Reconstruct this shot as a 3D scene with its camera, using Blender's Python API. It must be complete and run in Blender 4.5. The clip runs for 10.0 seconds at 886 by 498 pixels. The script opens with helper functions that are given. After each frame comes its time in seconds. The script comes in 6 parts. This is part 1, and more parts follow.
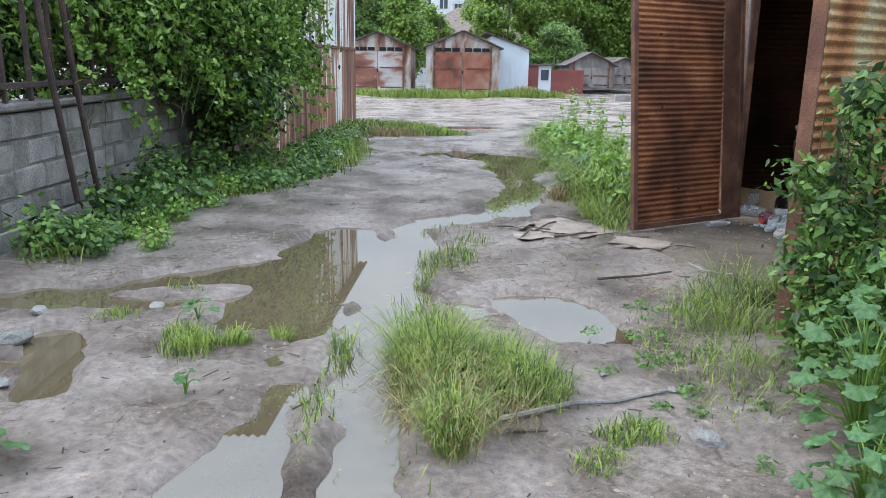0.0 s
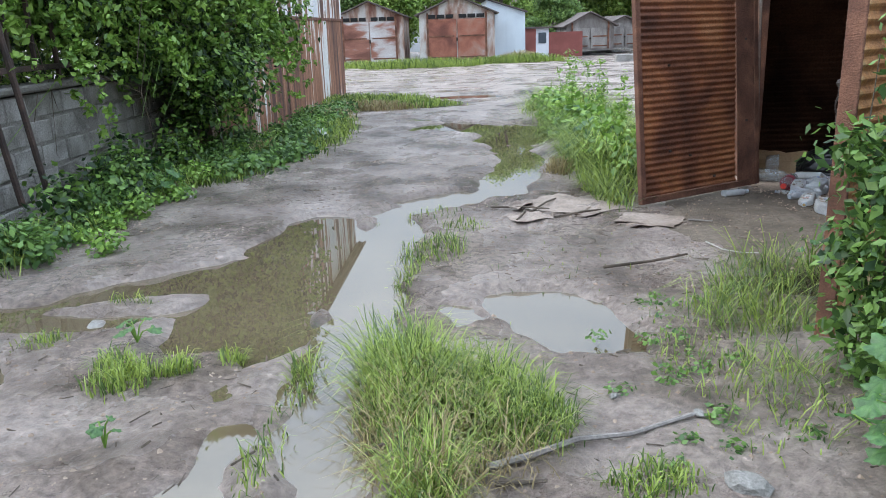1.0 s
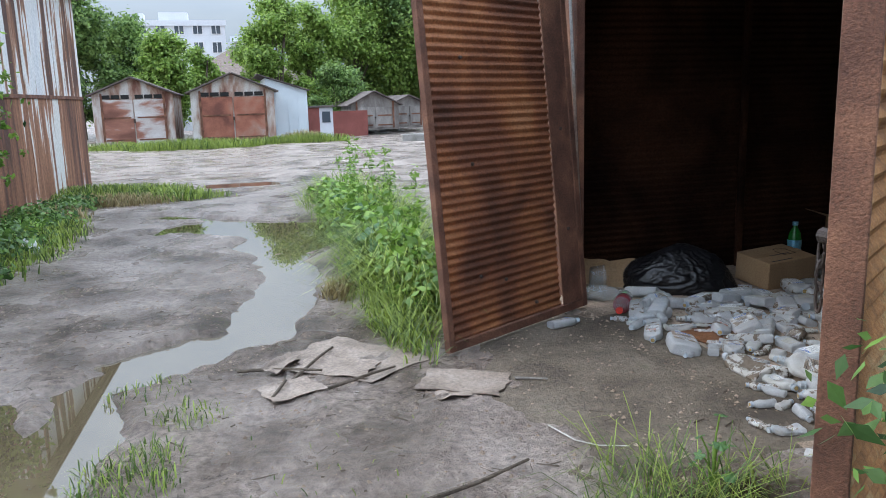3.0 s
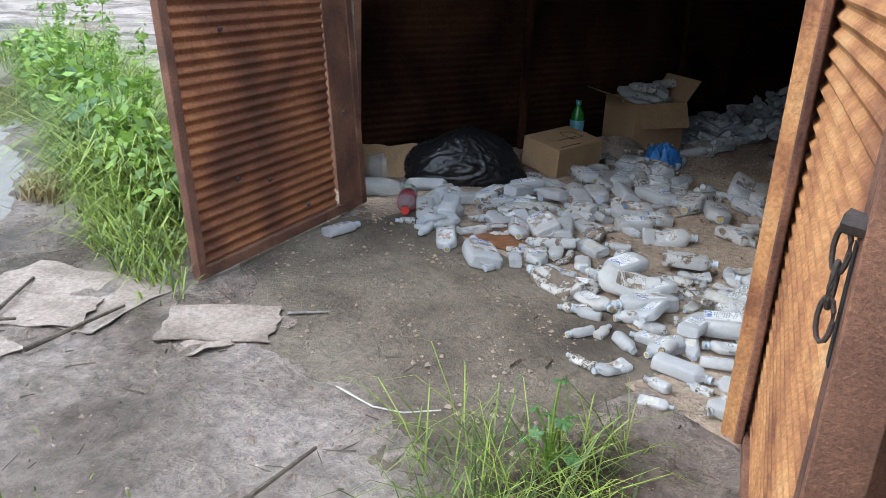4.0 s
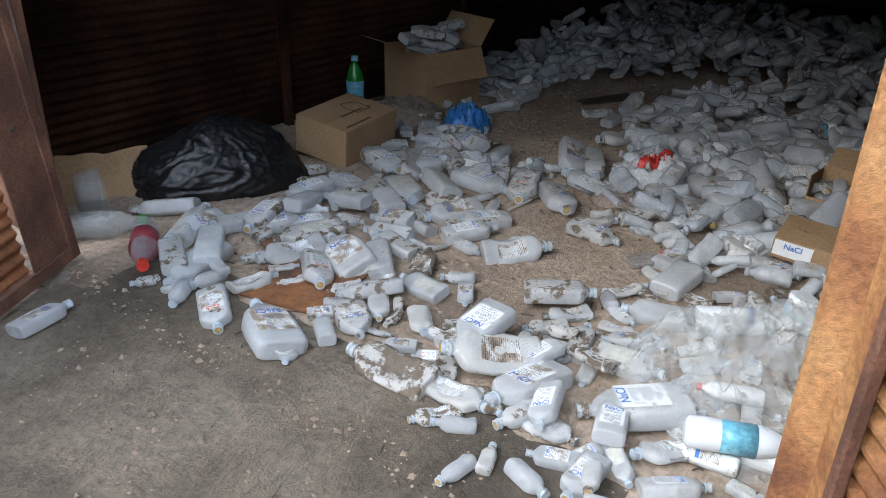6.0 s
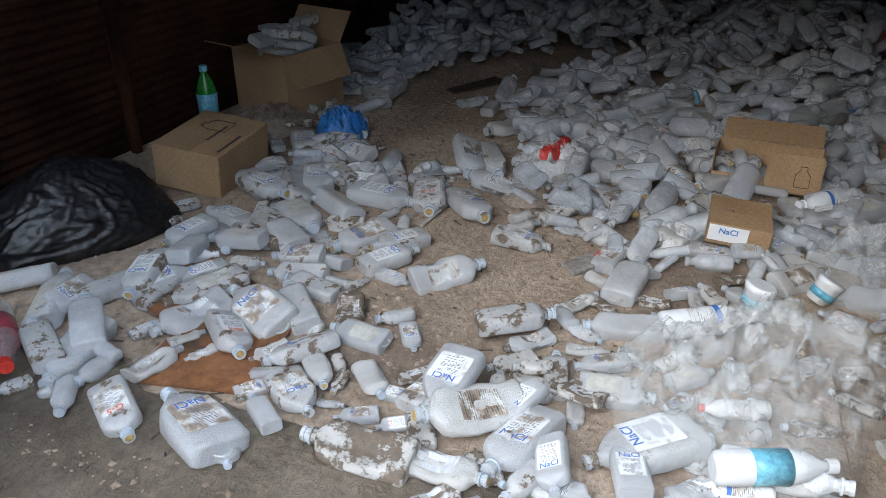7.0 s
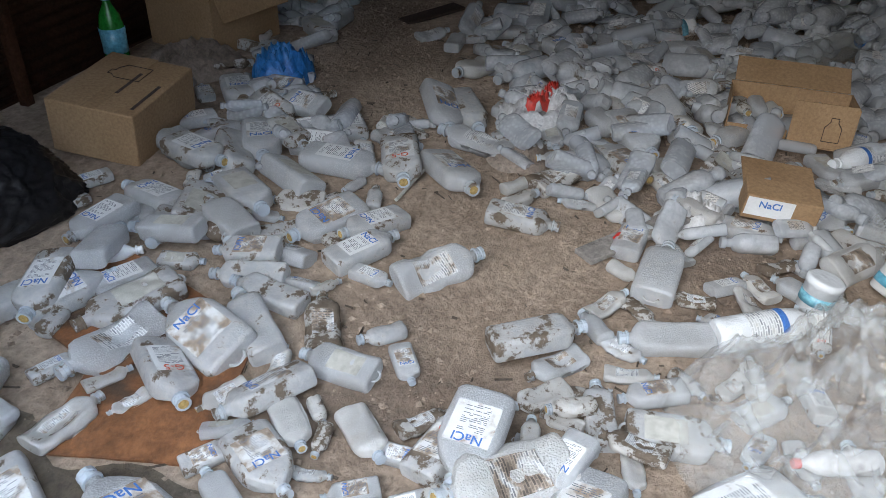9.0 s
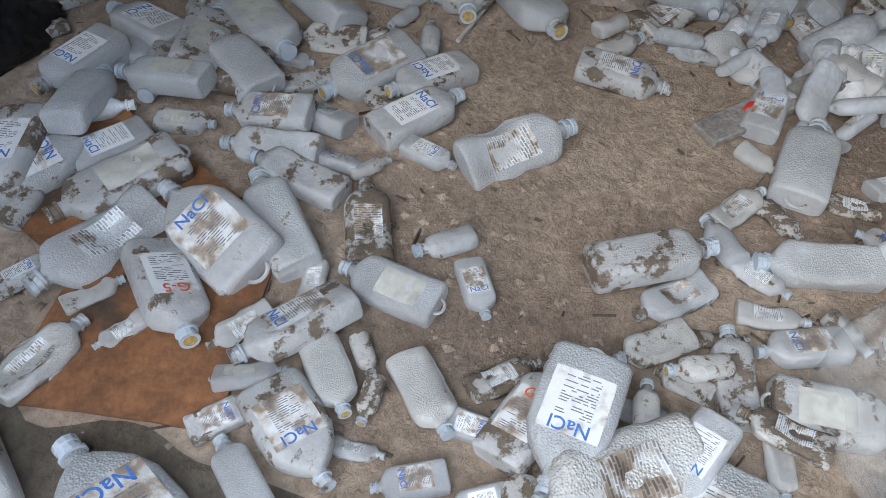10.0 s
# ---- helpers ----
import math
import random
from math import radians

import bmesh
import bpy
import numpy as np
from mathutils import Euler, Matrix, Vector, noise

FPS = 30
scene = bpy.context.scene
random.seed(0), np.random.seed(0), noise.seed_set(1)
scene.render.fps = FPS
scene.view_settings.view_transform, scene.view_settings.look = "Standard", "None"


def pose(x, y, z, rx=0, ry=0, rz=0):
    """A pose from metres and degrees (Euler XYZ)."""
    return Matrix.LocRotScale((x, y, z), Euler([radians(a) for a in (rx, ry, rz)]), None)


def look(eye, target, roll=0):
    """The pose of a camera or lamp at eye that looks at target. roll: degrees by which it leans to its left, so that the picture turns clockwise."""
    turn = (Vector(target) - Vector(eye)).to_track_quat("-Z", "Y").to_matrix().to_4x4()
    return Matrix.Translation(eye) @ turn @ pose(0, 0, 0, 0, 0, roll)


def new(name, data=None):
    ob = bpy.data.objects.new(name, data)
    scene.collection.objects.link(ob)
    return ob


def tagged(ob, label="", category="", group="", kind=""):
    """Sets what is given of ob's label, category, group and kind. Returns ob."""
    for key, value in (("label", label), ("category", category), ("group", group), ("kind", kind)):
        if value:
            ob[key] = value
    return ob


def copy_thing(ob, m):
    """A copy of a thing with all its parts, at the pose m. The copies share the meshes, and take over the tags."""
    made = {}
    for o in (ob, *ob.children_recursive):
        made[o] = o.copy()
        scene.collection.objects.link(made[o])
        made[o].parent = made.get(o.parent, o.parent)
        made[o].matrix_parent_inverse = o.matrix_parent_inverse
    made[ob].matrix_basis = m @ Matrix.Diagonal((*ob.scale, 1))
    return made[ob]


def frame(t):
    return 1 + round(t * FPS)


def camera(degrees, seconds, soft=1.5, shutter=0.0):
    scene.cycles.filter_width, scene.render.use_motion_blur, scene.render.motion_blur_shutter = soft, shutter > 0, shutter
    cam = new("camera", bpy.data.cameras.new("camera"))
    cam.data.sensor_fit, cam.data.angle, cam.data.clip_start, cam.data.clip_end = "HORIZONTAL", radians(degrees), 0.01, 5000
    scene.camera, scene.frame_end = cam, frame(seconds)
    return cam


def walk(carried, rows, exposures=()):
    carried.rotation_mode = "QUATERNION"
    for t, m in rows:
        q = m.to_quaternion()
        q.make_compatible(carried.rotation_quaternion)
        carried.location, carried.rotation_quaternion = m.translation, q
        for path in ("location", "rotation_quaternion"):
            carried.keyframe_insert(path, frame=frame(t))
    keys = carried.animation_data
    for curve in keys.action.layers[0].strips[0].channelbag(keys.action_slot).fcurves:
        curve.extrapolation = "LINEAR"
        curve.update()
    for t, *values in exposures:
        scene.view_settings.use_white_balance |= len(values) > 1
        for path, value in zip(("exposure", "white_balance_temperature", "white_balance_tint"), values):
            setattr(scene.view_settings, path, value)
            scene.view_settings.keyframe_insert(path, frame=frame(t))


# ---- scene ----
cam = camera(59.4, 10.0, 0.8)
EXPOSURES = [(0, 0.9), (1.0, 0.95), (2.2, 0.6), (3.3, 1.04), (4.0, 1.32), (5.2, 1.44), (6.5, 1.42), (7.5, 1.46), (8.2, 1.57), (9.3, 1.36), (10.0, 1.26)]
PATH = [
    (0, (1.056, 0.445, 1.305), (1.06, 2.388, 0.833), 0.9),
    (0.5, (1.141, 0.682, 1.291), (1.146, 2.611, 0.76), -1.1),
    (1, (1.188, 1.046, 1.277), (1.173, 2.97, 0.731), -2.0),
    (1.5, (1.181, 1.494, 1.314), (1.328, 3.453, 0.94), -0.8),
    (2, (1.314, 1.897, 1.341), (1.499, 3.883, 1.194), 0.1),
    (2.2, (1.343, 2.053, 1.331), (1.541, 4.04, 1.228), 0.2),
    (3.3, (1.648, 2.968, 1.297), (2.25, 4.81, 0.8), -2.5),
    (3.5, (1.699, 3.129, 1.281), (2.349, 4.939, 0.73), -2.7),
    (4, (1.797, 3.511, 1.308), (2.828, 5.066, 0.585), 2.4),
    (4.5, (2.079, 3.841, 1.305), (3.314, 5.198, 0.509), 1.3),
    (5, (2.226, 4.169, 1.271), (3.562, 5.377, 0.401), 2.1),
    (5.2, (2.248, 4.26, 1.243), (3.626, 5.43, 0.386), 3.1),
    (6.3, (2.561, 4.642, 1.303), (4.021, 5.657, 0.389), -0.1),
    (6.5, (2.593, 4.761, 1.298), (4.128, 5.654, 0.379), -0.1),
    (7, (2.62, 4.958, 1.294), (4.238, 5.688, 0.372), -0.3),
    (7.5, (2.656, 5.003, 1.289), (4.299, 5.672, 0.365), 0.6),
    (8, (2.813, 5.032, 1.291), (4.479, 5.651, 0.374), -2.0),
    (8.5, (2.981, 5.105, 1.259), (4.596, 5.689, 0.233), -2.4),
    (9, (3.063, 5.341, 1.215), (4.653, 5.852, 0.115), 1.5),
    (9.5, (3.202, 5.49, 1.166), (4.663, 5.939, -0.123), 4.4),
    (10, (3.484, 5.599, 1.083), (4.732, 6.038, -0.417), 2.8),
]
walk(cam, [(t, look(eye, target, roll)) for t, eye, target, roll in PATH], EXPOSURES)

# ---- light: overcast sky, weak wide sun ----
world = bpy.data.worlds.new("overcast_sky")
scene.world = world
world.use_nodes = True
wn, wl = world.node_tree.nodes, world.node_tree.links
wn.clear()
w_out = wn.new("ShaderNodeOutputWorld")
w_bg = wn.new("ShaderNodeBackground")
w_sky = wn.new("ShaderNodeTexSky")
w_sky.sky_type = "NISHITA"
w_sky.sun_disc = False
w_sky.sun_elevation = radians(38)
w_sky.sun_rotation = radians(-67)
w_co = wn.new("ShaderNodeTexCoord")
w_map = wn.new("ShaderNodeMapping")
w_map.inputs["Scale"].default_value = (1.0, 1.0, 3.5)
w_no = wn.new("ShaderNodeTexNoise")
w_no.inputs["Scale"].default_value = 2.2
w_no.inputs["Detail"].default_value = 6
w_ramp = wn.new("ShaderNodeValToRGB")
w_ramp.color_ramp.elements[0].position = 0.35
w_ramp.color_ramp.elements[0].color = (2.15, 2.7, 3.6, 1)
w_ramp.color_ramp.elements[1].position = 0.68
w_ramp.color_ramp.elements[1].color = (3.5, 3.92, 4.45, 1)
w_sep = wn.new("ShaderNodeSeparateXYZ")
w_zen = wn.new("ShaderNodeMapRange")
w_zen.inputs["From Min"].default_value = 0.1
w_zen.inputs["To Min"].default_value = 1.0
w_zen.inputs["To Max"].default_value = 6.8
w_grad = wn.new("ShaderNodeVectorMath")
w_grad.operation = "SCALE"
wl.new(w_co.outputs["Generated"], w_sep.inputs[0])
wl.new(w_sep.outputs["Z"], w_zen.inputs["Value"])
wl.new(w_ramp.outputs["Color"], w_grad.inputs[0])
wl.new(w_zen.outputs[0], w_grad.inputs["Scale"])
w_mix = wn.new("ShaderNodeMix")
w_mix.data_type = "RGBA"
w_mix.inputs[0].default_value = 0.86
wl.new(w_co.outputs["Generated"], w_map.inputs["Vector"])
wl.new(w_map.outputs["Vector"], w_no.inputs["Vector"])
wl.new(w_no.outputs["Fac"], w_ramp.inputs["Fac"])
wl.new(w_sky.outputs["Color"], w_mix.inputs[6])
wl.new(w_grad.outputs[0], w_mix.inputs[7])
wl.new(w_mix.outputs[2], w_bg.inputs["Color"])
w_bg.inputs["Strength"].default_value = 0.1
wl.new(w_bg.outputs["Background"], w_out.inputs["Surface"])

sun_data = bpy.data.lights.new("sun", "SUN")
sun_data.energy = 1.3
sun_data.angle = radians(45)
sun_data.color = (1.0, 0.97, 0.92)
sun = new("sun", sun_data)
sun.matrix_world = look((-14, 4.5, 11.5), (0, 0, 0))


# ---- materials ----
def rgba(c):
    return (c[0], c[1], c[2], 1.0)


def material(name, stops, scale=4.0, stretch=(1, 1, 1), rough=0.8, metal=0.0, bump=0.3, fine=60.0, detail=8.0,
             spec=0.5, fine_amount=0.35, distortion=0.3, per_object=0.0, bump_dist=0.01, per_island=False):
    """Colour from a noise at one scale through a ramp, dirtied by a finer noise, with relief of both."""
    m = bpy.data.materials.new(name)
    m.use_nodes = True
    nt = m.node_tree
    nd, ln = nt.nodes, nt.links
    bsdf = nd["Principled BSDF"]
    co = nd.new("ShaderNodeTexCoord")
    mp = nd.new("ShaderNodeMapping")
    mp.inputs["Scale"].default_value = stretch
    oi = nd.new("ShaderNodeObjectInfo")
    jump = nd.new("ShaderNodeVectorMath")
    jump.operation = "MULTIPLY_ADD"
    jump.inputs[1].default_value = (31.0, 17.0, 23.0)
    ln.new(oi.outputs["Random"], jump.inputs[0])
    ln.new(co.outputs["Object"], jump.inputs[2])
    ln.new(jump.outputs[0], mp.inputs["Vector"])
    n1 = nd.new("ShaderNodeTexNoise")
    n1.inputs["Scale"].default_value = scale
    n1.inputs["Detail"].default_value = detail
    n1.inputs["Distortion"].default_value = distortion
    n2 = nd.new("ShaderNodeTexNoise")
    n2.inputs["Scale"].default_value = fine
    n2.inputs["Detail"].default_value = 9
    n2.inputs["Roughness"].default_value = 0.68
    ln.new(mp.outputs["Vector"], n1.inputs["Vector"])
    ln.new(co.outputs["Object"], n2.inputs["Vector"])
    strong = nd.new("ShaderNodeMapRange")
    strong.inputs["From Min"].default_value = 0.33
    strong.inputs["From Max"].default_value = 0.67
    ln.new(n2.outputs["Fac"], strong.inputs["Value"])
    ramp = nd.new("ShaderNodeValToRGB")
    el = ramp.color_ramp.elements
    while len(el) < len(stops):
        el.new(0.5)
    for e, (p, c) in zip(el, stops):
        e.position = p
        e.color = rgba(c)
    fac = n1.outputs["Fac"]
    if per_object > 0:
        if per_island:
            info = nd.new("ShaderNodeNewGeometry")
            rnd = info.outputs["Random Per Island"]
        else:
            info = nd.new("ShaderNodeObjectInfo")
            rnd = info.outputs["Random"]
        mul = nd.new("ShaderNodeMath")
        mul.operation = "MULTIPLY_ADD"
        mul.inputs[1].default_value = per_object
        mul.inputs[2].default_value = -per_object / 2
        ln.new(rnd, mul.inputs[0])
        add = nd.new("ShaderNodeMath")
        add.operation = "ADD"
        ln.new(fac, add.inputs[0])
        ln.new(mul.outputs[0], add.inputs[1])
        fac = add.outputs[0]
    ln.new(fac, ramp.inputs["Fac"])
    mix = nd.new("ShaderNodeMix")
    mix.data_type = "RGBA"
    mix.blend_type = "OVERLAY"
    mix.inputs[0].default_value = fine_amount
    ln.new(ramp.outputs["Color"], mix.inputs[6])
    ln.new(strong.outputs[0], mix.inputs[7])
    ln.new(mix.outputs[2], bsdf.inputs["Base Color"])
    bsdf.inputs["Roughness"].default_value = rough
    bsdf.inputs["Metallic"].default_value = metal
    bsdf.inputs["Specular IOR Level"].default_value = spec
    if bump > 0:
        s = nd.new("ShaderNodeMath")
        s.operation = "ADD"
        ln.new(n1.outputs["Fac"], s.inputs[0])
        ln.new(strong.outputs[0], s.inputs[1])
        b = nd.new("ShaderNodeBump")
        b.inputs["Strength"].default_value = bump
        b.inputs["Distance"].default_value = bump_dist
        ln.new(s.outputs[0], b.inputs["Height"])
        ln.new(b.outputs["Normal"], bsdf.inputs["Normal"])
    return m


def node_of(m, kind):
    return [n for n in m.node_tree.nodes if n.bl_idname == kind][0]


MUD = material("wet_mud", [(0.3, (0.075, 0.058, 0.045)), (0.42, (0.21, 0.163, 0.134)), (0.56, (0.34, 0.276, 0.238)), (0.75, (0.45, 0.378, 0.335))], scale=1.9, detail=15, rough=0.36, bump=0.9, fine=24, bump_dist=0.035, spec=0.55, fine_amount=0.42)


def patchy_gloss(m, scale, lo, hi):
    """Damp and drier patches: roughness follows a noise of its own."""
    nt = m.node_tree
    co = nt.nodes.new("ShaderNodeTexCoord")
    n = nt.nodes.new("ShaderNodeTexNoise")
    n.inputs["Scale"].default_value = scale
    n.inputs["Detail"].default_value = 9
    r = nt.nodes.new("ShaderNodeMapRange")
    for nm, v in (("From Min", 0.4), ("From Max", 0.6), ("To Min", lo), ("To Max", hi)):
        r.inputs[nm].default_value = v
    nt.links.new(co.outputs["Object"], n.inputs["Vector"])
    nt.links.new(n.outputs["Fac"], r.inputs["Value"])
    nt.links.new(r.outputs[0], nt.nodes["Principled BSDF"].inputs["Roughness"])


patchy_gloss(MUD, 1.4, 0.14, 0.5)
CONCRETE = material("dirty_concrete_floor", [(0.3, (0.215, 0.158, 0.118)), (0.5, (0.365, 0.276, 0.207)), (0.72, (0.49, 0.385, 0.296))], scale=1.7, detail=14, rough=0.85, bump=0.7, fine=34, bump_dist=0.018, fine_amount=0.32)
WATER = material("muddy_water", [(0.3, (0.075, 0.058, 0.033)), (0.7, (0.115, 0.09, 0.055))], scale=0.7, rough=0.015, bump=0.0, fine=3, fine_amount=0.1)
APRON = material("damp_soiled_concrete", [(0.3, (0.07, 0.053, 0.038)), (0.5, (0.145, 0.114, 0.083)), (0.68, (0.20, 0.163, 0.123)), (0.85, (0.11, 0.115, 0.056))], scale=2.6, detail=12, rough=0.75, bump=0.7, fine=34, bump_dist=0.018, fine_amount=0.32)
WATER.node_tree.nodes["Principled BSDF"].inputs["IOR"].default_value = 1.9
RUST_LEAF = material("rusty_corrugated_iron", [(0.28, (0.05, 0.018, 0.010)), (0.45, (0.17, 0.06, 0.028)), (0.6, (0.30, 0.115, 0.045)), (0.78, (0.40, 0.19, 0.09))], scale=2.2, stretch=(1.2, 1.2, 1.0), rough=0.75, bump=0.4, fine=70)
RUST_OCHRE = material("ochre_rusty_iron", [(0.3, (0.13, 0.045, 0.02)), (0.42, (0.28, 0.115, 0.045)), (0.55, (0.41, 0.195, 0.075)), (0.7, (0.45, 0.25, 0.11)), (0.85, (0.48, 0.36, 0.25))], scale=4.5, rough=0.7, bump=0.4, fine=80)
RUST_OUTER = material("rust_with_green_paint", [(0.3, (0.17, 0.07, 0.025)), (0.48, (0.36, 0.17, 0.06)), (0.6, (0.42, 0.33, 0.17)), (0.75, (0.45, 0.50, 0.40))], scale=4.0, stretch=(1, 1, 0.4), rough=0.7, bump=0.4)
RUST_FRAME = material("brown_rusted_steel", [(0.3, (0.07, 0.028, 0.018)), (0.5, (0.15, 0.065, 0.04)), (0.7, (0.26, 0.12, 0.07))], scale=5.0, rough=0.8, bump=0.5, fine=120)
# Far darker than the other rust: the garage's inner shade is in this colour.
RUST_INNER_DIM = material("rusty_sheet_dimmed", [(0.3, (0.012, 0.005, 0.003)), (0.55, (0.036, 0.016, 0.009)), (0.75, (0.07, 0.031, 0.017))], scale=2.0, rough=0.9, bump=0.3, spec=0.12)
STREAK = material("white_paint_rust_streaks", [(0.36, (0.08, 0.035, 0.024)), (0.46, (0.22, 0.095, 0.05)), (0.495, (0.38, 0.24, 0.16)), (0.515, (0.66, 0.66, 0.65)), (0.75, (0.56, 0.58, 0.60))], scale=3.4, detail=12, stretch=(1.6, 1.6, 0.16), rough=0.65, bump=0.25, fine=30, per_object=0.14)
STREAK_LOW = material("rust_with_flaked_white_paint", [(0.36, (0.07, 0.03, 0.02)), (0.50, (0.21, 0.09, 0.048)), (0.60, (0.33, 0.16, 0.09)), (0.63, (0.62, 0.61, 0.58))], scale=3.2, detail=12, stretch=(1.6, 1.6, 0.14), rough=0.75, bump=0.3, fine=30, per_object=0.26)
PALE_METAL = material("grey_painted_sheet", [(0.36, (0.10, 0.045, 0.028)), (0.46, (0.22, 0.165, 0.13)), (0.56, (0.30, 0.30, 0.295)), (0.75, (0.37, 0.385, 0.39))], scale=2.6, stretch=(1, 1.6, 0.35), rough=0.6, bump=0.2)
DOOR_FADED = material("faded_rusty_door", [(0.32, (0.16, 0.065, 0.045)), (0.46, (0.30, 0.13, 0.09)), (0.53, (0.48, 0.43, 0.41)), (0.7, (0.60, 0.60, 0.60))], scale=1.3, stretch=(0.6, 1, 1.6), rough=0.75, bump=0.25, per_object=0.25)
RUST_WHITE = material("rust_and_white_paint", [(0.34, (0.17, 0.07, 0.05)), (0.46, (0.34, 0.22, 0.17)), (0.58, (0.50, 0.46, 0.43)), (0.75, (0.56, 0.55, 0.54))], scale=2.2, stretch=(1.5, 1.5, 0.5), rough=0.75, bump=0.25)
DOOR_RED = material("red_rusty_door", [(0.3, (0.15, 0.05, 0.035)), (0.5, (0.33, 0.12, 0.075)), (0.64, (0.36, 0.20, 0.15)), (0.8, (0.45, 0.46, 0.47))], scale=1.6, rough=0.75, bump=0.25, per_object=0.2)
WOOD_GREY = material("weathered_wood", [(0.3, (0.12, 0.10, 0.09)), (0.55, (0.26, 0.24, 0.22)), (0.75, (0.38, 0.35, 0.32))], scale=3.0, stretch=(1, 1, 0.3), rough=0.85, bump=0.4)
BLUE_SHED = material("pale_blue_sheet", [(0.3, (0.50, 0.56, 0.60)), (0.7, (0.60, 0.67, 0.71))], scale=1.2, rough=0.6, bump=0.1)
RED_SHED = material("dark_red_sheet", [(0.3, (0.17, 0.045, 0.035)), (0.7, (0.25, 0.075, 0.06))], scale=2, rough=0.7, bump=0.2)
ROOF = material("dark_roof_sheet", [(0.3, (0.06, 0.045, 0.04)), (0.7, (0.14, 0.115, 0.105))], scale=3, rough=0.85, bump=0.3)
ROOF_TILE = material("old_brown_roof_tiles", [(0.3, (0.14, 0.10, 0.085)), (0.7, (0.24, 0.19, 0.165))], scale=8, rough=0.85, bump=0.5)
DARK = material("black_gap", [(0.3, (0.01, 0.01, 0.01)), (0.7, (0.02, 0.02, 0.02))], rough=0.9, bump=0)
BLOCK = material("concrete_block", [(0.3, (0.14, 0.13, 0.115)), (0.5, (0.26, 0.25, 0.23)), (0.75, (0.37, 0.36, 0.34))], scale=5, rough=0.9, bump=0.8, fine=70, per_object=0.15)
MORTAR = material("mortar", [(0.3, (0.13, 0.12, 0.105)), (0.7, (0.22, 0.21, 0.19))], scale=6, rough=0.95, bump=0.8)
IRON = material("black_rusty_iron", [(0.3, (0.02, 0.014, 0.012)), (0.7, (0.075, 0.045, 0.035))], scale=8, rough=0.7, bump=0.4)
PLASTER = material("light_plaster", [(0.3, (0.58, 0.60, 0.64)), (0.7, (0.68, 0.70, 0.73))], scale=0.3, rough=0.9, bump=0.05, fine=6, fine_amount=0.1)
PANEL_BEIGE = material("beige_concrete_panel", [(0.3, (0.50, 0.48, 0.43)), (0.7, (0.63, 0.61, 0.56))], scale=0.35, stretch=(1, 1, 0.5), rough=0.9, bump=0.05, fine=5, fine_amount=0.1)
WINDOW_GLASS = material("window_glass", [(0.3, (0.05, 0.06, 0.075)), (0.7, (0.10, 0.12, 0.14))], scale=0.6, rough=0.08, bump=0, fine_amount=0.1)
WHITE_TRIM = material("white_window_trim", [(0.3, (0.65, 0.65, 0.65)), (0.7, (0.75, 0.75, 0.75))], scale=2, rough=0.6, bump=0)
BARK = material("bark", [(0.3, (0.07, 0.055, 0.04)), (0.7, (0.16, 0.125, 0.095))], scale=6, stretch=(1, 1, 0.3), rough=0.95, bump=0.8)


def leaf_material(name, dark, light, island=0.9, trans=0.35):
    m = material(name, [(0.25, dark), (0.75, light)], scale=1.2, rough=0.5, bump=0.0, fine=30, fine_amount=0.15, per_object=island, per_island=True)
    nt = m.node_tree
    b = nt.nodes["Principled BSDF"]
    tr = nt.nodes.new("ShaderNodeBsdfTranslucent")
    mx = nt.nodes.new("ShaderNodeMixShader")
    mx.inputs["Fac"].default_value = trans
    src = b.inputs["Base Color"].links[0].from_socket
    nt.links.new(src, tr.inputs["Color"])
    nt.links.new(b.outputs["BSDF"], mx.inputs[1])
    nt.links.new(tr.outputs["BSDF"], mx.inputs[2])
    nt.links.new(mx.outputs["Shader"], nt.nodes["Material Output"].inputs["Surface"])
    return m


LEAF_TREE = leaf_material("tree_leaves", (0.08, 0.15, 0.04), (0.27, 0.40, 0.12), trans=0.5)
LEAF_TREE_LIGHT = leaf_material("light_tree_leaves", (0.12, 0.21, 0.035), (0.36, 0.50, 0.12), trans=0.5)
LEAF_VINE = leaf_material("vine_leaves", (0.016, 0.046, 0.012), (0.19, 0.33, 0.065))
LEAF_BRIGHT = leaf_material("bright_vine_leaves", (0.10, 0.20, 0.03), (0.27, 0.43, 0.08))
LEAF_WEED = leaf_material("weed_leaves", (0.05, 0.11, 0.028), (0.17, 0.30, 0.07))
LEAF_RED = leaf_material("reddish_young_leaves", (0.11, 0.19, 0.03), (0.36, 0.27, 0.08))
GRASS = leaf_material("grass_blades", (0.06, 0.11, 0.018), (0.33, 0.42, 0.085))
GRASS_DRY = leaf_material("dry_grass", (0.22, 0.17, 0.08), (0.42, 0.34, 0.17))


# ---- mesh helpers ----
def mesh_from(name, verts, faces, mat, smooth=False):
    me = bpy.data.meshes.new(name)
    me.from_pydata([tuple(v) for v in verts], [], [tuple(f) for f in faces])
    me.materials.append(mat)
    if smooth:
        me.polygons.foreach_set("use_smooth", [p.loop_total <= 4 for p in me.polygons])
    me.update()
    return me


def part(name, bm, mat, parent=None, label="", smooth=False):
    me = bpy.data.meshes.new(name)
    bmesh.ops.recalc_face_normals(bm, faces=bm.faces)
    bm.to_mesh(me)
    bm.free()
    me.materials.append(mat)
    if smooth:
        me.polygons.foreach_set("use_smooth", [p.loop_total <= 4 for p in me.polygons])
    ob = new(name, me)
    if parent is not None:
        ob.parent = parent
    if label:
        ob["label"] = label
    return ob


def thing(name, m, label, category, group="", kind=""):
    ob = new(name)
    ob.matrix_world = m
    return tagged(ob, label, category, group, kind)


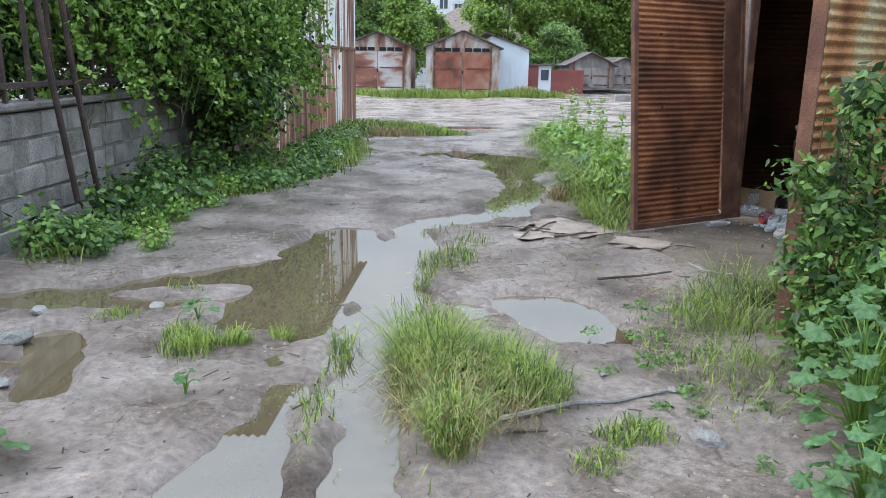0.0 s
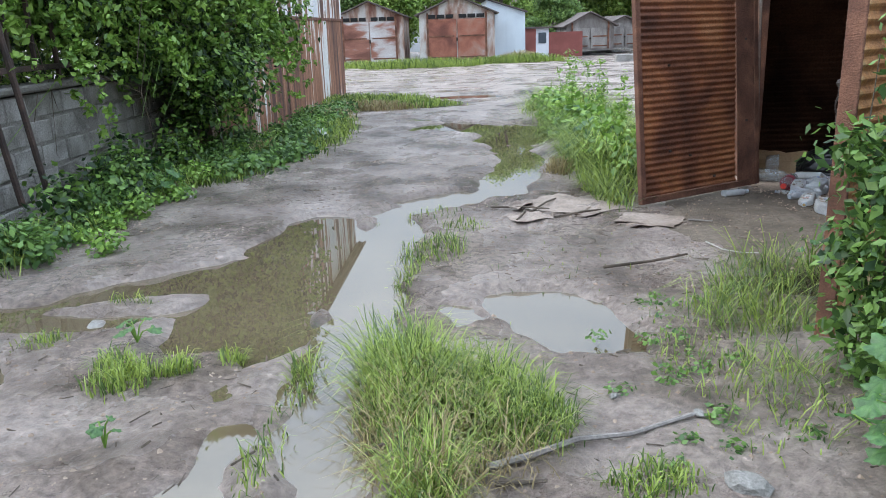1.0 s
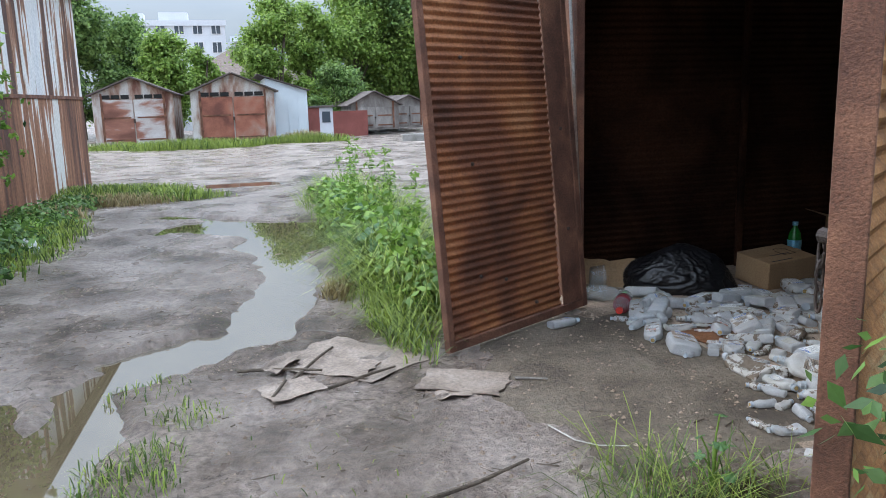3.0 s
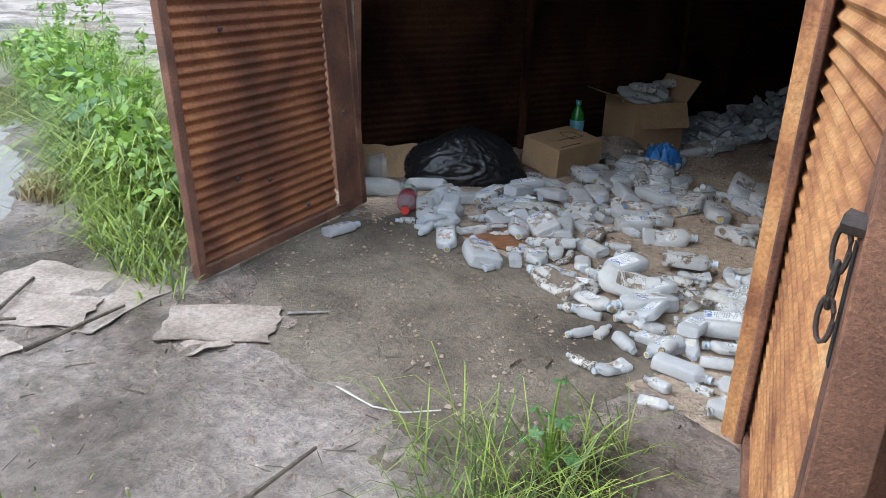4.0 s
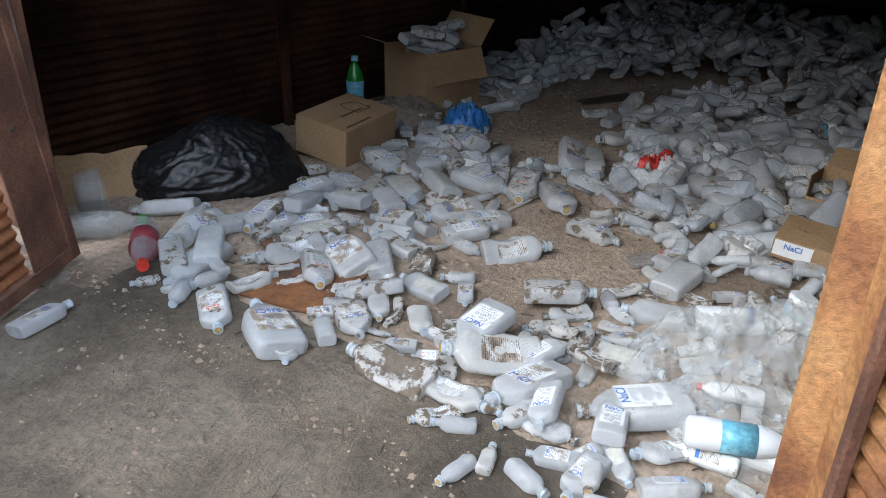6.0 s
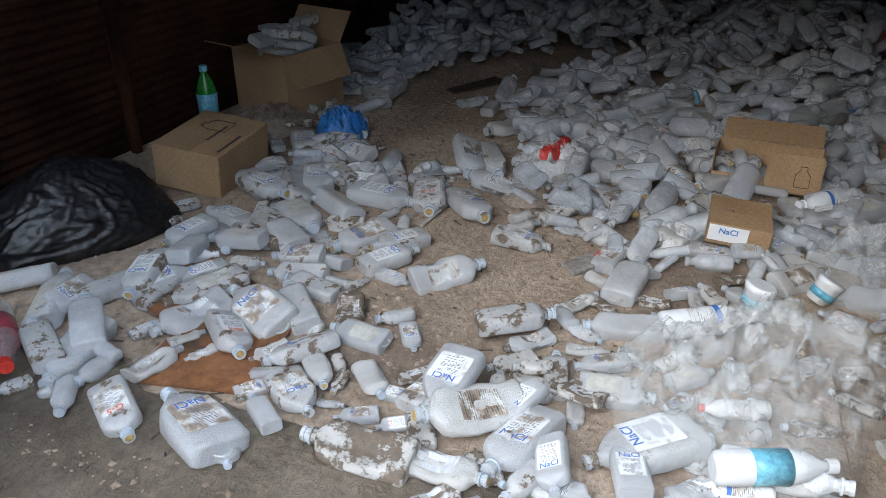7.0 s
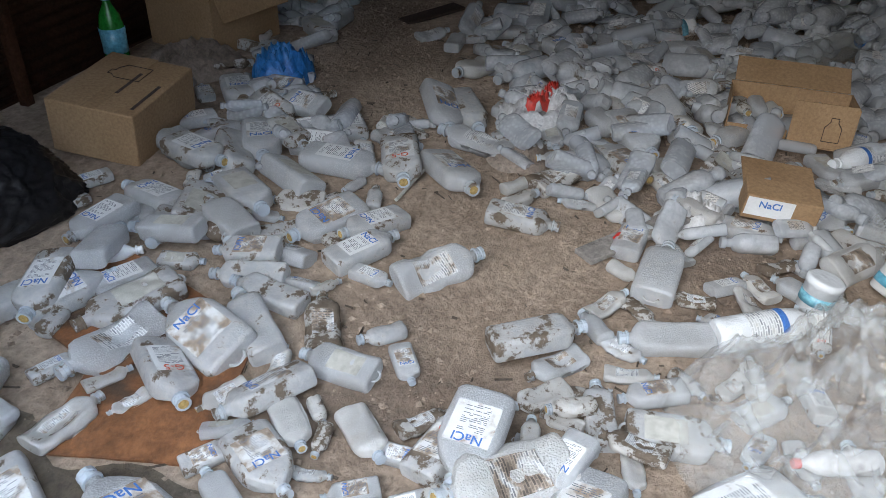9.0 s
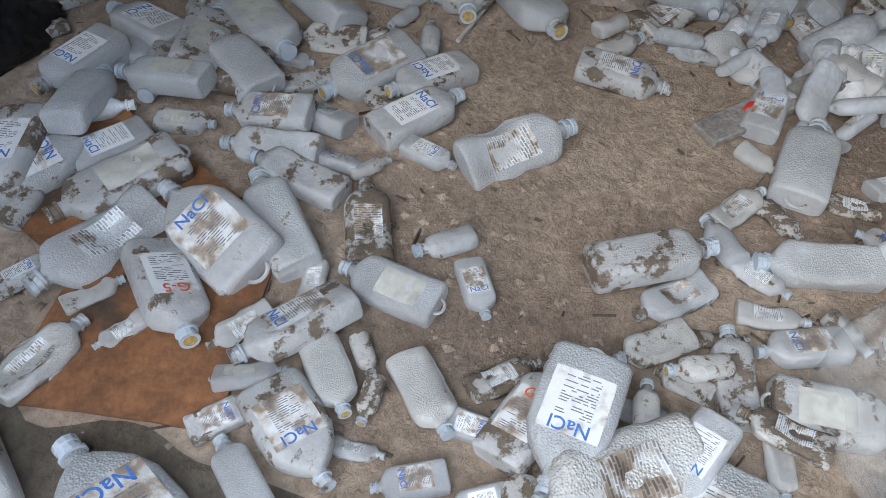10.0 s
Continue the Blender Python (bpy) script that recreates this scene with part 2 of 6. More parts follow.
def add_box(bm, x0, x1, y0, y1, z0, z1, bevel=0.0, m=None):
    r = bmesh.ops.create_cube(bm, size=1.0)
    vs = r["verts"]
    for v in vs:
        v.co = Vector((x0 + (v.co.x + 0.5) * (x1 - x0), y0 + (v.co.y + 0.5) * (y1 - y0), z0 + (v.co.z + 0.5) * (z1 - z0)))
    if bevel > 0:
        es = list({e for v in vs for e in v.link_edges})
        out = bmesh.ops.bevel(bm, geom=es, offset=bevel, segments=1, affect="EDGES")
        vs = list({v for f in out["faces"] for v in f.verts} | {v for v in vs if v.is_valid})
    if m is not None:
        bmesh.ops.transform(bm, matrix=m, verts=[v for v in vs if v.is_valid])
    return vs


def box(x0, x1, y0, y1, z0, z1, bevel=0.0, m=None):
    bm = bmesh.new()
    add_box(bm, x0, x1, y0, y1, z0, z1, bevel, m)
    return bm


def corrugated(width, height, pitch, amp, across=True, thick=0.0015, seed=0, dent=0.0, step=6):
    """Sheet in the local xz plane; across: ridges run along x and repeat in z."""
    run, rep = (width, height) if across else (height, width)
    n = max(8, int(rep / pitch * step))
    k = max(2, int(run / 0.12))
    bm = bmesh.new()
    rows = []
    for side in (1, -1):
        grid = []
        for i in range(n + 1):
            b = rep * i / n
            line = []
            for j in range(k + 1):
                a = run * j / k
                y = amp * math.sin(2 * math.pi * b / pitch) + side * thick
                y += dent * noise.noise(Vector((a * 1.3, b * 1.3, seed * 7.3)))
                line.append(bm.verts.new((a, y, b) if across else (b, y, a)))
            grid.append(line)
        for i in range(n):
            for j in range(k):
                bm.faces.new((grid[i][j], grid[i][j + 1], grid[i + 1][j + 1], grid[i + 1][j]))
        rows.append(grid)
    a, b = rows
    for i in range(n):
        for j in (0, k):
            bm.faces.new((a[i][j], a[i + 1][j], b[i + 1][j], b[i][j]))
    for j in range(k):
        for i in (0, n):
            bm.faces.new((a[i][j], a[i][j + 1], b[i][j + 1], b[i][j]))
    return bm


def tube(points, radius, sides=6, taper=1.0):
    bm = bmesh.new()
    rings = []
    pts = [Vector(p) for p in points]
    for i, p in enumerate(pts):
        d = (pts[min(i + 1, len(pts) - 1)] - pts[max(i - 1, 0)]).normalized()
        u = d.cross(Vector((0, 0, 1)))
        u = u.normalized() if u.length > 0.05 else Vector((1, 0, 0))
        w = d.cross(u)
        r = radius * (1 + (taper - 1) * i / max(1, len(pts) - 1))
        rings.append([bm.verts.new(p + r * (math.cos(2 * math.pi * k / sides) * u + math.sin(2 * math.pi * k / sides) * w)) for k in range(sides)])
    for a, b in zip(rings, rings[1:]):
        for k in range(sides):
            bm.faces.new((a[k], a[(k + 1) % sides], b[(k + 1) % sides], b[k]))
    bm.faces.new(rings[0])
    bm.faces.new(rings[-1])
    return bm


# ---- ground with ruts and puddles ----
PUDDLES = [
    (-1.9, 4.40, -0.6, 4.62, 0.22), (-0.5, 4.75, 0.2, 5.25, 0.36), (0.22, 4.25, 0.30, 5.5, 0.33), (0.38, 6.2, 0.7, 5.3, 0.22), (0.12, 5.7, 0.36, 6.3, 0.22),
    (0.82, 6.5, 0.74, 3.2, 0.19), (0.95, 6.65, 1.65, 7.3, 0.2), (1.65, 7.3, 1.85, 8.4, 0.23), (1.85, 8.4, 1.95, 9.6, 0.22), (1.3, 11.7, 2.2, 10.9, 0.55), (2.0, 10.2, 2.5, 11.4, 0.5), (0.7, 11.3, 1.3, 11.7, 0.16), (0.95, 6.95, 1.45, 7.2, 0.14),
    (0.45, 3.4, 0.42, 3.0, 0.08), (0.42, 2.95, 0.24, 2.0, 0.17), (0.74, 3.6, 0.84, 2.0, 0.12), (1.62, 4.55, 1.76, 4.15, 0.26), (1.2, 4.5, 1.25, 4.35, 0.09),
    (-0.8, 3.95, -0.55, 3.35, 0.11), (-1.5, 3.5, -0.9, 3.6, 0.1), (1.2, 16.3, 3.2, 16.4, 0.3), (3.4, 19.0, 5.4, 18.6, 0.4), (0.6, 12.9, 1.2, 12.3, 0.15),
]
ISLANDS = [(-0.75, 4.66, -0.15, 4.72, 0.12), (-0.2, 3.9, 0.2, 3.95, 0.15)]


def capsule(x, y, c):
    ax, ay, bx, by, r = c
    dx, dy = bx - ax, by - ay
    t = max(0.0, min(1.0, ((x - ax) * dx + (y - ay) * dy) / (dx * dx + dy * dy)))
    return math.hypot(x - ax - t * dx, y - ay - t * dy) - r


def wetness(x, y):
    """Signed distance to the nearest puddle's edge, negative inside."""
    wob = 0.10 * noise.noise(Vector((x * 2.1, y * 2.1, 3.0))) + 0.05 * noise.noise(Vector((x * 6, y * 6, 9.0)))
    d = min(capsule(x, y, c) for c in PUDDLES)
    d = max(d, -min(capsule(x, y, c) for c in ISLANDS))
    return d + wob


def ground_height(x, y):
    if x > 3.55 and 3.8 < y < 7.9:
        return -0.06
    h = 0.012 * noise.noise(Vector((x * 0.9, y * 0.9, 1.0)))
    near = y < 14 and -4 < x < 5
    if near:
        rough = 0.017 * noise.fractal(Vector((x * 5, y * 5, 5.0)), 0.75, 2.1, 4)
        h += rough * (0.4 if (x < 0.4 and y > 5.5) else 1.0)
        for rx, amp in ((0.36, 0.02), (0.82, 0.02)):
            if y < 6:
                h -= amp * math.exp(-((x - rx - 0.05 * math.sin(y)) / 0.1) ** 2)
    for tx, slope in ((-0.55, 0.16), (0.02, 0.1), (1.6, 0.02)):
        u = x - tx - slope * (y - 4.0)
        if near and abs(u) < 0.16 and y < 8.5:
            h += 0.006 * math.sin(2 * math.pi * (y + 0.55 * abs(u)) / 0.13) * (1 - abs(u) / 0.16) - 0.006
    h += 0.035 * math.exp(-((x - 0.62) / 0.07) ** 2 - ((y - 3.1) / 0.5) ** 2)
    if 2.78 < x < 3.6 and 4.95 < y < 6.9:
        h -= 0.035
    if y < 22:
        d = wetness(x, y)
        if d < 0.25:
            h -= 0.085 * max(0.0, min(1.0, (0.06 - d) / 0.16)) - 0.008
    h += 0.05 * max(0.0, min(1.0, (-1.2 - x) / 0.6)) + 0.05 * max(0.0, min(1.0, (x - 2.2) / 0.5)) * (1 if y < 4 or y > 7.4 else 0)
    return h + 0.012


def build_ground():
    def axis(lo, a, b, hi, fine, grow):
        mid = list(np.arange(a, b, fine))
        left, right, st = [], [], fine
        p = a
        while p > lo:
            st *= grow
            p -= st
            left.append(p)
        st, p = fine, b
        while p < hi:
            right.append(p)
            st *= grow
            p += st
        return left[::-1] + mid + right
    xs = axis(-900, -2.6, 3.8, 900, 0.032, 1.16)
    ys = axis(-600, 1.6, 12.6, 1500, 0.036, 1.10)
    verts = [(x, y, ground_height(x, y)) for y in ys for x in xs]
    w = len(xs)
    faces = [(j * w + i, j * w + i + 1, (j + 1) * w + i + 1, (j + 1) * w + i) for j in range(len(ys) - 1) for i in range(w - 1)]
    ob = new("ground", mesh_from("ground", verts, faces, MUD, True))
    return tagged(ob, "wet grey mud lane with tyre ruts and hollows", "ground", kind="structure")


build_ground()


def build_water():
    bm = bmesh.new()
    vs = [bm.verts.new(p) for p in ((-2.5, 1.2, -0.017), (3.5, 1.2, -0.017), (6.0, 20.5, -0.017), (-2.5, 20.5, -0.017))]
    bm.faces.new(vs)
    ob = part("water", bm, WATER)
    tagged(ob, "shallow muddy puddle water reflecting the overcast sky", "water", kind="structure")


build_water()

# ---- open rusty garage ----
GX, GY0, GY1, GBACK = 3.63, 3.9, 7.76, 9.9
HINGE_L, HINGE_R = (3.62, 7.04), (3.63, 4.62)
EAVE, RIDGE, MID = 2.24, 2.74, 5.83


def garage():
    fl = part("floor", box(GX - 0.12, GBACK, GY0, GY1, -0.3, 0.012, 0.01), CONCRETE)
    tagged(fl, "dirty cracked concrete garage floor", "floor", kind="structure")
    for nm, y, side in (("wall_north", GY1, 1), ("wall_south", GY0, -1)):
        w = thing(nm, pose(GX, y, 0.0), "rusty corrugated iron garage wall with shade in its colour", "wall", kind="structure")
        for k in range(4):
            L = (GBACK - GX) / 4
            o = part("sheet", corrugated(L - 0.004, EAVE, 0.046, 0.007, True, seed=k + 3 * side, dent=0.01), RUST_INNER_DIM, w)
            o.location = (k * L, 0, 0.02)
            p = part("post", box(k * L - 0.02, k * L + 0.02, -side * 0.055 - 0.02, -side * 0.055 + 0.02, 0, EAVE, 0.003), RUST_INNER_DIM, w)
        part("skin", box(0, GBACK - GX, side * 0.02 - 0.005, side * 0.02 + 0.005, 0, EAVE), RUST_INNER_DIM, w)
    bk = part("wall_back", box(GBACK, GBACK + 0.04, GY0 - 0.02, GY1 + 0.02, 0, RIDGE - 0.02), RUST_INNER_DIM)
    tagged(bk, "rusty iron garage back wall with shade in its colour", "wall", kind="structure")
    # front: jambs, lintel, gable
    fr = thing("wall_front", pose(GX, 0, 0), "rusty garage front frame with grey painted gable", "wall", kind="structure")
    part("jamb", box(-0.025, 0.03, HINGE_L[1] + 0.11, GY1, 0, 2.06, 0.004), RUST_FRAME, fr)
    part("jamb", box(-0.025, 0.03, GY0, HINGE_R[1] - 0.02, 0, 2.06, 0.004), RUST_FRAME, fr)
    part("post", box(-0.06, 0.02, HINGE_R[1] - 0.01, HINGE_R[1] + 0.055, 0, 2.06, 0.006), RUST_OCHRE, fr, "ochre rusted door post")
    # Pale strip stands for light on the jamb edge and through the gap.
    part("edge_strip", tube([(-0.02, HINGE_L[1] + 0.0, 0.02), (-0.05, HINGE_L[1] + 0.17, 2.05)], 0.012, 4), PALE_METAL, fr, "pale strip standing for the bright gap beside the door leaf")
    part("lintel", box(-0.035, 0.04, GY0 - 0.02, GY1 + 0.02, 2.06, 2.12, 0.004), PALE_METAL, fr, "white painted rusty lintel")
    bm = bmesh.new()
    for y0, y1 in ((GY0, MID - 0.003), (MID + 0.003, GY1)):
        zz = [EAVE + (RIDGE - EAVE) * (1 - abs(y - MID) / (GY1 - MID)) for y in (y0, y1)]
        for x in (0.0, 0.006):
            bm.faces.new([bm.verts.new(p) for p in ((x, y0, 2.12), (x, y1, 2.12), (x, y1, zz[1]), (x, y0, zz[0]))])
    part("gable", bm, PALE_METAL, fr, "grey painted gable sheets with rust runs")
    # roof
    rf = thing("roof", pose(0, 0, 0), "rusty sheet iron gable roof with overhang", "roof", kind="structure")
    for sgn in (1, -1):
        run = 1.93 + 0.22
        slope = math.atan2(RIDGE - EAVE, GY1 - MID)
        bm = corrugated(GBACK + 0.2 - (GX - 0.1), run / math.cos(slope), 0.08, 0.008, True, seed=9)
        o = part("roof_sheet", bm, ROOF, rf)
        o.matrix_local = Matrix.Translation((GX - 0.1, MID, RIDGE + 0.03)) @ Euler((-math.pi / 2 - slope if sgn > 0 else math.pi / 2 + slope, 0, 0)).to_matrix().to_4x4()
        for k in range(4):
            y = MID + sgn * (0.15 + 0.45 * k)
            z = RIDGE - abs(y - MID) * math.tan(slope) - 0.03
            part("purlin", box(GX - 0.07, GBACK, y - 0.025, y + 0.025, z - 0.05, z + 0.005, 0.004), WOOD_GREY, rf)
        part("fascia", box(-0.012, 0.012, 0, run / math.cos(slope), -0.07, 0.012), RUST_FRAME, rf).matrix_local = Matrix.Translation((GX - 0.09, MID, RIDGE + 0.02)) @ Euler((-slope if sgn > 0 else math.pi + slope, 0, 0)).to_matrix().to_4x4()


garage()


def apron():
    """Soiled concrete in front of the threshold, sinking into the mud at its edges."""
    verts, nx, ny = [], 40, 70
    for j in range(ny + 1):
        for i in range(nx + 1):
            u, v = i / nx, j / ny
            x = 2.45 + 1.5 * u + (0.16 * noise.noise(Vector((v * 5, 2, 0))) + 0.08 * noise.noise(Vector((v * 16, 5, 0)))) * (1 - u)
            y = 4.72 + 2.4 * v
            edge = min(u * 6, v * 7, (1 - v) * 7, (1 - u + 0.05 * noise.noise(Vector((v * 14, 9, 0)))) * 7 + 0.3, 1.0)
            verts.append((x, y, -0.03 + (0.037 + 0.012 * u) * max(0, edge) ** 0.5 + 0.003 * noise.noise(Vector((x * 4, y * 4, 7.0)))))
    w = nx + 1
    faces = [(j * w + i, j * w + i + 1, (j + 1) * w + i + 1, (j + 1) * w + i) for j in range(ny) for i in range(nx)]
    tagged(new("apron", mesh_from("apron", verts, faces, APRON, True)), "damp soiled concrete apron before the garage", "pavement", kind="structure")


apron()


def leaf(hinge, free, width, label, lean=0.0):
    """A corrugated door leaf; local x runs from hinge to free edge, +y is the face once inside the garage."""
    ang = math.atan2(free[1] - hinge[1], free[0] - hinge[0])
    ob = thing("garage_door", Matrix.Translation((hinge[0], hinge[1], 0.03)) @ Matrix.Rotation(ang, 4, "Z") @ Matrix.Rotation(radians(lean), 4, "X"), label, "door")
    h = 1.97
    part("stile", box(0, 0.045, -0.02, 0.02, 0, h, 0.003), RUST_FRAME, ob)
    part("stile", box(width - 0.045, width, -0.02, 0.02, 0, h, 0.003), RUST_FRAME, ob)
    part("rail", box(0.046, width - 0.046, -0.02, 0.02, h - 0.045, h, 0.003), RUST_FRAME, ob)
    part("rail", box(0.046, width - 0.046, -0.02, 0.02, 0, 0.045, 0.003), RUST_FRAME, ob)
    return ob


LW = math.hypot(2.55 - 3.62, 6.41 - 7.04)
left_leaf = leaf(HINGE_L, (2.55, 6.41), LW, "open garage door leaf of rusty brown corrugated iron", 5.5)
o = part("plate", box(0.046, 0.24, 0.008, 0.014, 0.046, 1.92, 0.002), RUST_FRAME, left_leaf, "flat brown rusted hinge plate")
o = part("sheet", corrugated(LW - 0.245 - 0.046, 1.875, 0.044, 0.0065, True, seed=2, dent=0.012), RUST_LEAF, left_leaf)
o.location = (0.242, 0.0, 0.047)
RW_ = 1.212
for k, (u, z) in enumerate(((0.95, 0.35), (0.94, 0.95), (0.96, 1.5), (0.5, 0.12), (0.75, 0.30), (0.14, 1.1), (0.14, 0.5))):
    bm = bmesh.new()
    bmesh.ops.create_cone(bm, cap_ends=True, segments=8, radius1=0.011, radius2=0.008, depth=0.012, matrix=pose(u, 0.018, z, -90, 0, 0))
    part("bolt", bm, IRON, left_leaf)
right_leaf = leaf(HINGE_R, (2.65, 3.90), RW_, "open garage door leaf of ochre rusty corrugated iron with a chain")
part("hinge_stile", box(0.0, 0.022, -0.05, -0.021, 0.02, 1.95, 0.004), RUST_FRAME, right_leaf, "rusty angle iron at the hinge")
part("hinge_plate", box(0.023, 0.10, -0.034, -0.021, 0.02, 1.95, 0.004), RUST_OCHRE, right_leaf, "ochre painted flat plate at the hinge")
part("edge_bar", box(0.101, 0.122, -0.044, -0.021, 0.02, 1.95, 0.004), RUST_FRAME, right_leaf, "narrow rusted edge bar")
part("free_stile", box(RW_ - 0.05, RW_ - 0.01, -0.034, -0.021, 0.02, 1.95, 0.003), RUST_FRAME, right_leaf, "rusty lock stile")
part("lock_slot", box(RW_ - 0.045, RW_ - 0.025, -0.036, -0.0345, 0.82, 0.98, 0.0), DARK, right_leaf, "dark lock slot")
o = part("sheet", corrugated(RW_ - 0.10, 1.88, 0.042, 0.007, True, seed=5, dent=0.012), RUST_OCHRE, right_leaf)
o.location = (0.05, -0.004, 0.045)
o = part("outer_sheet", corrugated(RW_ - 0.06, 1.93, 0.052, 0.008, True, seed=6, dent=0.008), RUST_OUTER, right_leaf, "outer corrugated sheet with flaking green paint")
o.location = (0.05, 0.024, 0.02)
part("end_strip", box(RW_ - 0.009, RW_ + 0.004, -0.034, 0.036, 0.0, 1.97, 0.002), RUST_FRAME, right_leaf, "rusted end strip of the leaf")
PLASTER_YELLOW = material("yellow_plaster", [(0.3, (0.45, 0.30, 0.10)), (0.7, (0.58, 0.42, 0.17))], scale=0.8, rough=0.9, bump=0.1, fine=8)


# ---- tall rust-streaked shed beside the lane ----
def streaked_shed():
    ob = thing("metal_shed", pose(0, 0, 0), "tall sheet metal shed with white paint and rust streaks", "shed")
    p, q = Vector((-0.83, 17.33, 0)), Vector((-1.24, 9.4, 0))
    d = (q - p).normalized()
    ang = math.atan2(d.y, d.x)
    L = (q - p).length
    low, high = 1.5, 3.12
    n = 15
    for k in range(n):
        w = L / n
        for z0, z1 in ((0.0, low), (low + 0.01, high)):
            o = part("wall_sheet", box(0, w - 0.006, 0, 0.008, z0, z1, 0.002), STREAK if z0 else STREAK_LOW, ob)
            o.matrix_local = Matrix.Translation(p + d * (k * w)) @ Matrix.Rotation(ang, 4, "Z") @ pose(0, 0.002 * (k % 3), 0)
    o = part("rail", box(0, L, -0.03, 0.03, low - 0.02, low + 0.03, 0.003), RUST_FRAME, ob)
    o.matrix_local = Matrix.Translation(p) @ Matrix.Rotation(ang, 4, "Z") @ pose(0, 0.0, 0)
    side = part("end_wall", box(0, 0.02, -4, -0.02, 0, high), STREAK, ob)
    side.matrix_local = Matrix.Translation(p) @ Matrix.Rotation(ang, 4, "Z")
    rf = part("roof", corrugated(4.6, L + 0.5, 0.12, 0.02, False), ROOF, ob, "dark corrugated roof edge")
    rf.matrix_local = Matrix.Translation(p) @ Matrix.Rotation(ang, 4, "Z") @ pose(-0.2, 0.2, high + 0.02) @ Matrix.Rotation(radians(-90), 4, "Z") @ Matrix.Rotation(radians(-90), 4, "X")


streaked_shed()


def small_garage(x0, x1, y, wall_z, peak_z, door_mat, wall_mat, label, depth=5.0, slots=True, base=0.05):
    ob = thing("small_garage", pose((x0 + x1) / 2, y, base), label, "garage", "row of old garages")
    w = (x1 - x0) / 2
    bm = bmesh.new()
    f = [bm.verts.new(p) for p in ((-w, 0, 0), (w, 0, 0), (w, 0, wall_z), (0, 0, peak_z), (-w, 0, wall_z))]
    b = [bm.verts.new(v.co + Vector((0, depth, 0))) for v in f]
    bm.faces.new(f)
    bm.faces.new(b[::-1])
    for i in range(5):
        bm.faces.new((f[i], b[i], b[(i + 1) % 5], f[(i + 1) % 5]))
    part("body", bm, wall_mat, ob)
    dw, dh = w * 0.80, wall_z * 0.90
    for sx in (-1, 1):
        a, c = (-dw, -0.02) if sx < 0 else (0.02, dw)
        d = part("door", box(a, c, -0.035, -0.005, 0.08, dh, 0.004), door_mat, ob)
        part("post", box(a if sx < 0 else c - 0.07, a + 0.07 if sx < 0 else c, -0.06, -0.036, 0.06, dh + 0.22, 0.004), RUST_FRAME, ob)
        for k in range(2):
            zz = 0.12 + (dh - 0.2) * (0.05 + 0.55 * k)
            part("rail", box(a + 0.08, c - 0.08, -0.05, -0.036, zz, zz + 0.05), RUST_FRAME, ob)
        if slots:
            for k in range(3):
                sw = (c - a - 0.1) / 3
                part("vent", box(a + 0.05 + k * sw, a + 0.05 + (k + 0.85) * sw, -0.045, -0.004, dh + 0.03, dh + 0.16), DARK, ob, "dark open vent slot")
    part("latch", box(-0.03, 0.03, -0.09, -0.036, dh * 0.5, dh * 0.58, 0.005), IRON, ob)
    sl = math.atan2(peak_z - wall_z, w)
    for sgn in (1, -1):
        r = part("roof", box(0, (w + 0.14) / math.cos(sl), -0.18, depth + 0.1, 0.0, 0.05, 0.004), ROOF, ob, "dark bitumen roof")
        r.matrix_local = Matrix.Translation((0, 0, peak_z + 0.012)) @ Euler((0, sl if sgn > 0 else math.pi - sl, 0)).to_matrix().to_4x4() @ pose(0, 0, 0 if sgn > 0 else -0.05)
    return ob


small_garage(-2.78, -0.22, 31.1, 1.72, 2.25, DOOR_FADED, RUST_WHITE, "old garage with faded rusty double doors and vent slots")
small_garage(0.38, 3.1, 30.2, 1.72, 2.3, DOOR_RED, RUST_WHITE, "old garage with red rusty double doors and vent slots")
small_garage(6.05, 7.9, 32.5, 0.95, 1.42, WOOD_GREY, WOOD_GREY, "small grey wooden shed with double doors", slots=False, base=0.25)
small_garage(8.0, 9.3, 34.0, 0.95, 1.25, WOOD_GREY, WOOD_GREY, "low grey shed beside the wooden shed", slots=False, base=0.25)


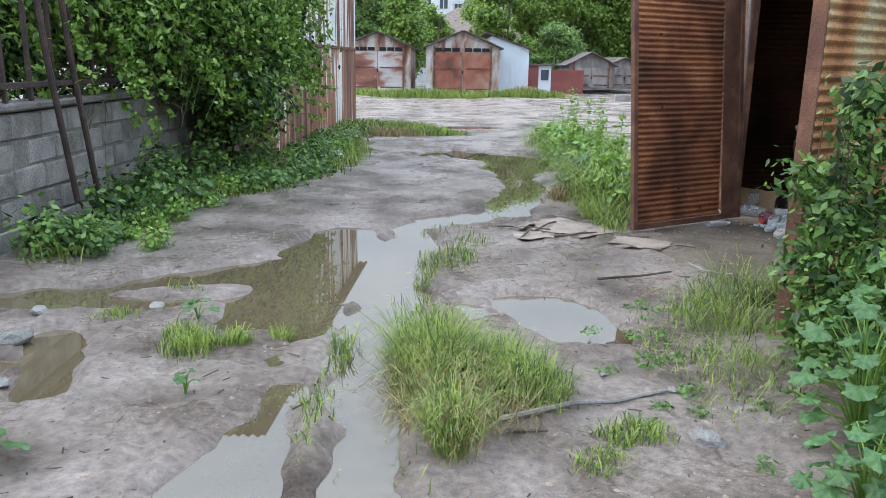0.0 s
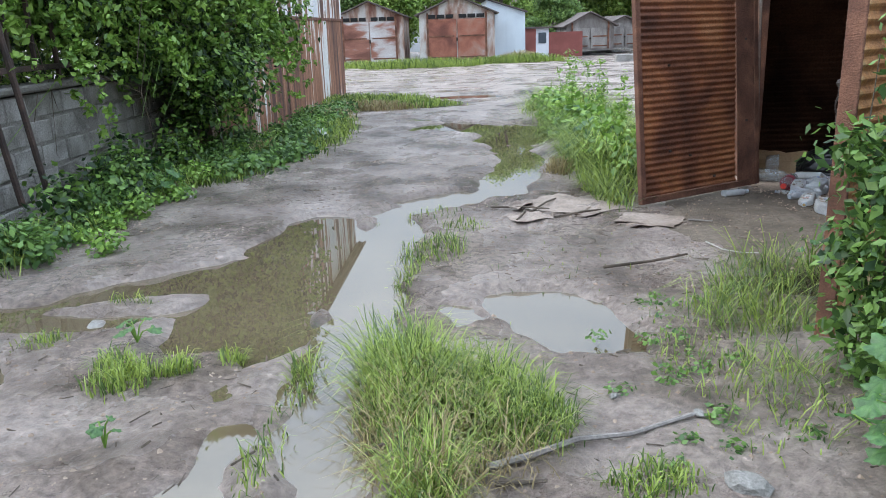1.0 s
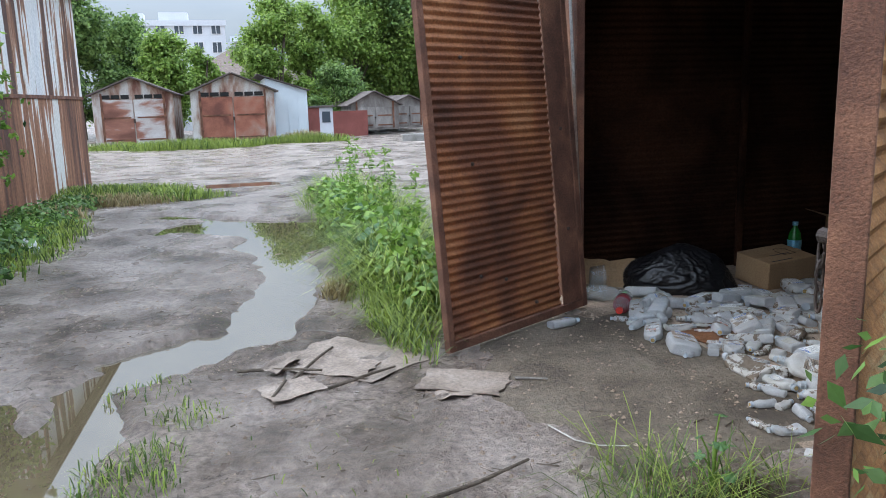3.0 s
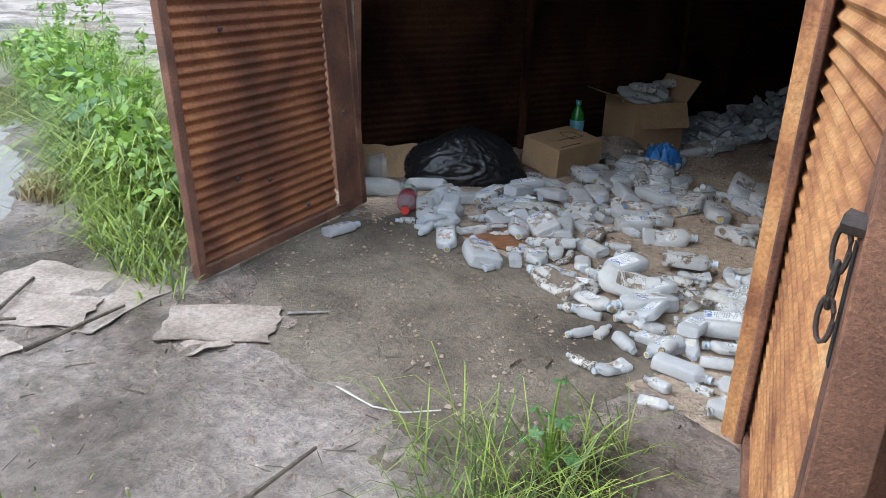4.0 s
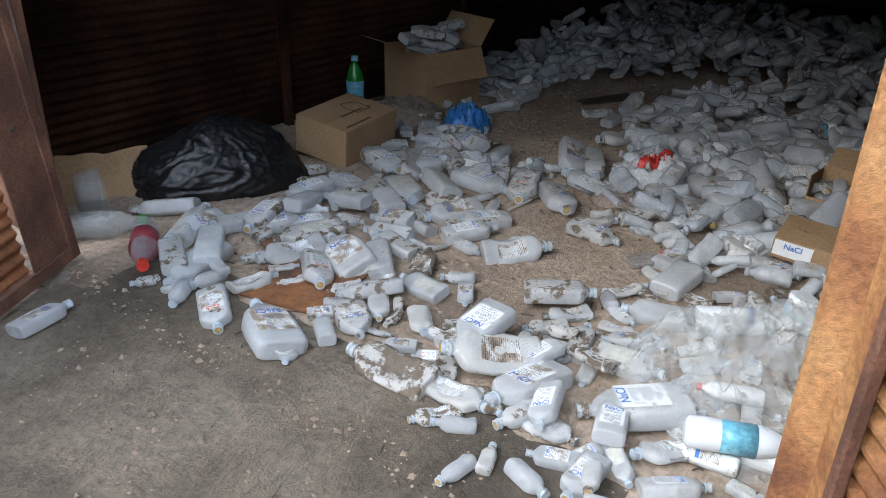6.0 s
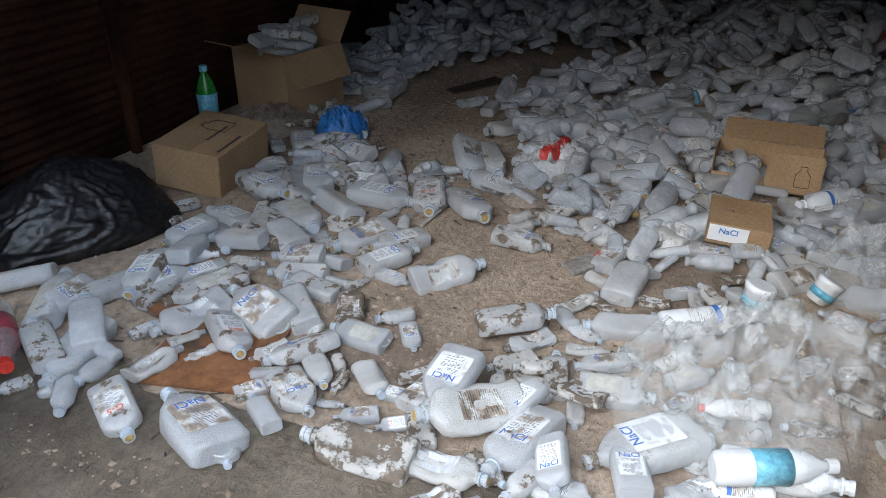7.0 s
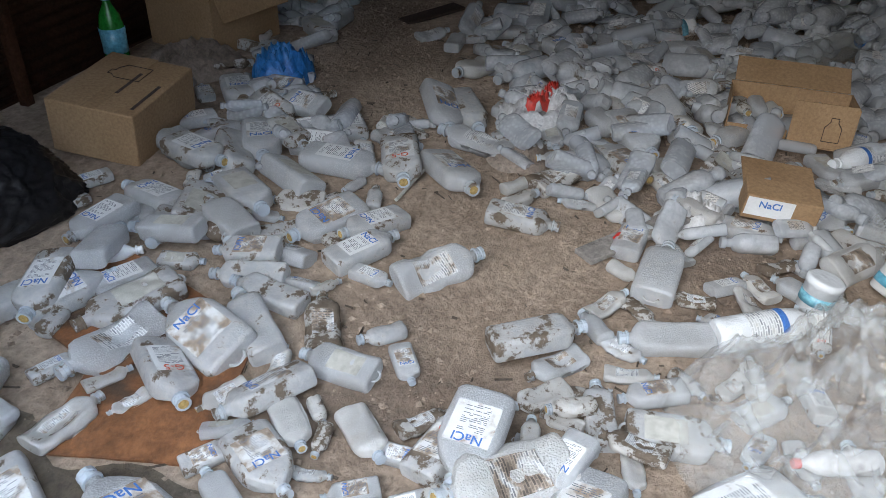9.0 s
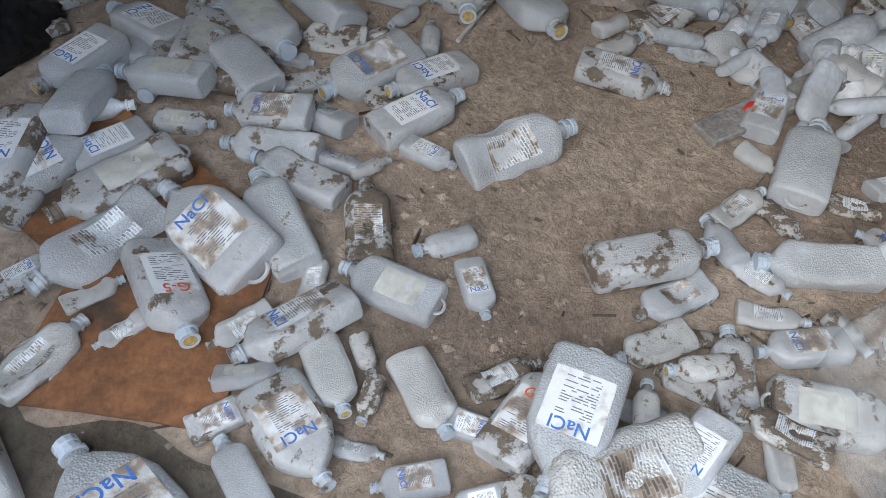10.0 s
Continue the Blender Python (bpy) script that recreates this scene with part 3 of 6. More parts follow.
def far_sheds():
    s = thing("blue_shed", pose(2.9, 31.6, 0.05), "pale blue sheet metal shed with a mono-pitch roof", "shed")
    bm = bmesh.new()
    f = [bm.verts.new(p) for p in ((0, 0, 0), (1.45, 0, 0), (1.45, 0, 1.72), (0, 0, 2.2))]
    b = [bm.verts.new(v.co + Vector((0, 4, 0))) for v in f]
    bm.faces.new(f)
    bm.faces.new(b[::-1])
    for i in range(4):
        bm.faces.new((f[i], b[i], b[(i + 1) % 4], f[(i + 1) % 4]))
    part("body", bm, BLUE_SHED, s)
    for x in (0.3, 0.75, 1.1):
        part("seam", box(x, x + 0.025, -0.015, -0.001, 0, 1.8), BLUE_SHED, s)
    part("window", box(0.05, 0.22, -0.02, -0.004, 1.2, 1.34), DARK, s)
    r = part("roof", box(-0.3, 1.62, -0.12, 4.1, 0, 0.04), ROOF, s)
    r.matrix_local = Matrix.Translation((0, 0, 2.22)) @ Euler((0, math.atan2(0.48, 1.45), 0)).to_matrix().to_4x4()
    s = thing("red_shed", pose(4.3, 32.0, 0.05), "low dark red sheet metal shed with a white window", "shed")
    part("body", box(0, 0.5, 0, 3, 0, 1.1), RED_SHED, s)
    part("body_side", box(0.502, 1.0, 0.02, 3, 0, 1.1), PLASTER, s)
    part("window", box(0.6, 0.9, -0.01, 0.016, 0.55, 0.95), WINDOW_GLASS, s)
    part("gate", box(1.002, 2.3, 0.03, 0.1, 0, 0.95), RED_SHED, s)
    part("roof", box(-0.1, 1.1, -0.1, 3, 1.11, 1.16), ROOF, s)
    k = part("low_wall", box(4.9, 8.6, 24.2, 24.5, 0, 0.28, 0.02), BLOCK)
    tagged(k, "low concrete retaining wall by the road", "wall", kind="structure")
    k.matrix_world = pose(0.6, 2.8, 0, 0, 0, -3)
    h = thing("house_roof", pose(1.2, 48, -0.7), "old house with a brown tiled roof behind the garages", "house")
    part("wall", box(-2.5, 5, 0, 6, 0, 3.2), PLASTER, h)
    bm = bmesh.new()
    a = [bm.verts.new(p) for p in ((-2.8, -0.5, 3.1), (5.3, -0.5, 3.1), (2.6, 3, 5.2), (0.6, 3, 5.2), (-2.8, 6.5, 3.1), (5.3, 6.5, 3.1))]
    for q in ((0, 1, 2, 3), (1, 5, 2), (5, 4, 3, 2), (4, 0, 3)):
        bm.faces.new([a[i] for i in q])
    part("roof", bm, ROOF_TILE, h, "brown tiled hipped roof")
    part("chimney", box(1.0, 1.4, 2, 2.4, 4.2, 5.6), BLOCK, h)


far_sheds()


def building(name, x, y, rot, sections, mat, label):
    """sections: x0, x1, depth, z1, storeys, windows across."""
    ob = thing(name, pose(x, y, 0, 0, 0, rot), label, "building")
    for x0, x1, y0, dep, z1, st, nw, ww in sections:
        part("wall", box(x0, x1, y0, y0 + dep, 0, z1), mat, ob)
        part("parapet", box(x0 - 0.2, x1 + 0.2, y0 - 0.2, y0 + 0.0, z1 - 0.4, z1 + 0.3), mat, ob)
        hh = z1 / st
        for s in range(st):
            for k in range(nw):
                cx = x0 + (x1 - x0) * (k + 0.5) / nw
                z = s * hh + 0.9
                if z + 1.4 > z1:
                    continue
                wdw = part("window", box(cx - ww / 2, cx + ww / 2, y0 - 0.06, y0 - 0.02, z, z + 1.5), WHITE_TRIM, ob)
                part("pane", box(cx - ww / 2 + 0.1, cx - 0.05, y0 - 0.09, y0 - 0.062, z + 0.1, z + 1.4), WINDOW_GLASS, wdw)
                part("pane", box(cx + 0.05, cx + ww / 2 - 0.1, y0 - 0.09, y0 - 0.062, z + 0.1, z + 1.4), WINDOW_GLASS, wdw)
    return ob


apartments = building("apartment_block", 0, 112, 0, [(-9.5, 2.0, 0, 8, 12.0, 5, 5, 1.3), (-13, -9.8, 3, 8, 11.0, 5, 1, 1.3), (2.2, 6.5, 5, 8, 9.6, 4, 3, 1.2)], PLASTER, "white apartment block behind the trees")
for name_, x0_, x1_, z0_, z1_ in (("roof_room", -6.2, -2.6, 12.0, 13.4), ("roof_room", 2.6, 4.0, 9.6, 10.8), ("chimney", -8.6, -8.1, 12.0, 13.3), ("chimney", 5.4, 5.9, 9.6, 10.9)):
    part(name_, box(x0_, x1_, 1 if x0_ < 2 else 6.5, 4 if x0_ < 2 else 9, z0_ - 0.3, z1_), PLASTER, apartments)
building("tower_block", 31.9, 100, -14, [(0, 9.5, 0, 12, 48, 18, 2, 1.2), (9.8, 18, 2.5, 10, 48, 18, 2, 2.6)], PANEL_BEIGE, "tall beige panel tower block")


# ---- plants ----
def leaf_cloud(rng, centres, radii, count, size, aspect=0.55, droop=0.3, shell=0.55, jitter=0.16):
    """Many small pointed leaves scattered through a set of ellipsoids; returns verts and faces."""
    centres, radii = np.asarray(centres, float), np.asarray(radii, float)
    vol = radii.prod(axis=1) ** (2 / 3)
    pick = rng.choice(len(centres), count, p=vol / vol.sum())
    d = rng.normal(size=(count, 3))
    d /= np.linalg.norm(d, axis=1)[:, None]
    r = shell + (1 - shell) * rng.random(count) ** 0.6
    r *= 1 + jitter * rng.normal(size=count)
    pos = centres[pick] + d * radii[pick] * r[:, None]
    nrm = d * 0.6 + rng.normal(size=(count, 3)) * 0.5 + np.array([0, 0, 0.5])
    nrm /= np.linalg.norm(nrm, axis=1)[:, None]
    along = rng.normal(size=(count, 3)) + np.array([0, 0, -droop])
    along -= (along * nrm).sum(axis=1)[:, None] * nrm
    along /= np.linalg.norm(along, axis=1)[:, None] + 1e-9
    side = np.cross(nrm, along)
    s = (size * (0.6 + 0.8 * rng.random(count)))[:, None]
    a = pos - along * s * 0.5
    b = pos + side * s * aspect * 0.5 - along * s * 0.1 - nrm * s * 0.06
    c = pos + along * s * 0.5 - nrm * s * 0.1
    e = pos - side * s * aspect * 0.5 - along * s * 0.1 - nrm * s * 0.06
    v = np.stack([a, b, c, e], axis=1).reshape(-1, 3)
    i = np.arange(count)[:, None] * 4
    f = np.concatenate([i + np.array([0, 1, 2]), i + np.array([0, 2, 3])])
    return v, f


def tree(x, y, height, crown_r, seed, mat, label, count=9000, size=0.22, trunk_h=None, thin=1.0):
    rng = np.random.default_rng(seed)
    ob = thing("tree", pose(x, y, 0), label, "tree")
    th = trunk_h or height * 0.2
    top = Vector((rng.normal() * 0.3, rng.normal() * 0.3, height * 0.85))
    part("trunk", tube([(0, 0, -0.1), (top.x * 0.3, top.y * 0.3, th), tuple(top)], height * 0.022 + 0.05, 8, 0.25), BARK, ob)
    cs, rs = [], []
    for k in range(26):
        a = rng.random() * 2 * math.pi
        hz = th * 0.8 + (height - th * 0.8) * (k + 0.5) / 26
        prof = math.sin(math.pi * min(1, max(0.1, (hz - th * 0.5) / (height - th * 0.4)))) ** 0.6
        rr = crown_r * prof * (0.3 + 0.6 * rng.random())
        c = (math.cos(a) * rr, math.sin(a) * rr, hz)
        cs.append(c)
        q = crown_r * (0.2 + 0.26 * rng.random()) * thin
        rs.append((q, q, q * 0.75))
        if k % 4 == 0:
            part("limb", tube([(top.x * 0.3, top.y * 0.3, th * 0.8 + 0.02 * k), (c[0] * 0.5, c[1] * 0.5, (th + hz) / 2), c], height * 0.008 + 0.02, 5, 0.3), BARK, ob)
    v, f = leaf_cloud(rng, cs, rs, count, size, 0.55, 0.3, 0.45, 0.3)
    o = new("crown", mesh_from("crown", v, f, mat))
    o.parent = ob
    return ob


tree(-4.3, 38, 6.3, 1.9, 1, LEAF_TREE, "leafy green tree behind the old garages", 24000, 0.164)
tree(-0.7, 36.8, 4.1, 1.3, 2, LEAF_TREE_LIGHT, "young light green tree between the old garages", 13500, 0.156)
tree(-2.5, 40, 5.0, 1.8, 12, LEAF_TREE, "green tree behind the faded garage", 17000, 0.164)
tree(0.3, 41, 3.9, 1.2, 13, LEAF_TREE_LIGHT, "small light green tree before the apartment block", 9000, 0.15)
tree(3.7, 40, 5.8, 1.7, 3, LEAF_TREE_LIGHT, "light green tree behind the old garages", 24000, 0.156)
tree(5.6, 42, 5.7, 1.6, 4, LEAF_TREE_LIGHT, "dense green tree behind the sheds", 24000, 0.164)
tree(10.3, 45, 8.7, 3.7, 5, LEAF_TREE, "large rounded green tree behind the sheds", 60000, 0.19, thin=1.15)
tree(7.9, 43.5, 6.6, 2.4, 14, LEAF_TREE_LIGHT, "tall light green tree behind the wooden shed", 34000, 0.17, thin=1.15)
tree(12.6, 43, 6.6, 2.8, 15, LEAF_TREE_LIGHT, "broad light green tree beside the large one", 36000, 0.18, thin=1.15)
tree(6.0, 35.6, 2.7, 1.1, 6, LEAF_TREE, "low bushy tree beside the red shed", 12000, 0.123)
tree(14.8, 41, 6.4, 2.6, 7, LEAF_TREE_LIGHT, "broad green tree beside the far road", 30000, 0.197)
tree(18.5, 46, 6.2, 3.0, 11, LEAF_TREE, "dark green tree far behind the garage", 20000, 0.213)
tree(-8.0, 44, 6.6, 3.0, 8, LEAF_TREE, "green tree behind the streaked shed", 18000, 0.197)
tree(8.4, 9.6, 3.5, 0.6, 9, LEAF_TREE_LIGHT, "thin leafy sapling behind the garage", 1100, 0.09, thin=0.8)


# ---- vine-covered thicket over the block wall ----
def thicket():
    rng = np.random.default_rng(21)
    ob = thing("vine_thicket", pose(0, 0, 0), "dense green vine thicket hanging over a block wall", "hedge")

    def front(y):
        return -1.75 + 0.42 * (y - 6.6) if y < 9 else -0.74 + 0.1 * (y - 9)
    cs, rs = [], []
    while len(cs) < 150:
        y = 5.4 + 5.4 * rng.random()
        z = 0.2 + 2.5 * rng.random()
        top = 1.75 + 0.45 * min(1, (y - 5.4) / 2.5) + 0.35 * max(0, min(1, y - 8.3)) - 0.7 * max(0, y - 10)
        low = 1.15 if y < 7.7 else 0.25 + 0.55 * max(0.0, y - 8.9)
        if z > top or z < low:
            continue
        depth = rng.random() ** 1.5 * 0.7
        x = front(y) - 0.32 - depth - 0.15 * max(0, z - 2.0)
        if z < 1.0 and x < 1.06 - 0.285 * (y - 0.44):
            continue
        cs.append((x, y, z))
        q = 0.14 + 0.26 * rng.random()
        rs.append((q * 1.15, q * 1.1, q * 0.9))
    v, f = leaf_cloud(rng, cs, rs, 56000, 0.07, 0.55, 0.6, 0.35, 0.34)
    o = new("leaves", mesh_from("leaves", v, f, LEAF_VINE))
    o.parent = ob
    # Brighter leaves only on clumps above 1.45 m, set outward and up.
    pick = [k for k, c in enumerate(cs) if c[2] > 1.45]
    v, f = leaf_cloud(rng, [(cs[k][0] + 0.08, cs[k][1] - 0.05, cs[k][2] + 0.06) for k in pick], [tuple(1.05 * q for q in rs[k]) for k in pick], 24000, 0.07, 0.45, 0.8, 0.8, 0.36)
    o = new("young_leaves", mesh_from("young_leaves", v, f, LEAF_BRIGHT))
    o.parent = ob
    crown = [(-1.0 - 0.8 * rng.random(), 8.8 + 1.5 * rng.random(), 2.4 + 0.4 * rng.random()) for k in range(16)]
    v, f = leaf_cloud(rng, crown, [(0.34, 0.34, 0.26)] * 16, 4200, 0.17, 0.28, 0.8)
    o = new("reddish_crown", mesh_from("reddish_crown", v, f, LEAF_RED))
    o.parent = ob
    o["label"] = "reddish young leaves"
    tips, tr = [], []
    for k in range(90):
        y = 6.2 + 4.7 * rng.random()
        z = 1.0 + 1.8 * rng.random()
        x = front(y) - 0.1
        sx, sy, up = 0.12 + 0.22 * rng.random(), 0.3 * rng.normal(), 0.25 * rng.random()
        for q in range(6):
            t = q / 5
            tips.append((x + sx * t, y + sy * t, z + up * t - 0.55 * t * t))
            tr.append((0.05, 0.05, 0.05))
    v, f = leaf_cloud(rng, tips, tr, 6500, 0.06, 0.6, 0.8, 0.2)
    o = new("sprays", mesh_from("sprays", v, f, LEAF_BRIGHT))
    o.parent = ob
    for k in range(40):
        y = 6.6 + 4.2 * rng.random()
        x = front(y) - 0.15
        z = 0.6 + 1.9 * rng.random()
        part("stem", tube([(x - 0.3, y, z + 0.2), (x + 0.08, y + 0.15 * rng.normal(), z), (x + 0.1 * rng.normal(), y + 0.3 * rng.normal(), z - 0.5)], 0.005, 4, 0.5), LEAF_BRIGHT if k % 2 else BARK, ob)


thicket()


def backdrop_plants():
    rng = np.random.default_rng(71)
    ob = thing("back_hedge", pose(0, 0, 0), "dark leafy bushes behind the iron fence", "hedge")
    cs = [(-3.4 - 0.8 * rng.random(), 3.0 + 7.5 * rng.random(), 0.3 + 2.4 * rng.random()) for k in range(70)]
    v, f = leaf_cloud(rng, cs, [(0.4, 0.5, 0.4)] * 70, 24000, 0.09, 0.6)
    o = new("leaves", mesh_from("leaves", v, f, LEAF_VINE))
    o.parent = ob
    for k in range(5):
        part("trunk", tube([(-3.8, 3.5 + 1.5 * k, 0), (-3.75, 3.6 + 1.5 * k, 1.2), (-3.6, 3.5 + 1.5 * k, 2.4)], 0.04, 6, 0.4), BARK, ob)
    hs = thing("yellow_house", pose(-9, 9, 0), "yellow plastered house behind the bushes", "house")
    part("wall", box(-5, 0, -7, 7, 0, 4.5), PLASTER_YELLOW, hs)
    part("roof", box(-5.4, 0.4, -7.4, 7.4, 4.51, 4.8), ROOF_TILE, hs)


backdrop_plants()


def block_wall():
    ob = thing("block_wall", pose(-1.75, 0, 0, 0, 0, 0), "grey concrete block wall with rough mortar joints", "wall", kind="structure")
    rng = random.Random(5)
    part("core", box(-0.2, -0.03, 5.15, 11, 0, 0.92), MORTAR, ob)
    me = None
    for r in range(5):
        y = 5.15 + (0.2 if r % 2 else 0.0)
        while y < 9.6:
            o = part("block", box(0, 0.17, 0, 0.385, 0, 0.17, 0.012), BLOCK, None) if me is None else new("block", me)
            me = me or o.data
            o.parent = ob
            o.matrix_local = pose(-0.19 + rng.uniform(-0.008, 0.008), y, 0.01 + r * 0.185, rng.uniform(-1, 1), rng.uniform(-1, 1), rng.uniform(-1.5, 1.5))
            y += 0.4
    part("coping", box(-0.24, 0.02, 5.15, 11, 0.935, 0.99, 0.015), MORTAR, ob)


block_wall()


def fence():
    ob = thing("iron_fence", pose(-1.78, 0, 0), "black rusty iron fence on the block wall", "fence", kind="structure")
    for k in range(7):
        part("bar", box(-0.015, 0.015, 5.2 + 0.33 * k, 5.23 + 0.33 * k, 0.99, 2.5, 0.003), IRON, ob)
    part("rail", box(-0.02, 0.02, 5.1, 8.5, 1.08, 1.12, 0.003), IRON, ob)
    for y in (5.95, 6.3):
        p = part("pole", tube([(0.16, y + 0.12, 0.25), (0.12, y - 0.05, 1.3), (0.1, y - 0.2, 2.6)], 0.022, 8), IRON, ob, "leaning rusty pole")


fence()


def grass(name, label, patches, mat, seed, height=0.3, width=0.006, lean=0.5, kind="stuff", cat="grass"):
    """Bent blades: each patch is x, y, rx, ry, count, scale."""
    rng = np.random.default_rng(seed)
    P, S = [], []
    for x, y, rx, ry, n, sc in patches:
        a, r = rng.random(n) * 2 * np.pi, np.sqrt(rng.random(n)) * (1 + 0.15 * rng.normal(size=n))
        P.append(np.stack([x + rx * r * np.cos(a), y + ry * r * np.sin(a)], 1))
        S.append(np.full(n, sc) * (1.15 - 0.5 * np.clip(r, 0, 1.3)))
    P, S = np.concatenate(P), np.concatenate(S)
    n = len(P)
    z = np.array([ground_height(float(px), float(py)) for px, py in P]) - 0.005
    h = height * S * (0.22 + 0.95 * rng.random(n))
    az = rng.random(n) * 2 * np.pi
    d = np.stack([np.cos(az), np.sin(az), np.zeros(n)], 1)
    sd = np.stack([-np.sin(az), np.cos(az), np.zeros(n)], 1)
    L = (lean * (0.3 + rng.random(n)))[:, None]
    base = np.concatenate([P, z[:, None]], 1)
    up = np.array([0, 0, 1.0])
    w = (width * (0.6 + 0.8 * rng.random(n)))[:, None]
    hh = h[:, None]
    m1 = base + up * hh * 0.5 + d * hh * L * 0.25
    m2 = base + up * hh * 0.85 + d * hh * L * 0.6
    tip = base + up * hh * (1.0 - 0.25 * L) + d * hh * L
    v = np.stack([base - sd * w, base + sd * w, m1 - sd * w, m1 + sd * w, m2 - sd * w * 0.7, m2 + sd * w * 0.7, tip], 1).reshape(-1, 3)
    i = np.arange(n)[:, None] * 7
    f = np.concatenate([i + np.array(t) for t in ((0, 1, 3), (0, 3, 2), (2, 3, 5), (2, 5, 4), (4, 5, 6))])
    ob = new(name, mesh_from(name, v, f, mat))
    return tagged(ob, label, cat, kind=kind)


grass("grass_tuft", "tall fresh green grass tuft growing between the ruts", [(1.02, 3.62, 0.17, 0.36, 1700, 0.95), (1.25, 3.5, 0.24, 0.3, 1700, 0.72), (1.1, 2.98, 0.09, 0.2, 600, 0.8), (1.45, 3.35, 0.13, 0.2, 650, 0.62), (0.88, 3.85, 0.06, 0.22, 260, 1.15), (1.15, 3.3, 0.2, 0.3, 700, 0.6)], GRASS, 31, 0.26, 0.0019, 1.1)
grass("dry_grass_blades", "straw-coloured dead blades in the grass tuft", [(1.08, 3.35, 0.2, 0.4, 620, 0.8), (1.12, 2.95, 0.1, 0.2, 220, 0.8), (1.3, 3.2, 0.2, 0.25, 300, 0.6), (1.0, 3.5, 0.2, 0.4, 300, 0.7)], GRASS_DRY, 38, 0.24, 0.0019, 1.4)
grass("small_grass", "sparse low grass tufts on the mud", [(-0.08, 3.78, 0.13, 0.14, 420, 0.8), (0.1, 3.86, 0.08, 0.08, 200, 0.6), (-0.2, 3.95, 0.07, 0.07, 90, 0.6), (0.28, 4.0, 0.06, 0.07, 110, 0.6), (0.62, 3.82, 0.07, 0.22, 230, 0.9), (0.6, 3.2, 0.08, 0.4, 160, 0.5), (0.95, 5.3, 0.1, 0.5, 300, 0.6), (1.15, 5.5, 0.16, 0.3, 300, 0.6), (1.0, 6.4, 0.3, 0.2, 150, 0.4), (1.3, 6.0, 0.15, 0.15, 120, 0.5), (1.75, 3.0, 0.14, 0.1, 350, 0.5), (1.6, 2.8, 0.1, 0.1, 140, 0.4), (0.9, 4.7, 0.1, 0.3, 150, 0.5), (-0.6, 4.2, 0.12, 0.1, 120, 0.4), (2.15, 3.7, 0.2, 0.6, 300, 0.45), (-0.4, 4.7, 0.12, 0.06, 60, 0.5), (0.9, 3.2, 0.25, 0.9, 130, 0.4), (1.8, 5.0, 0.5, 0.9, 90, 0.3)], GRASS, 32, 0.15, 0.0024, 0.9)
grass("verge_grass", "long green grass and weeds beside the garage door", [(2.62, 8.1, 0.3, 1.1, 3400, 0.85), (2.85, 10.3, 0.4, 1.5, 3400, 0.9), (2.42, 7.0, 0.16, 0.6, 700, 0.4), (2.9, 12.5, 0.5, 1.0, 1300, 0.8)], GRASS, 33, 0.5, 0.0036, 1.6)
grass("roadside_grass", "rough grass strip at the roadside", [(-0.4, 15.3, 1.3, 0.9, 4500, 0.9), (0.5, 14.6, 0.9, 0.5, 1800, 0.7), (0.3, 28.8, 3.4, 0.9, 9000, 1.5), (4, 28.8, 1.4, 0.5, 2500, 1.6), (-0.5, 11, 0.5, 1.8, 2600, 0.7), (-0.9, 8.6, 0.35, 0.8, 1200, 0.6)], GRASS, 34, 0.22, 0.006, 0.7)
grass("dry_roadside_grass", "dry yellow grass at the roadside", [(-0.2, 14.2, 0.9, 0.35, 1500, 1.0), (-0.75, 9.4, 0.12, 0.25, 300, 1.2), (3.9, 29.2, 0.7, 0.3, 1500, 2.4), (-0.6, 13.0, 0.4, 0.5, 800, 1.0), (2.2, 7.9, 0.12, 0.2, 250, 0.8)], GRASS_DRY, 35, 0.18, 0.006, 0.9)
grass("threshold_grass", "thin green grass in front of the garage threshold", [(2.5, 4.25, 0.24, 0.32, 520, 0.8), (2.8, 4.66, 0.3, 0.2, 330, 0.9), (2.85, 4.98, 0.25, 0.12, 90, 0.9), (2.36, 3.5, 0.16, 0.4, 260, 0.5), (3.15, 4.75, 0.15, 0.08, 60, 0.8)], GRASS, 36, 0.26, 0.0019, 1.7)


def weeds(name, label, cs, rs, count, size, mat, seed, aspect=0.6):
    rng = np.random.default_rng(seed)
    v, f = leaf_cloud(rng, cs, rs, count, size, aspect, 0.2, 0.2)
    v[:, 2] = np.maximum(v[:, 2], 0.015)
    ob = new(name, mesh_from(name, v, f, mat))
    return tagged(ob, label, "weeds", kind="stuff")


clump = random.Random(44)
for nm, words, n, x0, y0, y1, mat, sd, size in (("nettle_strip", "low green weeds along the block wall", 40, -1.42, 5.2, 10.4, LEAF_WEED, 41, 0.05), ("tall_nettles", "taller dark green nettles at the wall foot", 16, -1.5, 5.3, 9.0, LEAF_VINE, 45, 0.06), ("yellow_weeds", "yellowish green young weeds at the lane edge", 18, -1.12, 5.6, 12.0, LEAF_BRIGHT, 46, 0.04)):
    spots = [(x0 + 0.16 * (k > n / 2) * clump.random() + 0.1 * clump.gauss(0, 1), y0 + (y1 - y0) * clump.random()) for k in range(n)]
    tall = [clump.uniform(0.08, 0.2) * (1.7 if nm == "tall_nettles" else 0.8 if nm == "yellow_weeds" else 1.0) for k in range(n)]
    weeds(nm, words, [(x + 0.17 * max(0.0, y - 8.0), y, t * 0.8) for (x, y), t in zip(spots, tall)], [(0.07 + 0.5 * t, 0.09 + 0.6 * t, t) for t in tall], n * 210, size, mat, sd)
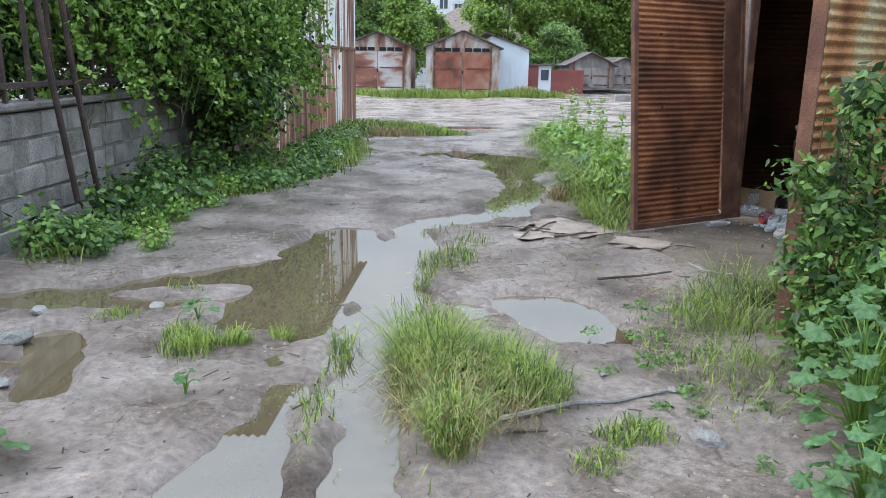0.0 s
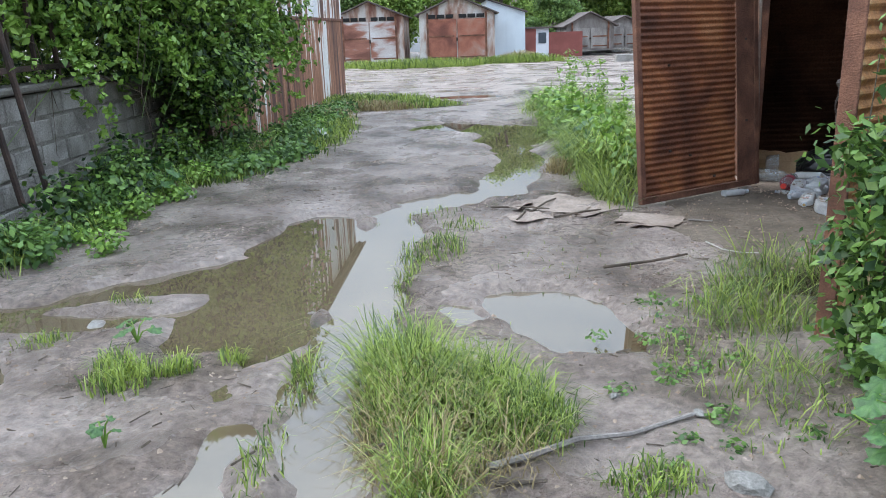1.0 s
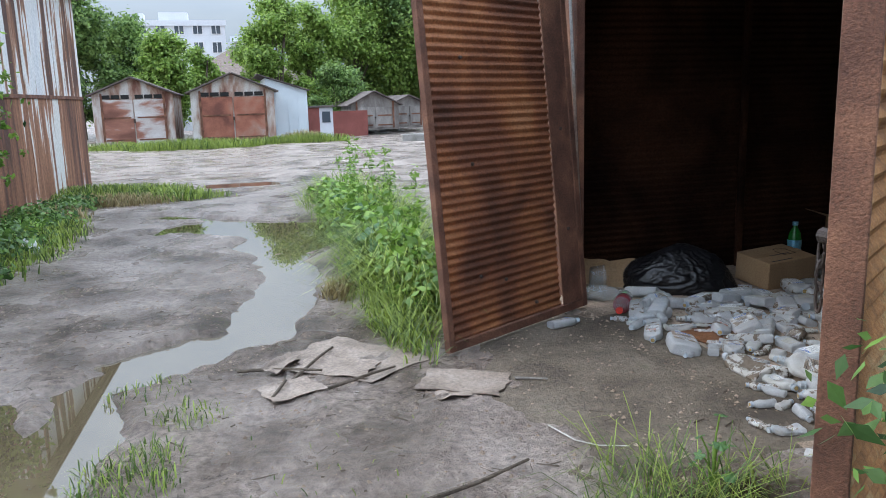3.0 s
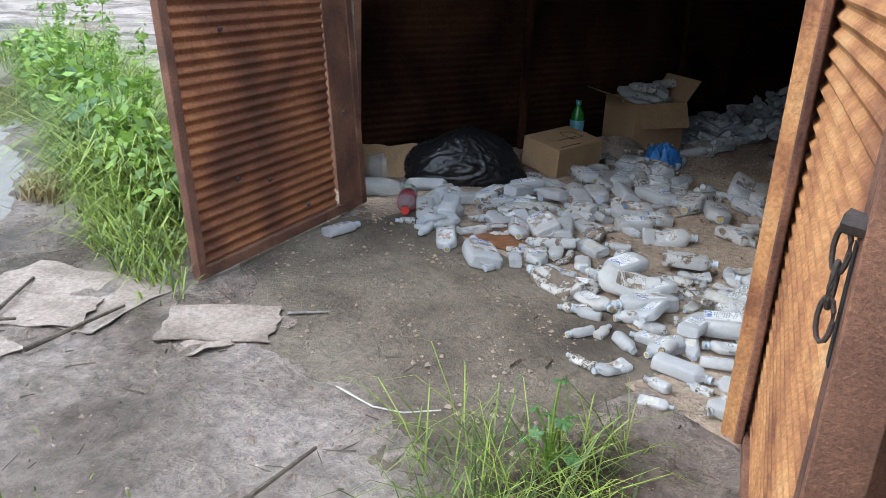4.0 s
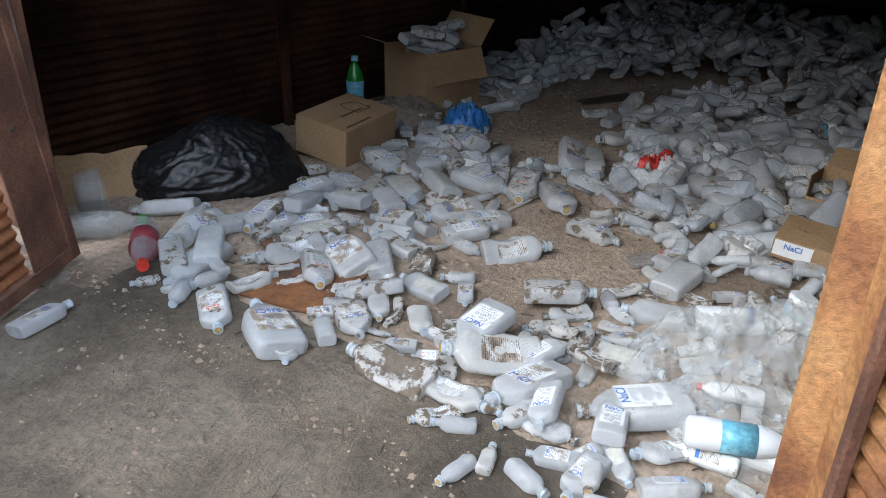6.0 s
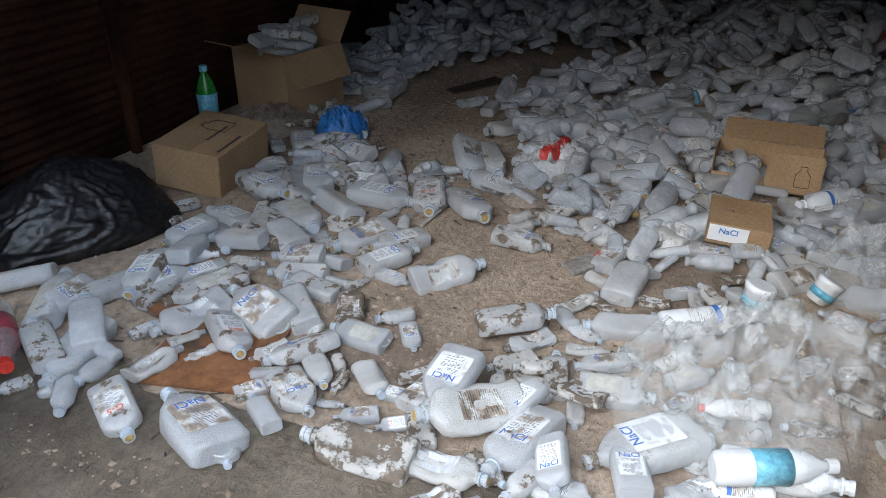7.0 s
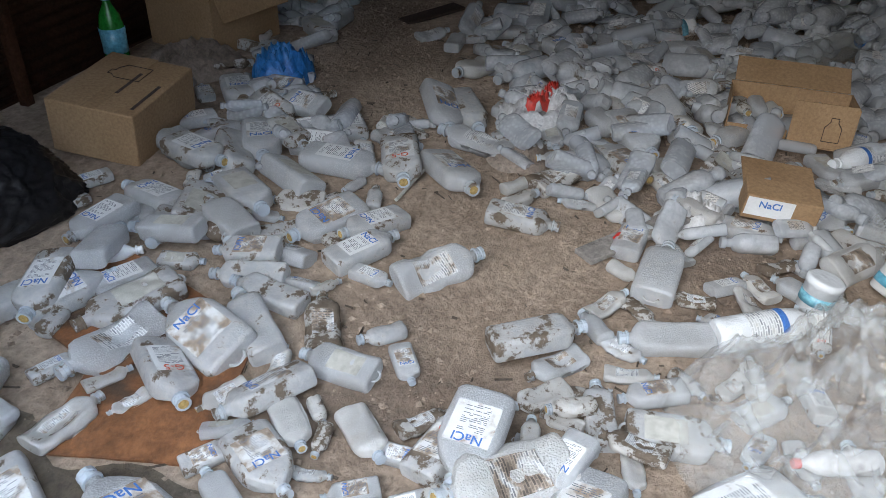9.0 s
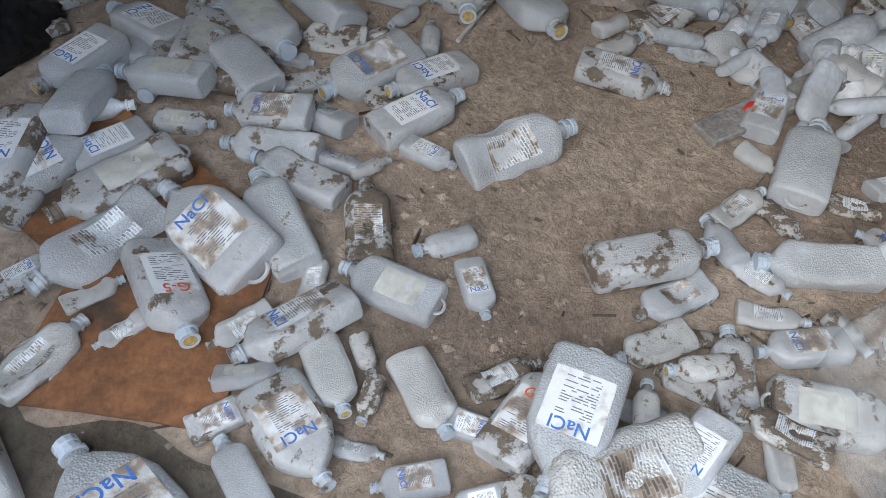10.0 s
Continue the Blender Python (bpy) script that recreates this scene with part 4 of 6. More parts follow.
grass("wall_grass", "thin long grass along the block wall", [(-1.45, 5.5, 0.2, 0.4, 300, 1.0), (-1.3, 6.6, 0.2, 0.7, 300, 0.8), (-1.15, 8.0, 0.25, 0.8, 400, 0.8), (-0.75, 9.6, 0.3, 0.9, 500, 0.7)], GRASS, 47, 0.26, 0.003, 1.2)
weeds("verge_weeds", "broad-leaved green weeds in the verge", [(2.62 + 0.12 * math.sin(3.1 * k), 7.2 + 0.3 * k, 0.14 + 0.10 * (k % 3)) for k in range(16)], [(0.2 + 0.1 * (k % 2), 0.26, 0.2) for k in range(16)], 3600, 0.075, LEAF_BRIGHT, 42)
weeds("lane_weeds", "low green weeds at the foot of the thicket", [(-0.85 + 0.12 * (k % 4), 8.2 + 0.38 * k, 0.08) for k in range(16)], [(0.35, 0.3, 0.14)] * 16, 9000, 0.06, LEAF_WEED, 43)


def shrub():
    rng = np.random.default_rng(51)
    ob = thing("climbing_shrub", pose(0, 0, 0), "leafy green shrub leaning on the open door leaf", "shrub")
    cs = [(2.66 + 0.07 * rng.normal(), 3.55 + 0.07 * rng.normal(), 0.08 + 0.85 * k / 22) for k in range(22)]
    cs += [(2.86 + 0.07 * rng.normal(), 3.62 + 0.05 * rng.normal(), 0.3 + 1.0 * k / 18) for k in range(18)] + [(2.72, 3.3, 0.2 + 0.08 * k) for k in range(6)]
    cs += [(2.72 + 0.05 * rng.normal(), 3.5 + 0.05 * rng.normal(), 0.95 + 0.28 * rng.random()) for k in range(5)]
    v, f = leaf_cloud(rng, cs, [(0.13, 0.14, 0.11)] * len(cs), 3600, 0.045, 0.5, 0.5, 0.2, 0.3)
    o = new("leaves", mesh_from("leaves", v, f, LEAF_WEED))
    o.parent = ob
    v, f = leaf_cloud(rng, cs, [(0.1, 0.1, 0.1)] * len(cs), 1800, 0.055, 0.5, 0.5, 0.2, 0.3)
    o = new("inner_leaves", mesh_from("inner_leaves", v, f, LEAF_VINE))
    o.parent = ob
    for k in range(9):
        x, y = 2.7 + 0.05 * rng.normal(), 3.6 + 0.04 * rng.normal()
        part("stem", tube([(x, y, 0), (x + 0.05 * rng.normal(), y + 0.05 * rng.normal(), 0.6), (x - 0.05 * rng.random(), y + 0.06 * rng.normal(), 1.15)], 0.005, 5, 0.4), BARK, ob)


shrub()


def lobed_leaf():
    bm = bmesh.new()
    c = bm.verts.new((0.12, 0, 0.0))
    vs = []
    n = 40
    for k in range(n):
        a = -2.6 + 5.2 * k / (n - 1)
        r = 0.70 + 0.26 * math.cos(a * 0.5) + 0.13 * math.cos(6 * a) + 0.04 * math.cos(19 * a)
        vs.append(bm.verts.new((0.12 + 0.62 * r * math.cos(a), 0.62 * r * math.sin(a), -0.16 * r * r + 0.10 * math.cos(6 * a))))
    for p, q in zip(vs, vs[1:]):
        bm.faces.new((c, p, q))
    bm.faces.new((c, vs[-1], bm.verts.new((0.0, 0, 0.0)), vs[0]))
    return bm


LOBE = [None]
MALLOW = leaf_material("broad_leaves", (0.03, 0.085, 0.028), (0.11, 0.23, 0.065), 0.0, 0.3)
node_of(MALLOW, "ShaderNodeTexNoise").inputs["Scale"].default_value = 4.0


def broad_plant(x, y, n, spread, height, label, seed, size=0.12):
    rng = random.Random(seed)
    ob = thing("broad_leaved_plant", pose(x, y, ground_height(x, y)), label, "plant")
    for k in range(n):
        a = 2.4 * k + rng.uniform(-0.4, 0.4)
        t = (k + 0.5) / n
        r, z = spread * (0.25 + 0.75 * (1 - t * 0.6)) * rng.uniform(0.5, 1.0), 0.06 + height * t * rng.uniform(0.8, 1.1)
        p = (r * math.cos(a), r * math.sin(a), z)
        lf = part("leaf", lobed_leaf(), MALLOW, ob, smooth=True) if LOBE[0] is None else new("leaf", LOBE[0])
        LOBE[0] = lf.data
        lf.parent = ob
        lf.matrix_local = Matrix.Translation(p) @ Matrix.Rotation(a, 4, "Z") @ Matrix.Rotation(radians(rng.uniform(5, 40)), 4, "Y") @ Matrix.Rotation(radians(rng.uniform(-20, 20)), 4, "X") @ Matrix.Scale(size * rng.uniform(0.7, 1.25), 4)
        part("petiole", tube([(0, 0, 0), (p[0] * 0.4, p[1] * 0.4, z * 0.75), p], 0.004, 5, 0.7), LEAF_BRIGHT, ob)


broad_plant(2.50, 2.9, 46, 0.3, 0.46, "broad-leaved green mallow-like plant with lobed leaves", 3, 0.082)
broad_plant(2.72, 3.15, 34, 0.26, 0.55, "tall broad-leaved green plant beside the shrub", 4, 0.085)
broad_plant(2.40, 2.45, 16, 0.2, 0.3, "low broad-leaved green plant at the lane edge", 5, 0.08)
broad_plant(2.32, 2.5, 26, 0.22, 0.24, "low spreading broad-leaved plant beside the mud", 21, 0.075)
broad_plant(2.62, 2.65, 30, 0.25, 0.36, "dense broad-leaved green plant at the lane edge", 22, 0.08)
weeds("edge_weeds", "sparse low weeds and seedlings on the mud", [(2.1 + 0.14 * clump.gauss(0, 1), 2.6 + 2.0 * clump.random(), 0.02) for k in range(26)], [(0.06, 0.06, 0.03)] * 26, 900, 0.026, LEAF_WEED, 48)
broad_plant(-0.42, 2.72, 6, 0.1, 0.08, "small broad-leaved rosette on the mud", 6, 0.09)
broad_plant(3.0, 4.78, 9, 0.1, 0.2, "small nettle-like plant at the threshold", 7, 0.035)
broad_plant(2.55, 8.1, 10, 0.3, 0.35, "broad-leaved dock plant in the verge", 8, 0.16)
broad_plant(2.6, 9.6, 10, 0.3, 0.45, "broad-leaved dock plant beside the puddle", 9, 0.16)
broad_plant(-1.1, 7.3, 7, 0.15, 0.25, "green dock plant at the wall foot", 10, 0.12)
broad_plant(-0.15, 4.12, 5, 0.1, 0.05, "small dandelion-like rosette on the mud", 11, 0.06)
broad_plant(0.05, 3.3, 4, 0.05, 0.05, "tiny green seedling on the mud", 12, 0.04)


def stalks():
    rng = random.Random(61)
    for k in range(14):
        x, y = 2.55 + 0.5 * rng.random(), 7.6 + 3.8 * rng.random()
        hgt = rng.uniform(0.55, 0.95)
        ob = thing("tall_weed", pose(x, y, 0.02), "tall thin weed with small pale green leaves", "weed", "tall weeds in the verge")
        top = (rng.uniform(-0.15, 0.15), rng.uniform(-0.15, 0.15), hgt)
        part("stalk", tube([(0, 0, 0), (top[0] * 0.4, top[1] * 0.4, hgt * 0.6), top], 0.004, 4, 0.5), LEAF_BRIGHT, ob)
        r2 = np.random.default_rng(k)
        cs = [(top[0] * t ** 1.5, top[1] * t ** 1.5, hgt * t) for t in (0.4, 0.55, 0.7, 0.85, 0.97)]
        v, f = leaf_cloud(r2, cs, [(0.07, 0.07, 0.06)] * 5, 110, 0.05, 0.35, 0.0, 0.2)
        o = new("leaves", mesh_from("leaves", v, f, LEAF_BRIGHT))
        o.parent = ob


stalks()
# ---- plastic bottles on the garage floor ----
def plastic(name, colour, rough=0.25, trans=0.4, dirt=0.62, clear=0.0, drops=0.5):
    """Milky plastic with patches of fine droplets and dried mud whose amount differs from bottle to bottle."""
    m = bpy.data.materials.new(name)
    m.use_nodes = True
    nt = m.node_tree
    nd, ln = nt.nodes, nt.links
    b = nd["Principled BSDF"]

    def math_node(op, a, c, clamp=False):
        q = nd.new("ShaderNodeMath")
        q.operation = op
        q.use_clamp = clamp
        for k, v in enumerate((a, c)):
            if isinstance(v, (int, float)):
                q.inputs[k].default_value = v
            else:
                ln.new(v, q.inputs[k])
        return q.outputs[0]

    def noise_node(scale, detail, rough_):
        q = nd.new("ShaderNodeTexNoise")
        q.inputs["Scale"].default_value = scale
        q.inputs["Detail"].default_value = detail
        q.inputs["Roughness"].default_value = rough_
        ln.new(jump.outputs[0], q.inputs["Vector"])
        return q.outputs["Fac"]

    def span(v, lo, hi, a=0.0, c=1.0):
        q = nd.new("ShaderNodeMapRange")
        for nm, k in (("From Min", lo), ("From Max", hi), ("To Min", a), ("To Max", c)):
            q.inputs[nm].default_value = k
        ln.new(v, q.inputs["Value"])
        return q.outputs[0]

    def blend(f, a, c):
        q = nd.new("ShaderNodeMix")
        q.data_type = "RGBA"
        ln.new(f, q.inputs[0])
        for k, v in ((6, a), (7, c)):
            if isinstance(v, tuple):
                q.inputs[k].default_value = rgba(v)
            else:
                ln.new(v, q.inputs[k])
        return q.outputs[2]
    co = nd.new("ShaderNodeTexCoord")
    oi = nd.new("ShaderNodeObjectInfo")
    jump = nd.new("ShaderNodeVectorMath")
    jump.operation = "MULTIPLY_ADD"
    jump.inputs[1].default_value = (31.0, 17.0, 23.0)
    ln.new(oi.outputs["Random"], jump.inputs[0])
    ln.new(co.outputs["Object"], jump.inputs[2])
    own = math_node("MULTIPLY_ADD", oi.outputs["Random"], 0.30)
    own.node.inputs[2].default_value = -0.15
    mud = math_node("ADD", math_node("ADD", noise_node(4.5, 12, 0.66), own), math_node("MULTIPLY", noise_node(38, 3, 0.6), 0.12))
    mask = span(mud, dirt + 0.06, dirt + 0.12)
    film_ = span(mud, dirt - 0.12, dirt + 0.10, 0.0, 0.45)
    vor = nd.new("ShaderNodeTexVoronoi")
    vor.inputs["Scale"].default_value = 62
    ln.new(jump.outputs[0], vor.inputs["Vector"])
    bead = span(vor.outputs["Distance"], 0.12, 0.62, 1.0, 0.0)
    damp = span(math_node("SUBTRACT", noise_node(2.6, 3, 0.5), own), 0.42, 0.56)
    bead = math_node("MULTIPLY", bead, math_node("MULTIPLY", damp, drops))
    pale = tuple(min(0.95, c * 0.5 + 0.47) for c in colour)
    dark = tuple(c * 0.86 for c in colour)
    col = blend(span(noise_node(3.0, 6, 0.55), 0.35, 0.65), dark, colour)
    col = blend(bead, col, pale)
    col = blend(film_, col, (0.52, 0.47, 0.40))
    col = blend(mask, col, blend(noise_node(16, 5, 0.6), (0.13, 0.095, 0.07), (0.33, 0.27, 0.21)))
    ln.new(col, b.inputs["Base Color"])
    ln.new(span(mask, 0, 1, rough, 0.85), b.inputs["Roughness"])
    bp = nd.new("ShaderNodeBump")
    bp.inputs["Strength"].default_value = 0.6
    bp.inputs["Distance"].default_value = 0.012
    ln.new(math_node("ADD", bead, math_node("ADD", math_node("MULTIPLY", noise_node(5, 5, 0.55), 1.6), math_node("MULTIPLY", mask, 0.4))), bp.inputs["Height"])
    ln.new(bp.outputs["Normal"], b.inputs["Normal"])
    tr = nd.new("ShaderNodeBsdfTranslucent")
    ln.new(col, tr.inputs["Color"])
    mx = nd.new("ShaderNodeMixShader")
    mx.inputs["Fac"].default_value = trans
    ln.new(b.outputs["BSDF"], mx.inputs[1])
    ln.new(tr.outputs["BSDF"], mx.inputs[2])
    last = mx.outputs["Shader"]
    if clear > 0:
        tp = nd.new("ShaderNodeBsdfTransparent")
        m2 = nd.new("ShaderNodeMixShader")
        ln.new(math_node("MULTIPLY", span(mud, dirt - 0.1, dirt + 0.08, clear, 0.0), span(bead, 0, 1, 1.0, 0.2)), m2.inputs["Fac"])
        ln.new(last, m2.inputs[1])
        ln.new(tp.outputs["BSDF"], m2.inputs[2])
        last = m2.outputs["Shader"]
    ln.new(last, nd["Material Output"].inputs["Surface"])
    return m


MILKY = plastic("milky_plastic", (0.82, 0.845, 0.87), dirt=0.645, clear=0.27, drops=0.5)
MILKY_MUD = plastic("muddy_milky_plastic", (0.86, 0.855, 0.835), dirt=0.56, rough=0.4, clear=0.10, drops=0.55)
MILKY_FAR = plastic("grimy_plastic", (0.82, 0.87, 0.93), dirt=0.66, clear=0.5, rough=0.18, drops=0.3)
WHITE_PLASTIC = plastic("white_plastic", (0.84, 0.87, 0.90), trans=0.1, dirt=0.68, drops=0.1)
CAP_PLASTIC = plastic("cap_plastic", (0.66, 0.74, 0.82), trans=0.3, dirt=0.6, clear=0.12, drops=0.2)
STOPPER = material("amber_stopper", [(0.3, (0.30, 0.19, 0.06)), (0.7, (0.50, 0.36, 0.14))], scale=30, rough=0.5, bump=0.1)


def paper(name, printed):
    """Soiled white label; printed: bars of unreadable small print, this many to a unit of length."""
    m = material(name, [(0.0, (0.78, 0.79, 0.80)), (0.50, (0.70, 0.71, 0.71)), (0.60, (0.52, 0.49, 0.45)), (0.66, (0.34, 0.27, 0.21)), (0.85, (0.14, 0.11, 0.085))], scale=7, rough=0.6, bump=0.1, fine=120, fine_amount=0.15, per_object=0.3)
    if printed:
        nt = m.node_tree
        b = nt.nodes["Principled BSDF"]
        src = b.inputs["Base Color"].links[0].from_socket
        co = nt.nodes.new("ShaderNodeTexCoord")
        mp = nt.nodes.new("ShaderNodeMapping")
        mp.inputs["Rotation"].default_value = (0, 0, math.pi / 2)
        mp.inputs["Scale"].default_value = (printed, printed, printed)
        br = nt.nodes.new("ShaderNodeTexBrick")
        br.inputs["Color1"].default_value = (0.16, 0.18, 0.22, 1)
        br.inputs["Color2"].default_value = (1, 1, 1, 1)
        br.inputs["Mortar"].default_value = (1, 1, 1, 1)
        for nm, v in (("Scale", 1.0), ("Mortar Size", 0.16), ("Bias", -0.15), ("Brick Width", 2.3), ("Row Height", 0.8)):
            br.inputs[nm].default_value = v
        mx = nt.nodes.new("ShaderNodeMix")
        mx.data_type = "RGBA"
        mx.blend_type = "MULTIPLY"
        mx.inputs[0].default_value = 0.8
        nt.links.new(co.outputs["Object"], mp.inputs["Vector"])
        nt.links.new(mp.outputs["Vector"], br.inputs["Vector"])
        nt.links.new(src, mx.inputs[6])
        nt.links.new(br.outputs["Color"], mx.inputs[7])
        nt.links.new(mx.outputs[2], b.inputs["Base Color"])
    return m


PAPER = paper("paper_label", 0)
PAPER_PRINT = paper("small_print_label", 36)
PAPER_FAR = paper("far_small_print_label", 170)
PAPER_BACK = material("pale_label_back", [(0.3, (0.36, 0.35, 0.31)), (0.7, (0.54, 0.535, 0.49))], scale=9, rough=0.6, bump=0.1, fine=150, fine_amount=0.2)
INK_BLUE = material("blue_ink", [(0.3, (0.04, 0.13, 0.42)), (0.7, (0.07, 0.20, 0.52))], scale=60, rough=0.6, bump=0)
INK_GREY = material("grey_ink", [(0.3, (0.10, 0.11, 0.13)), (0.7, (0.22, 0.24, 0.27))], scale=60, rough=0.6, bump=0)
INK_RED = material("red_ink", [(0.3, (0.55, 0.09, 0.05)), (0.7, (0.68, 0.15, 0.08))], scale=60, rough=0.6, bump=0)

# stations along a bottle of length 1: x, half width, half height
FLASK = [(-0.5, 0.194, 0.097), (-0.488, 0.214, 0.113), (-0.465, 0.225, 0.121), (-0.25, 0.225, 0.121), (0.1, 0.225, 0.121), (0.215, 0.222, 0.119), (0.275, 0.198, 0.109), (0.325, 0.131, 0.082), (0.35, 0.075, 0.072), (0.365, 0.062, 0.062), (0.4, 0.062, 0.062)]
SLIM = [(-0.5, 0.157, 0.103), (-0.488, 0.173, 0.118), (-0.465, 0.182, 0.126), (-0.1, 0.182, 0.126), (0.24, 0.182, 0.126), (0.295, 0.157, 0.111), (0.34, 0.1, 0.078), (0.365, 0.064, 0.064), (0.4, 0.062, 0.062)]
JUG = [(-0.5, 0.20, 0.085), (-0.485, 0.245, 0.11), (-0.45, 0.268, 0.122), (-0.1, 0.275, 0.125), (0.08, 0.262, 0.121), (0.19, 0.215, 0.112), (0.28, 0.14, 0.092), (0.335, 0.08, 0.072), (0.36, 0.056, 0.056), (0.4, 0.056, 0.056)]
VIAL = [(-0.5, 0.10, 0.08), (-0.48, 0.18, 0.15), (-0.44, 0.20, 0.17), (0.12, 0.20, 0.17), (0.24, 0.15, 0.13), (0.28, 0.085, 0.085), (0.38, 0.085, 0.085)]
WHITE = [(-0.5, 0.11, 0.11), (-0.485, 0.14, 0.14), (-0.45, 0.15, 0.15), (0.12, 0.15, 0.15), (0.24, 0.13, 0.13), (0.33, 0.075, 0.075), (0.36, 0.055, 0.055), (0.40, 0.055, 0.055)]


def ring(x, w, h, n, power, crush, seed):
    out = []
    for k in range(n):
        a = 2 * math.pi * k / n
        c, s = math.cos(a), math.sin(a)
        y = w * math.copysign(abs(c) ** (2 / power), c)
        z = h * math.copysign(abs(s) ** (2 / power), s)
        if crush > 0:
            mid = max(0.0, 1 - (2.2 * x + 0.3) ** 2)
            d = noise.noise(Vector((x * 4, y * 6, seed * 3.1)))
            z -= crush * mid * (0.10 * (1 if z > 0 else 0.0) + 0.10 * d * (1 if z > 0 else 0.2))
            y += crush * mid * 0.05 * noise.noise(Vector((x * 5, z * 7, seed * 5.7)))
        out.append((x, y, z))
    return out


def loft(stations, n=14, power=3.2, crush=0.0, seed=0, close=True):
    bm = bmesh.new()
    fine = []
    for a, b in zip(stations, stations[1:]):
        k = 3 if crush > 0 and b[0] - a[0] > 0.15 else 1
        for i in range(k):
            t = i / k
            fine.append(tuple(p + (q - p) * t for p, q in zip(a, b)))
    fine.append(stations[-1])
    rs = [[bm.verts.new(p) for p in ring(x, w, h, n, 2.0 if abs(w - h) < 0.002 else power, crush, seed)] for x, w, h in fine]
    for a, b in zip(rs, rs[1:]):
        for k in range(n):
            bm.faces.new((a[k], a[(k + 1) % n], b[(k + 1) % n], b[k]))
    bm.faces.new(rs[0])
    if close:
        bm.faces.new(rs[-1])
    return bm


def label_patch(stations, x0, x1, span, off, crush, seed, power=3.2):
    """Curved sheet lying on the upper side of the bottle."""
    bm = bmesh.new()
    _, w, h = stations[3]
    rows = []
    nx, na = 6, 8
    for i in range(nx + 1):
        x = x0 + (x1 - x0) * i / nx
        row = []
        for k in range(na + 1):
            y = (-span + 2 * span * k / na) * w
            z = h * (1 - min(0.999, abs(y / w)) ** power) ** (1 / power)
            if crush > 0:
                mid = max(0.0, 1 - (2.2 * x + 0.3) ** 2)
                d = noise.noise(Vector((x * 4, y * 6, seed * 3.1)))
                z -= crush * mid * (0.10 + 0.10 * d)
            row.append(bm.verts.new((x, y, z + off)))
        rows.append(row)
    for a, b in zip(rows, rows[1:]):
        for k in range(na):
            bm.faces.new((a[k], a[k + 1], b[k + 1], b[k]))
    return bm


def print_bars(x0, x1, w, z, seed):
    rng = random.Random(seed)
    bm = bmesh.new()
    x = x0
    while x < x1:
        y = -w
        while y < w:
            L = rng.uniform(0.02, 0.09)
            if rng.random() < 0.75:
                y2 = min(w, y + L)
                bm.faces.new([bm.verts.new(p) for p in ((x, y, z), (x + 0.008, y, z), (x + 0.008, y2, z), (x, y2, z))])
            y += L + 0.015
        x += 0.02
    return bm


FONTS = {}


def lettering(text, size, mat):
    if (text, size) not in FONTS:
        cu = bpy.data.curves.new("print", "FONT")
        cu.body, cu.size, cu.align_x, cu.align_y, cu.extrude = text, size, "CENTER", "CENTER", 0.0006
        cu.offset = size * 0.012
        cu.materials.append(mat)
        FONTS[(text, size)] = cu
    return new("print", FONTS[(text, size)])


TEMPLATES = {}


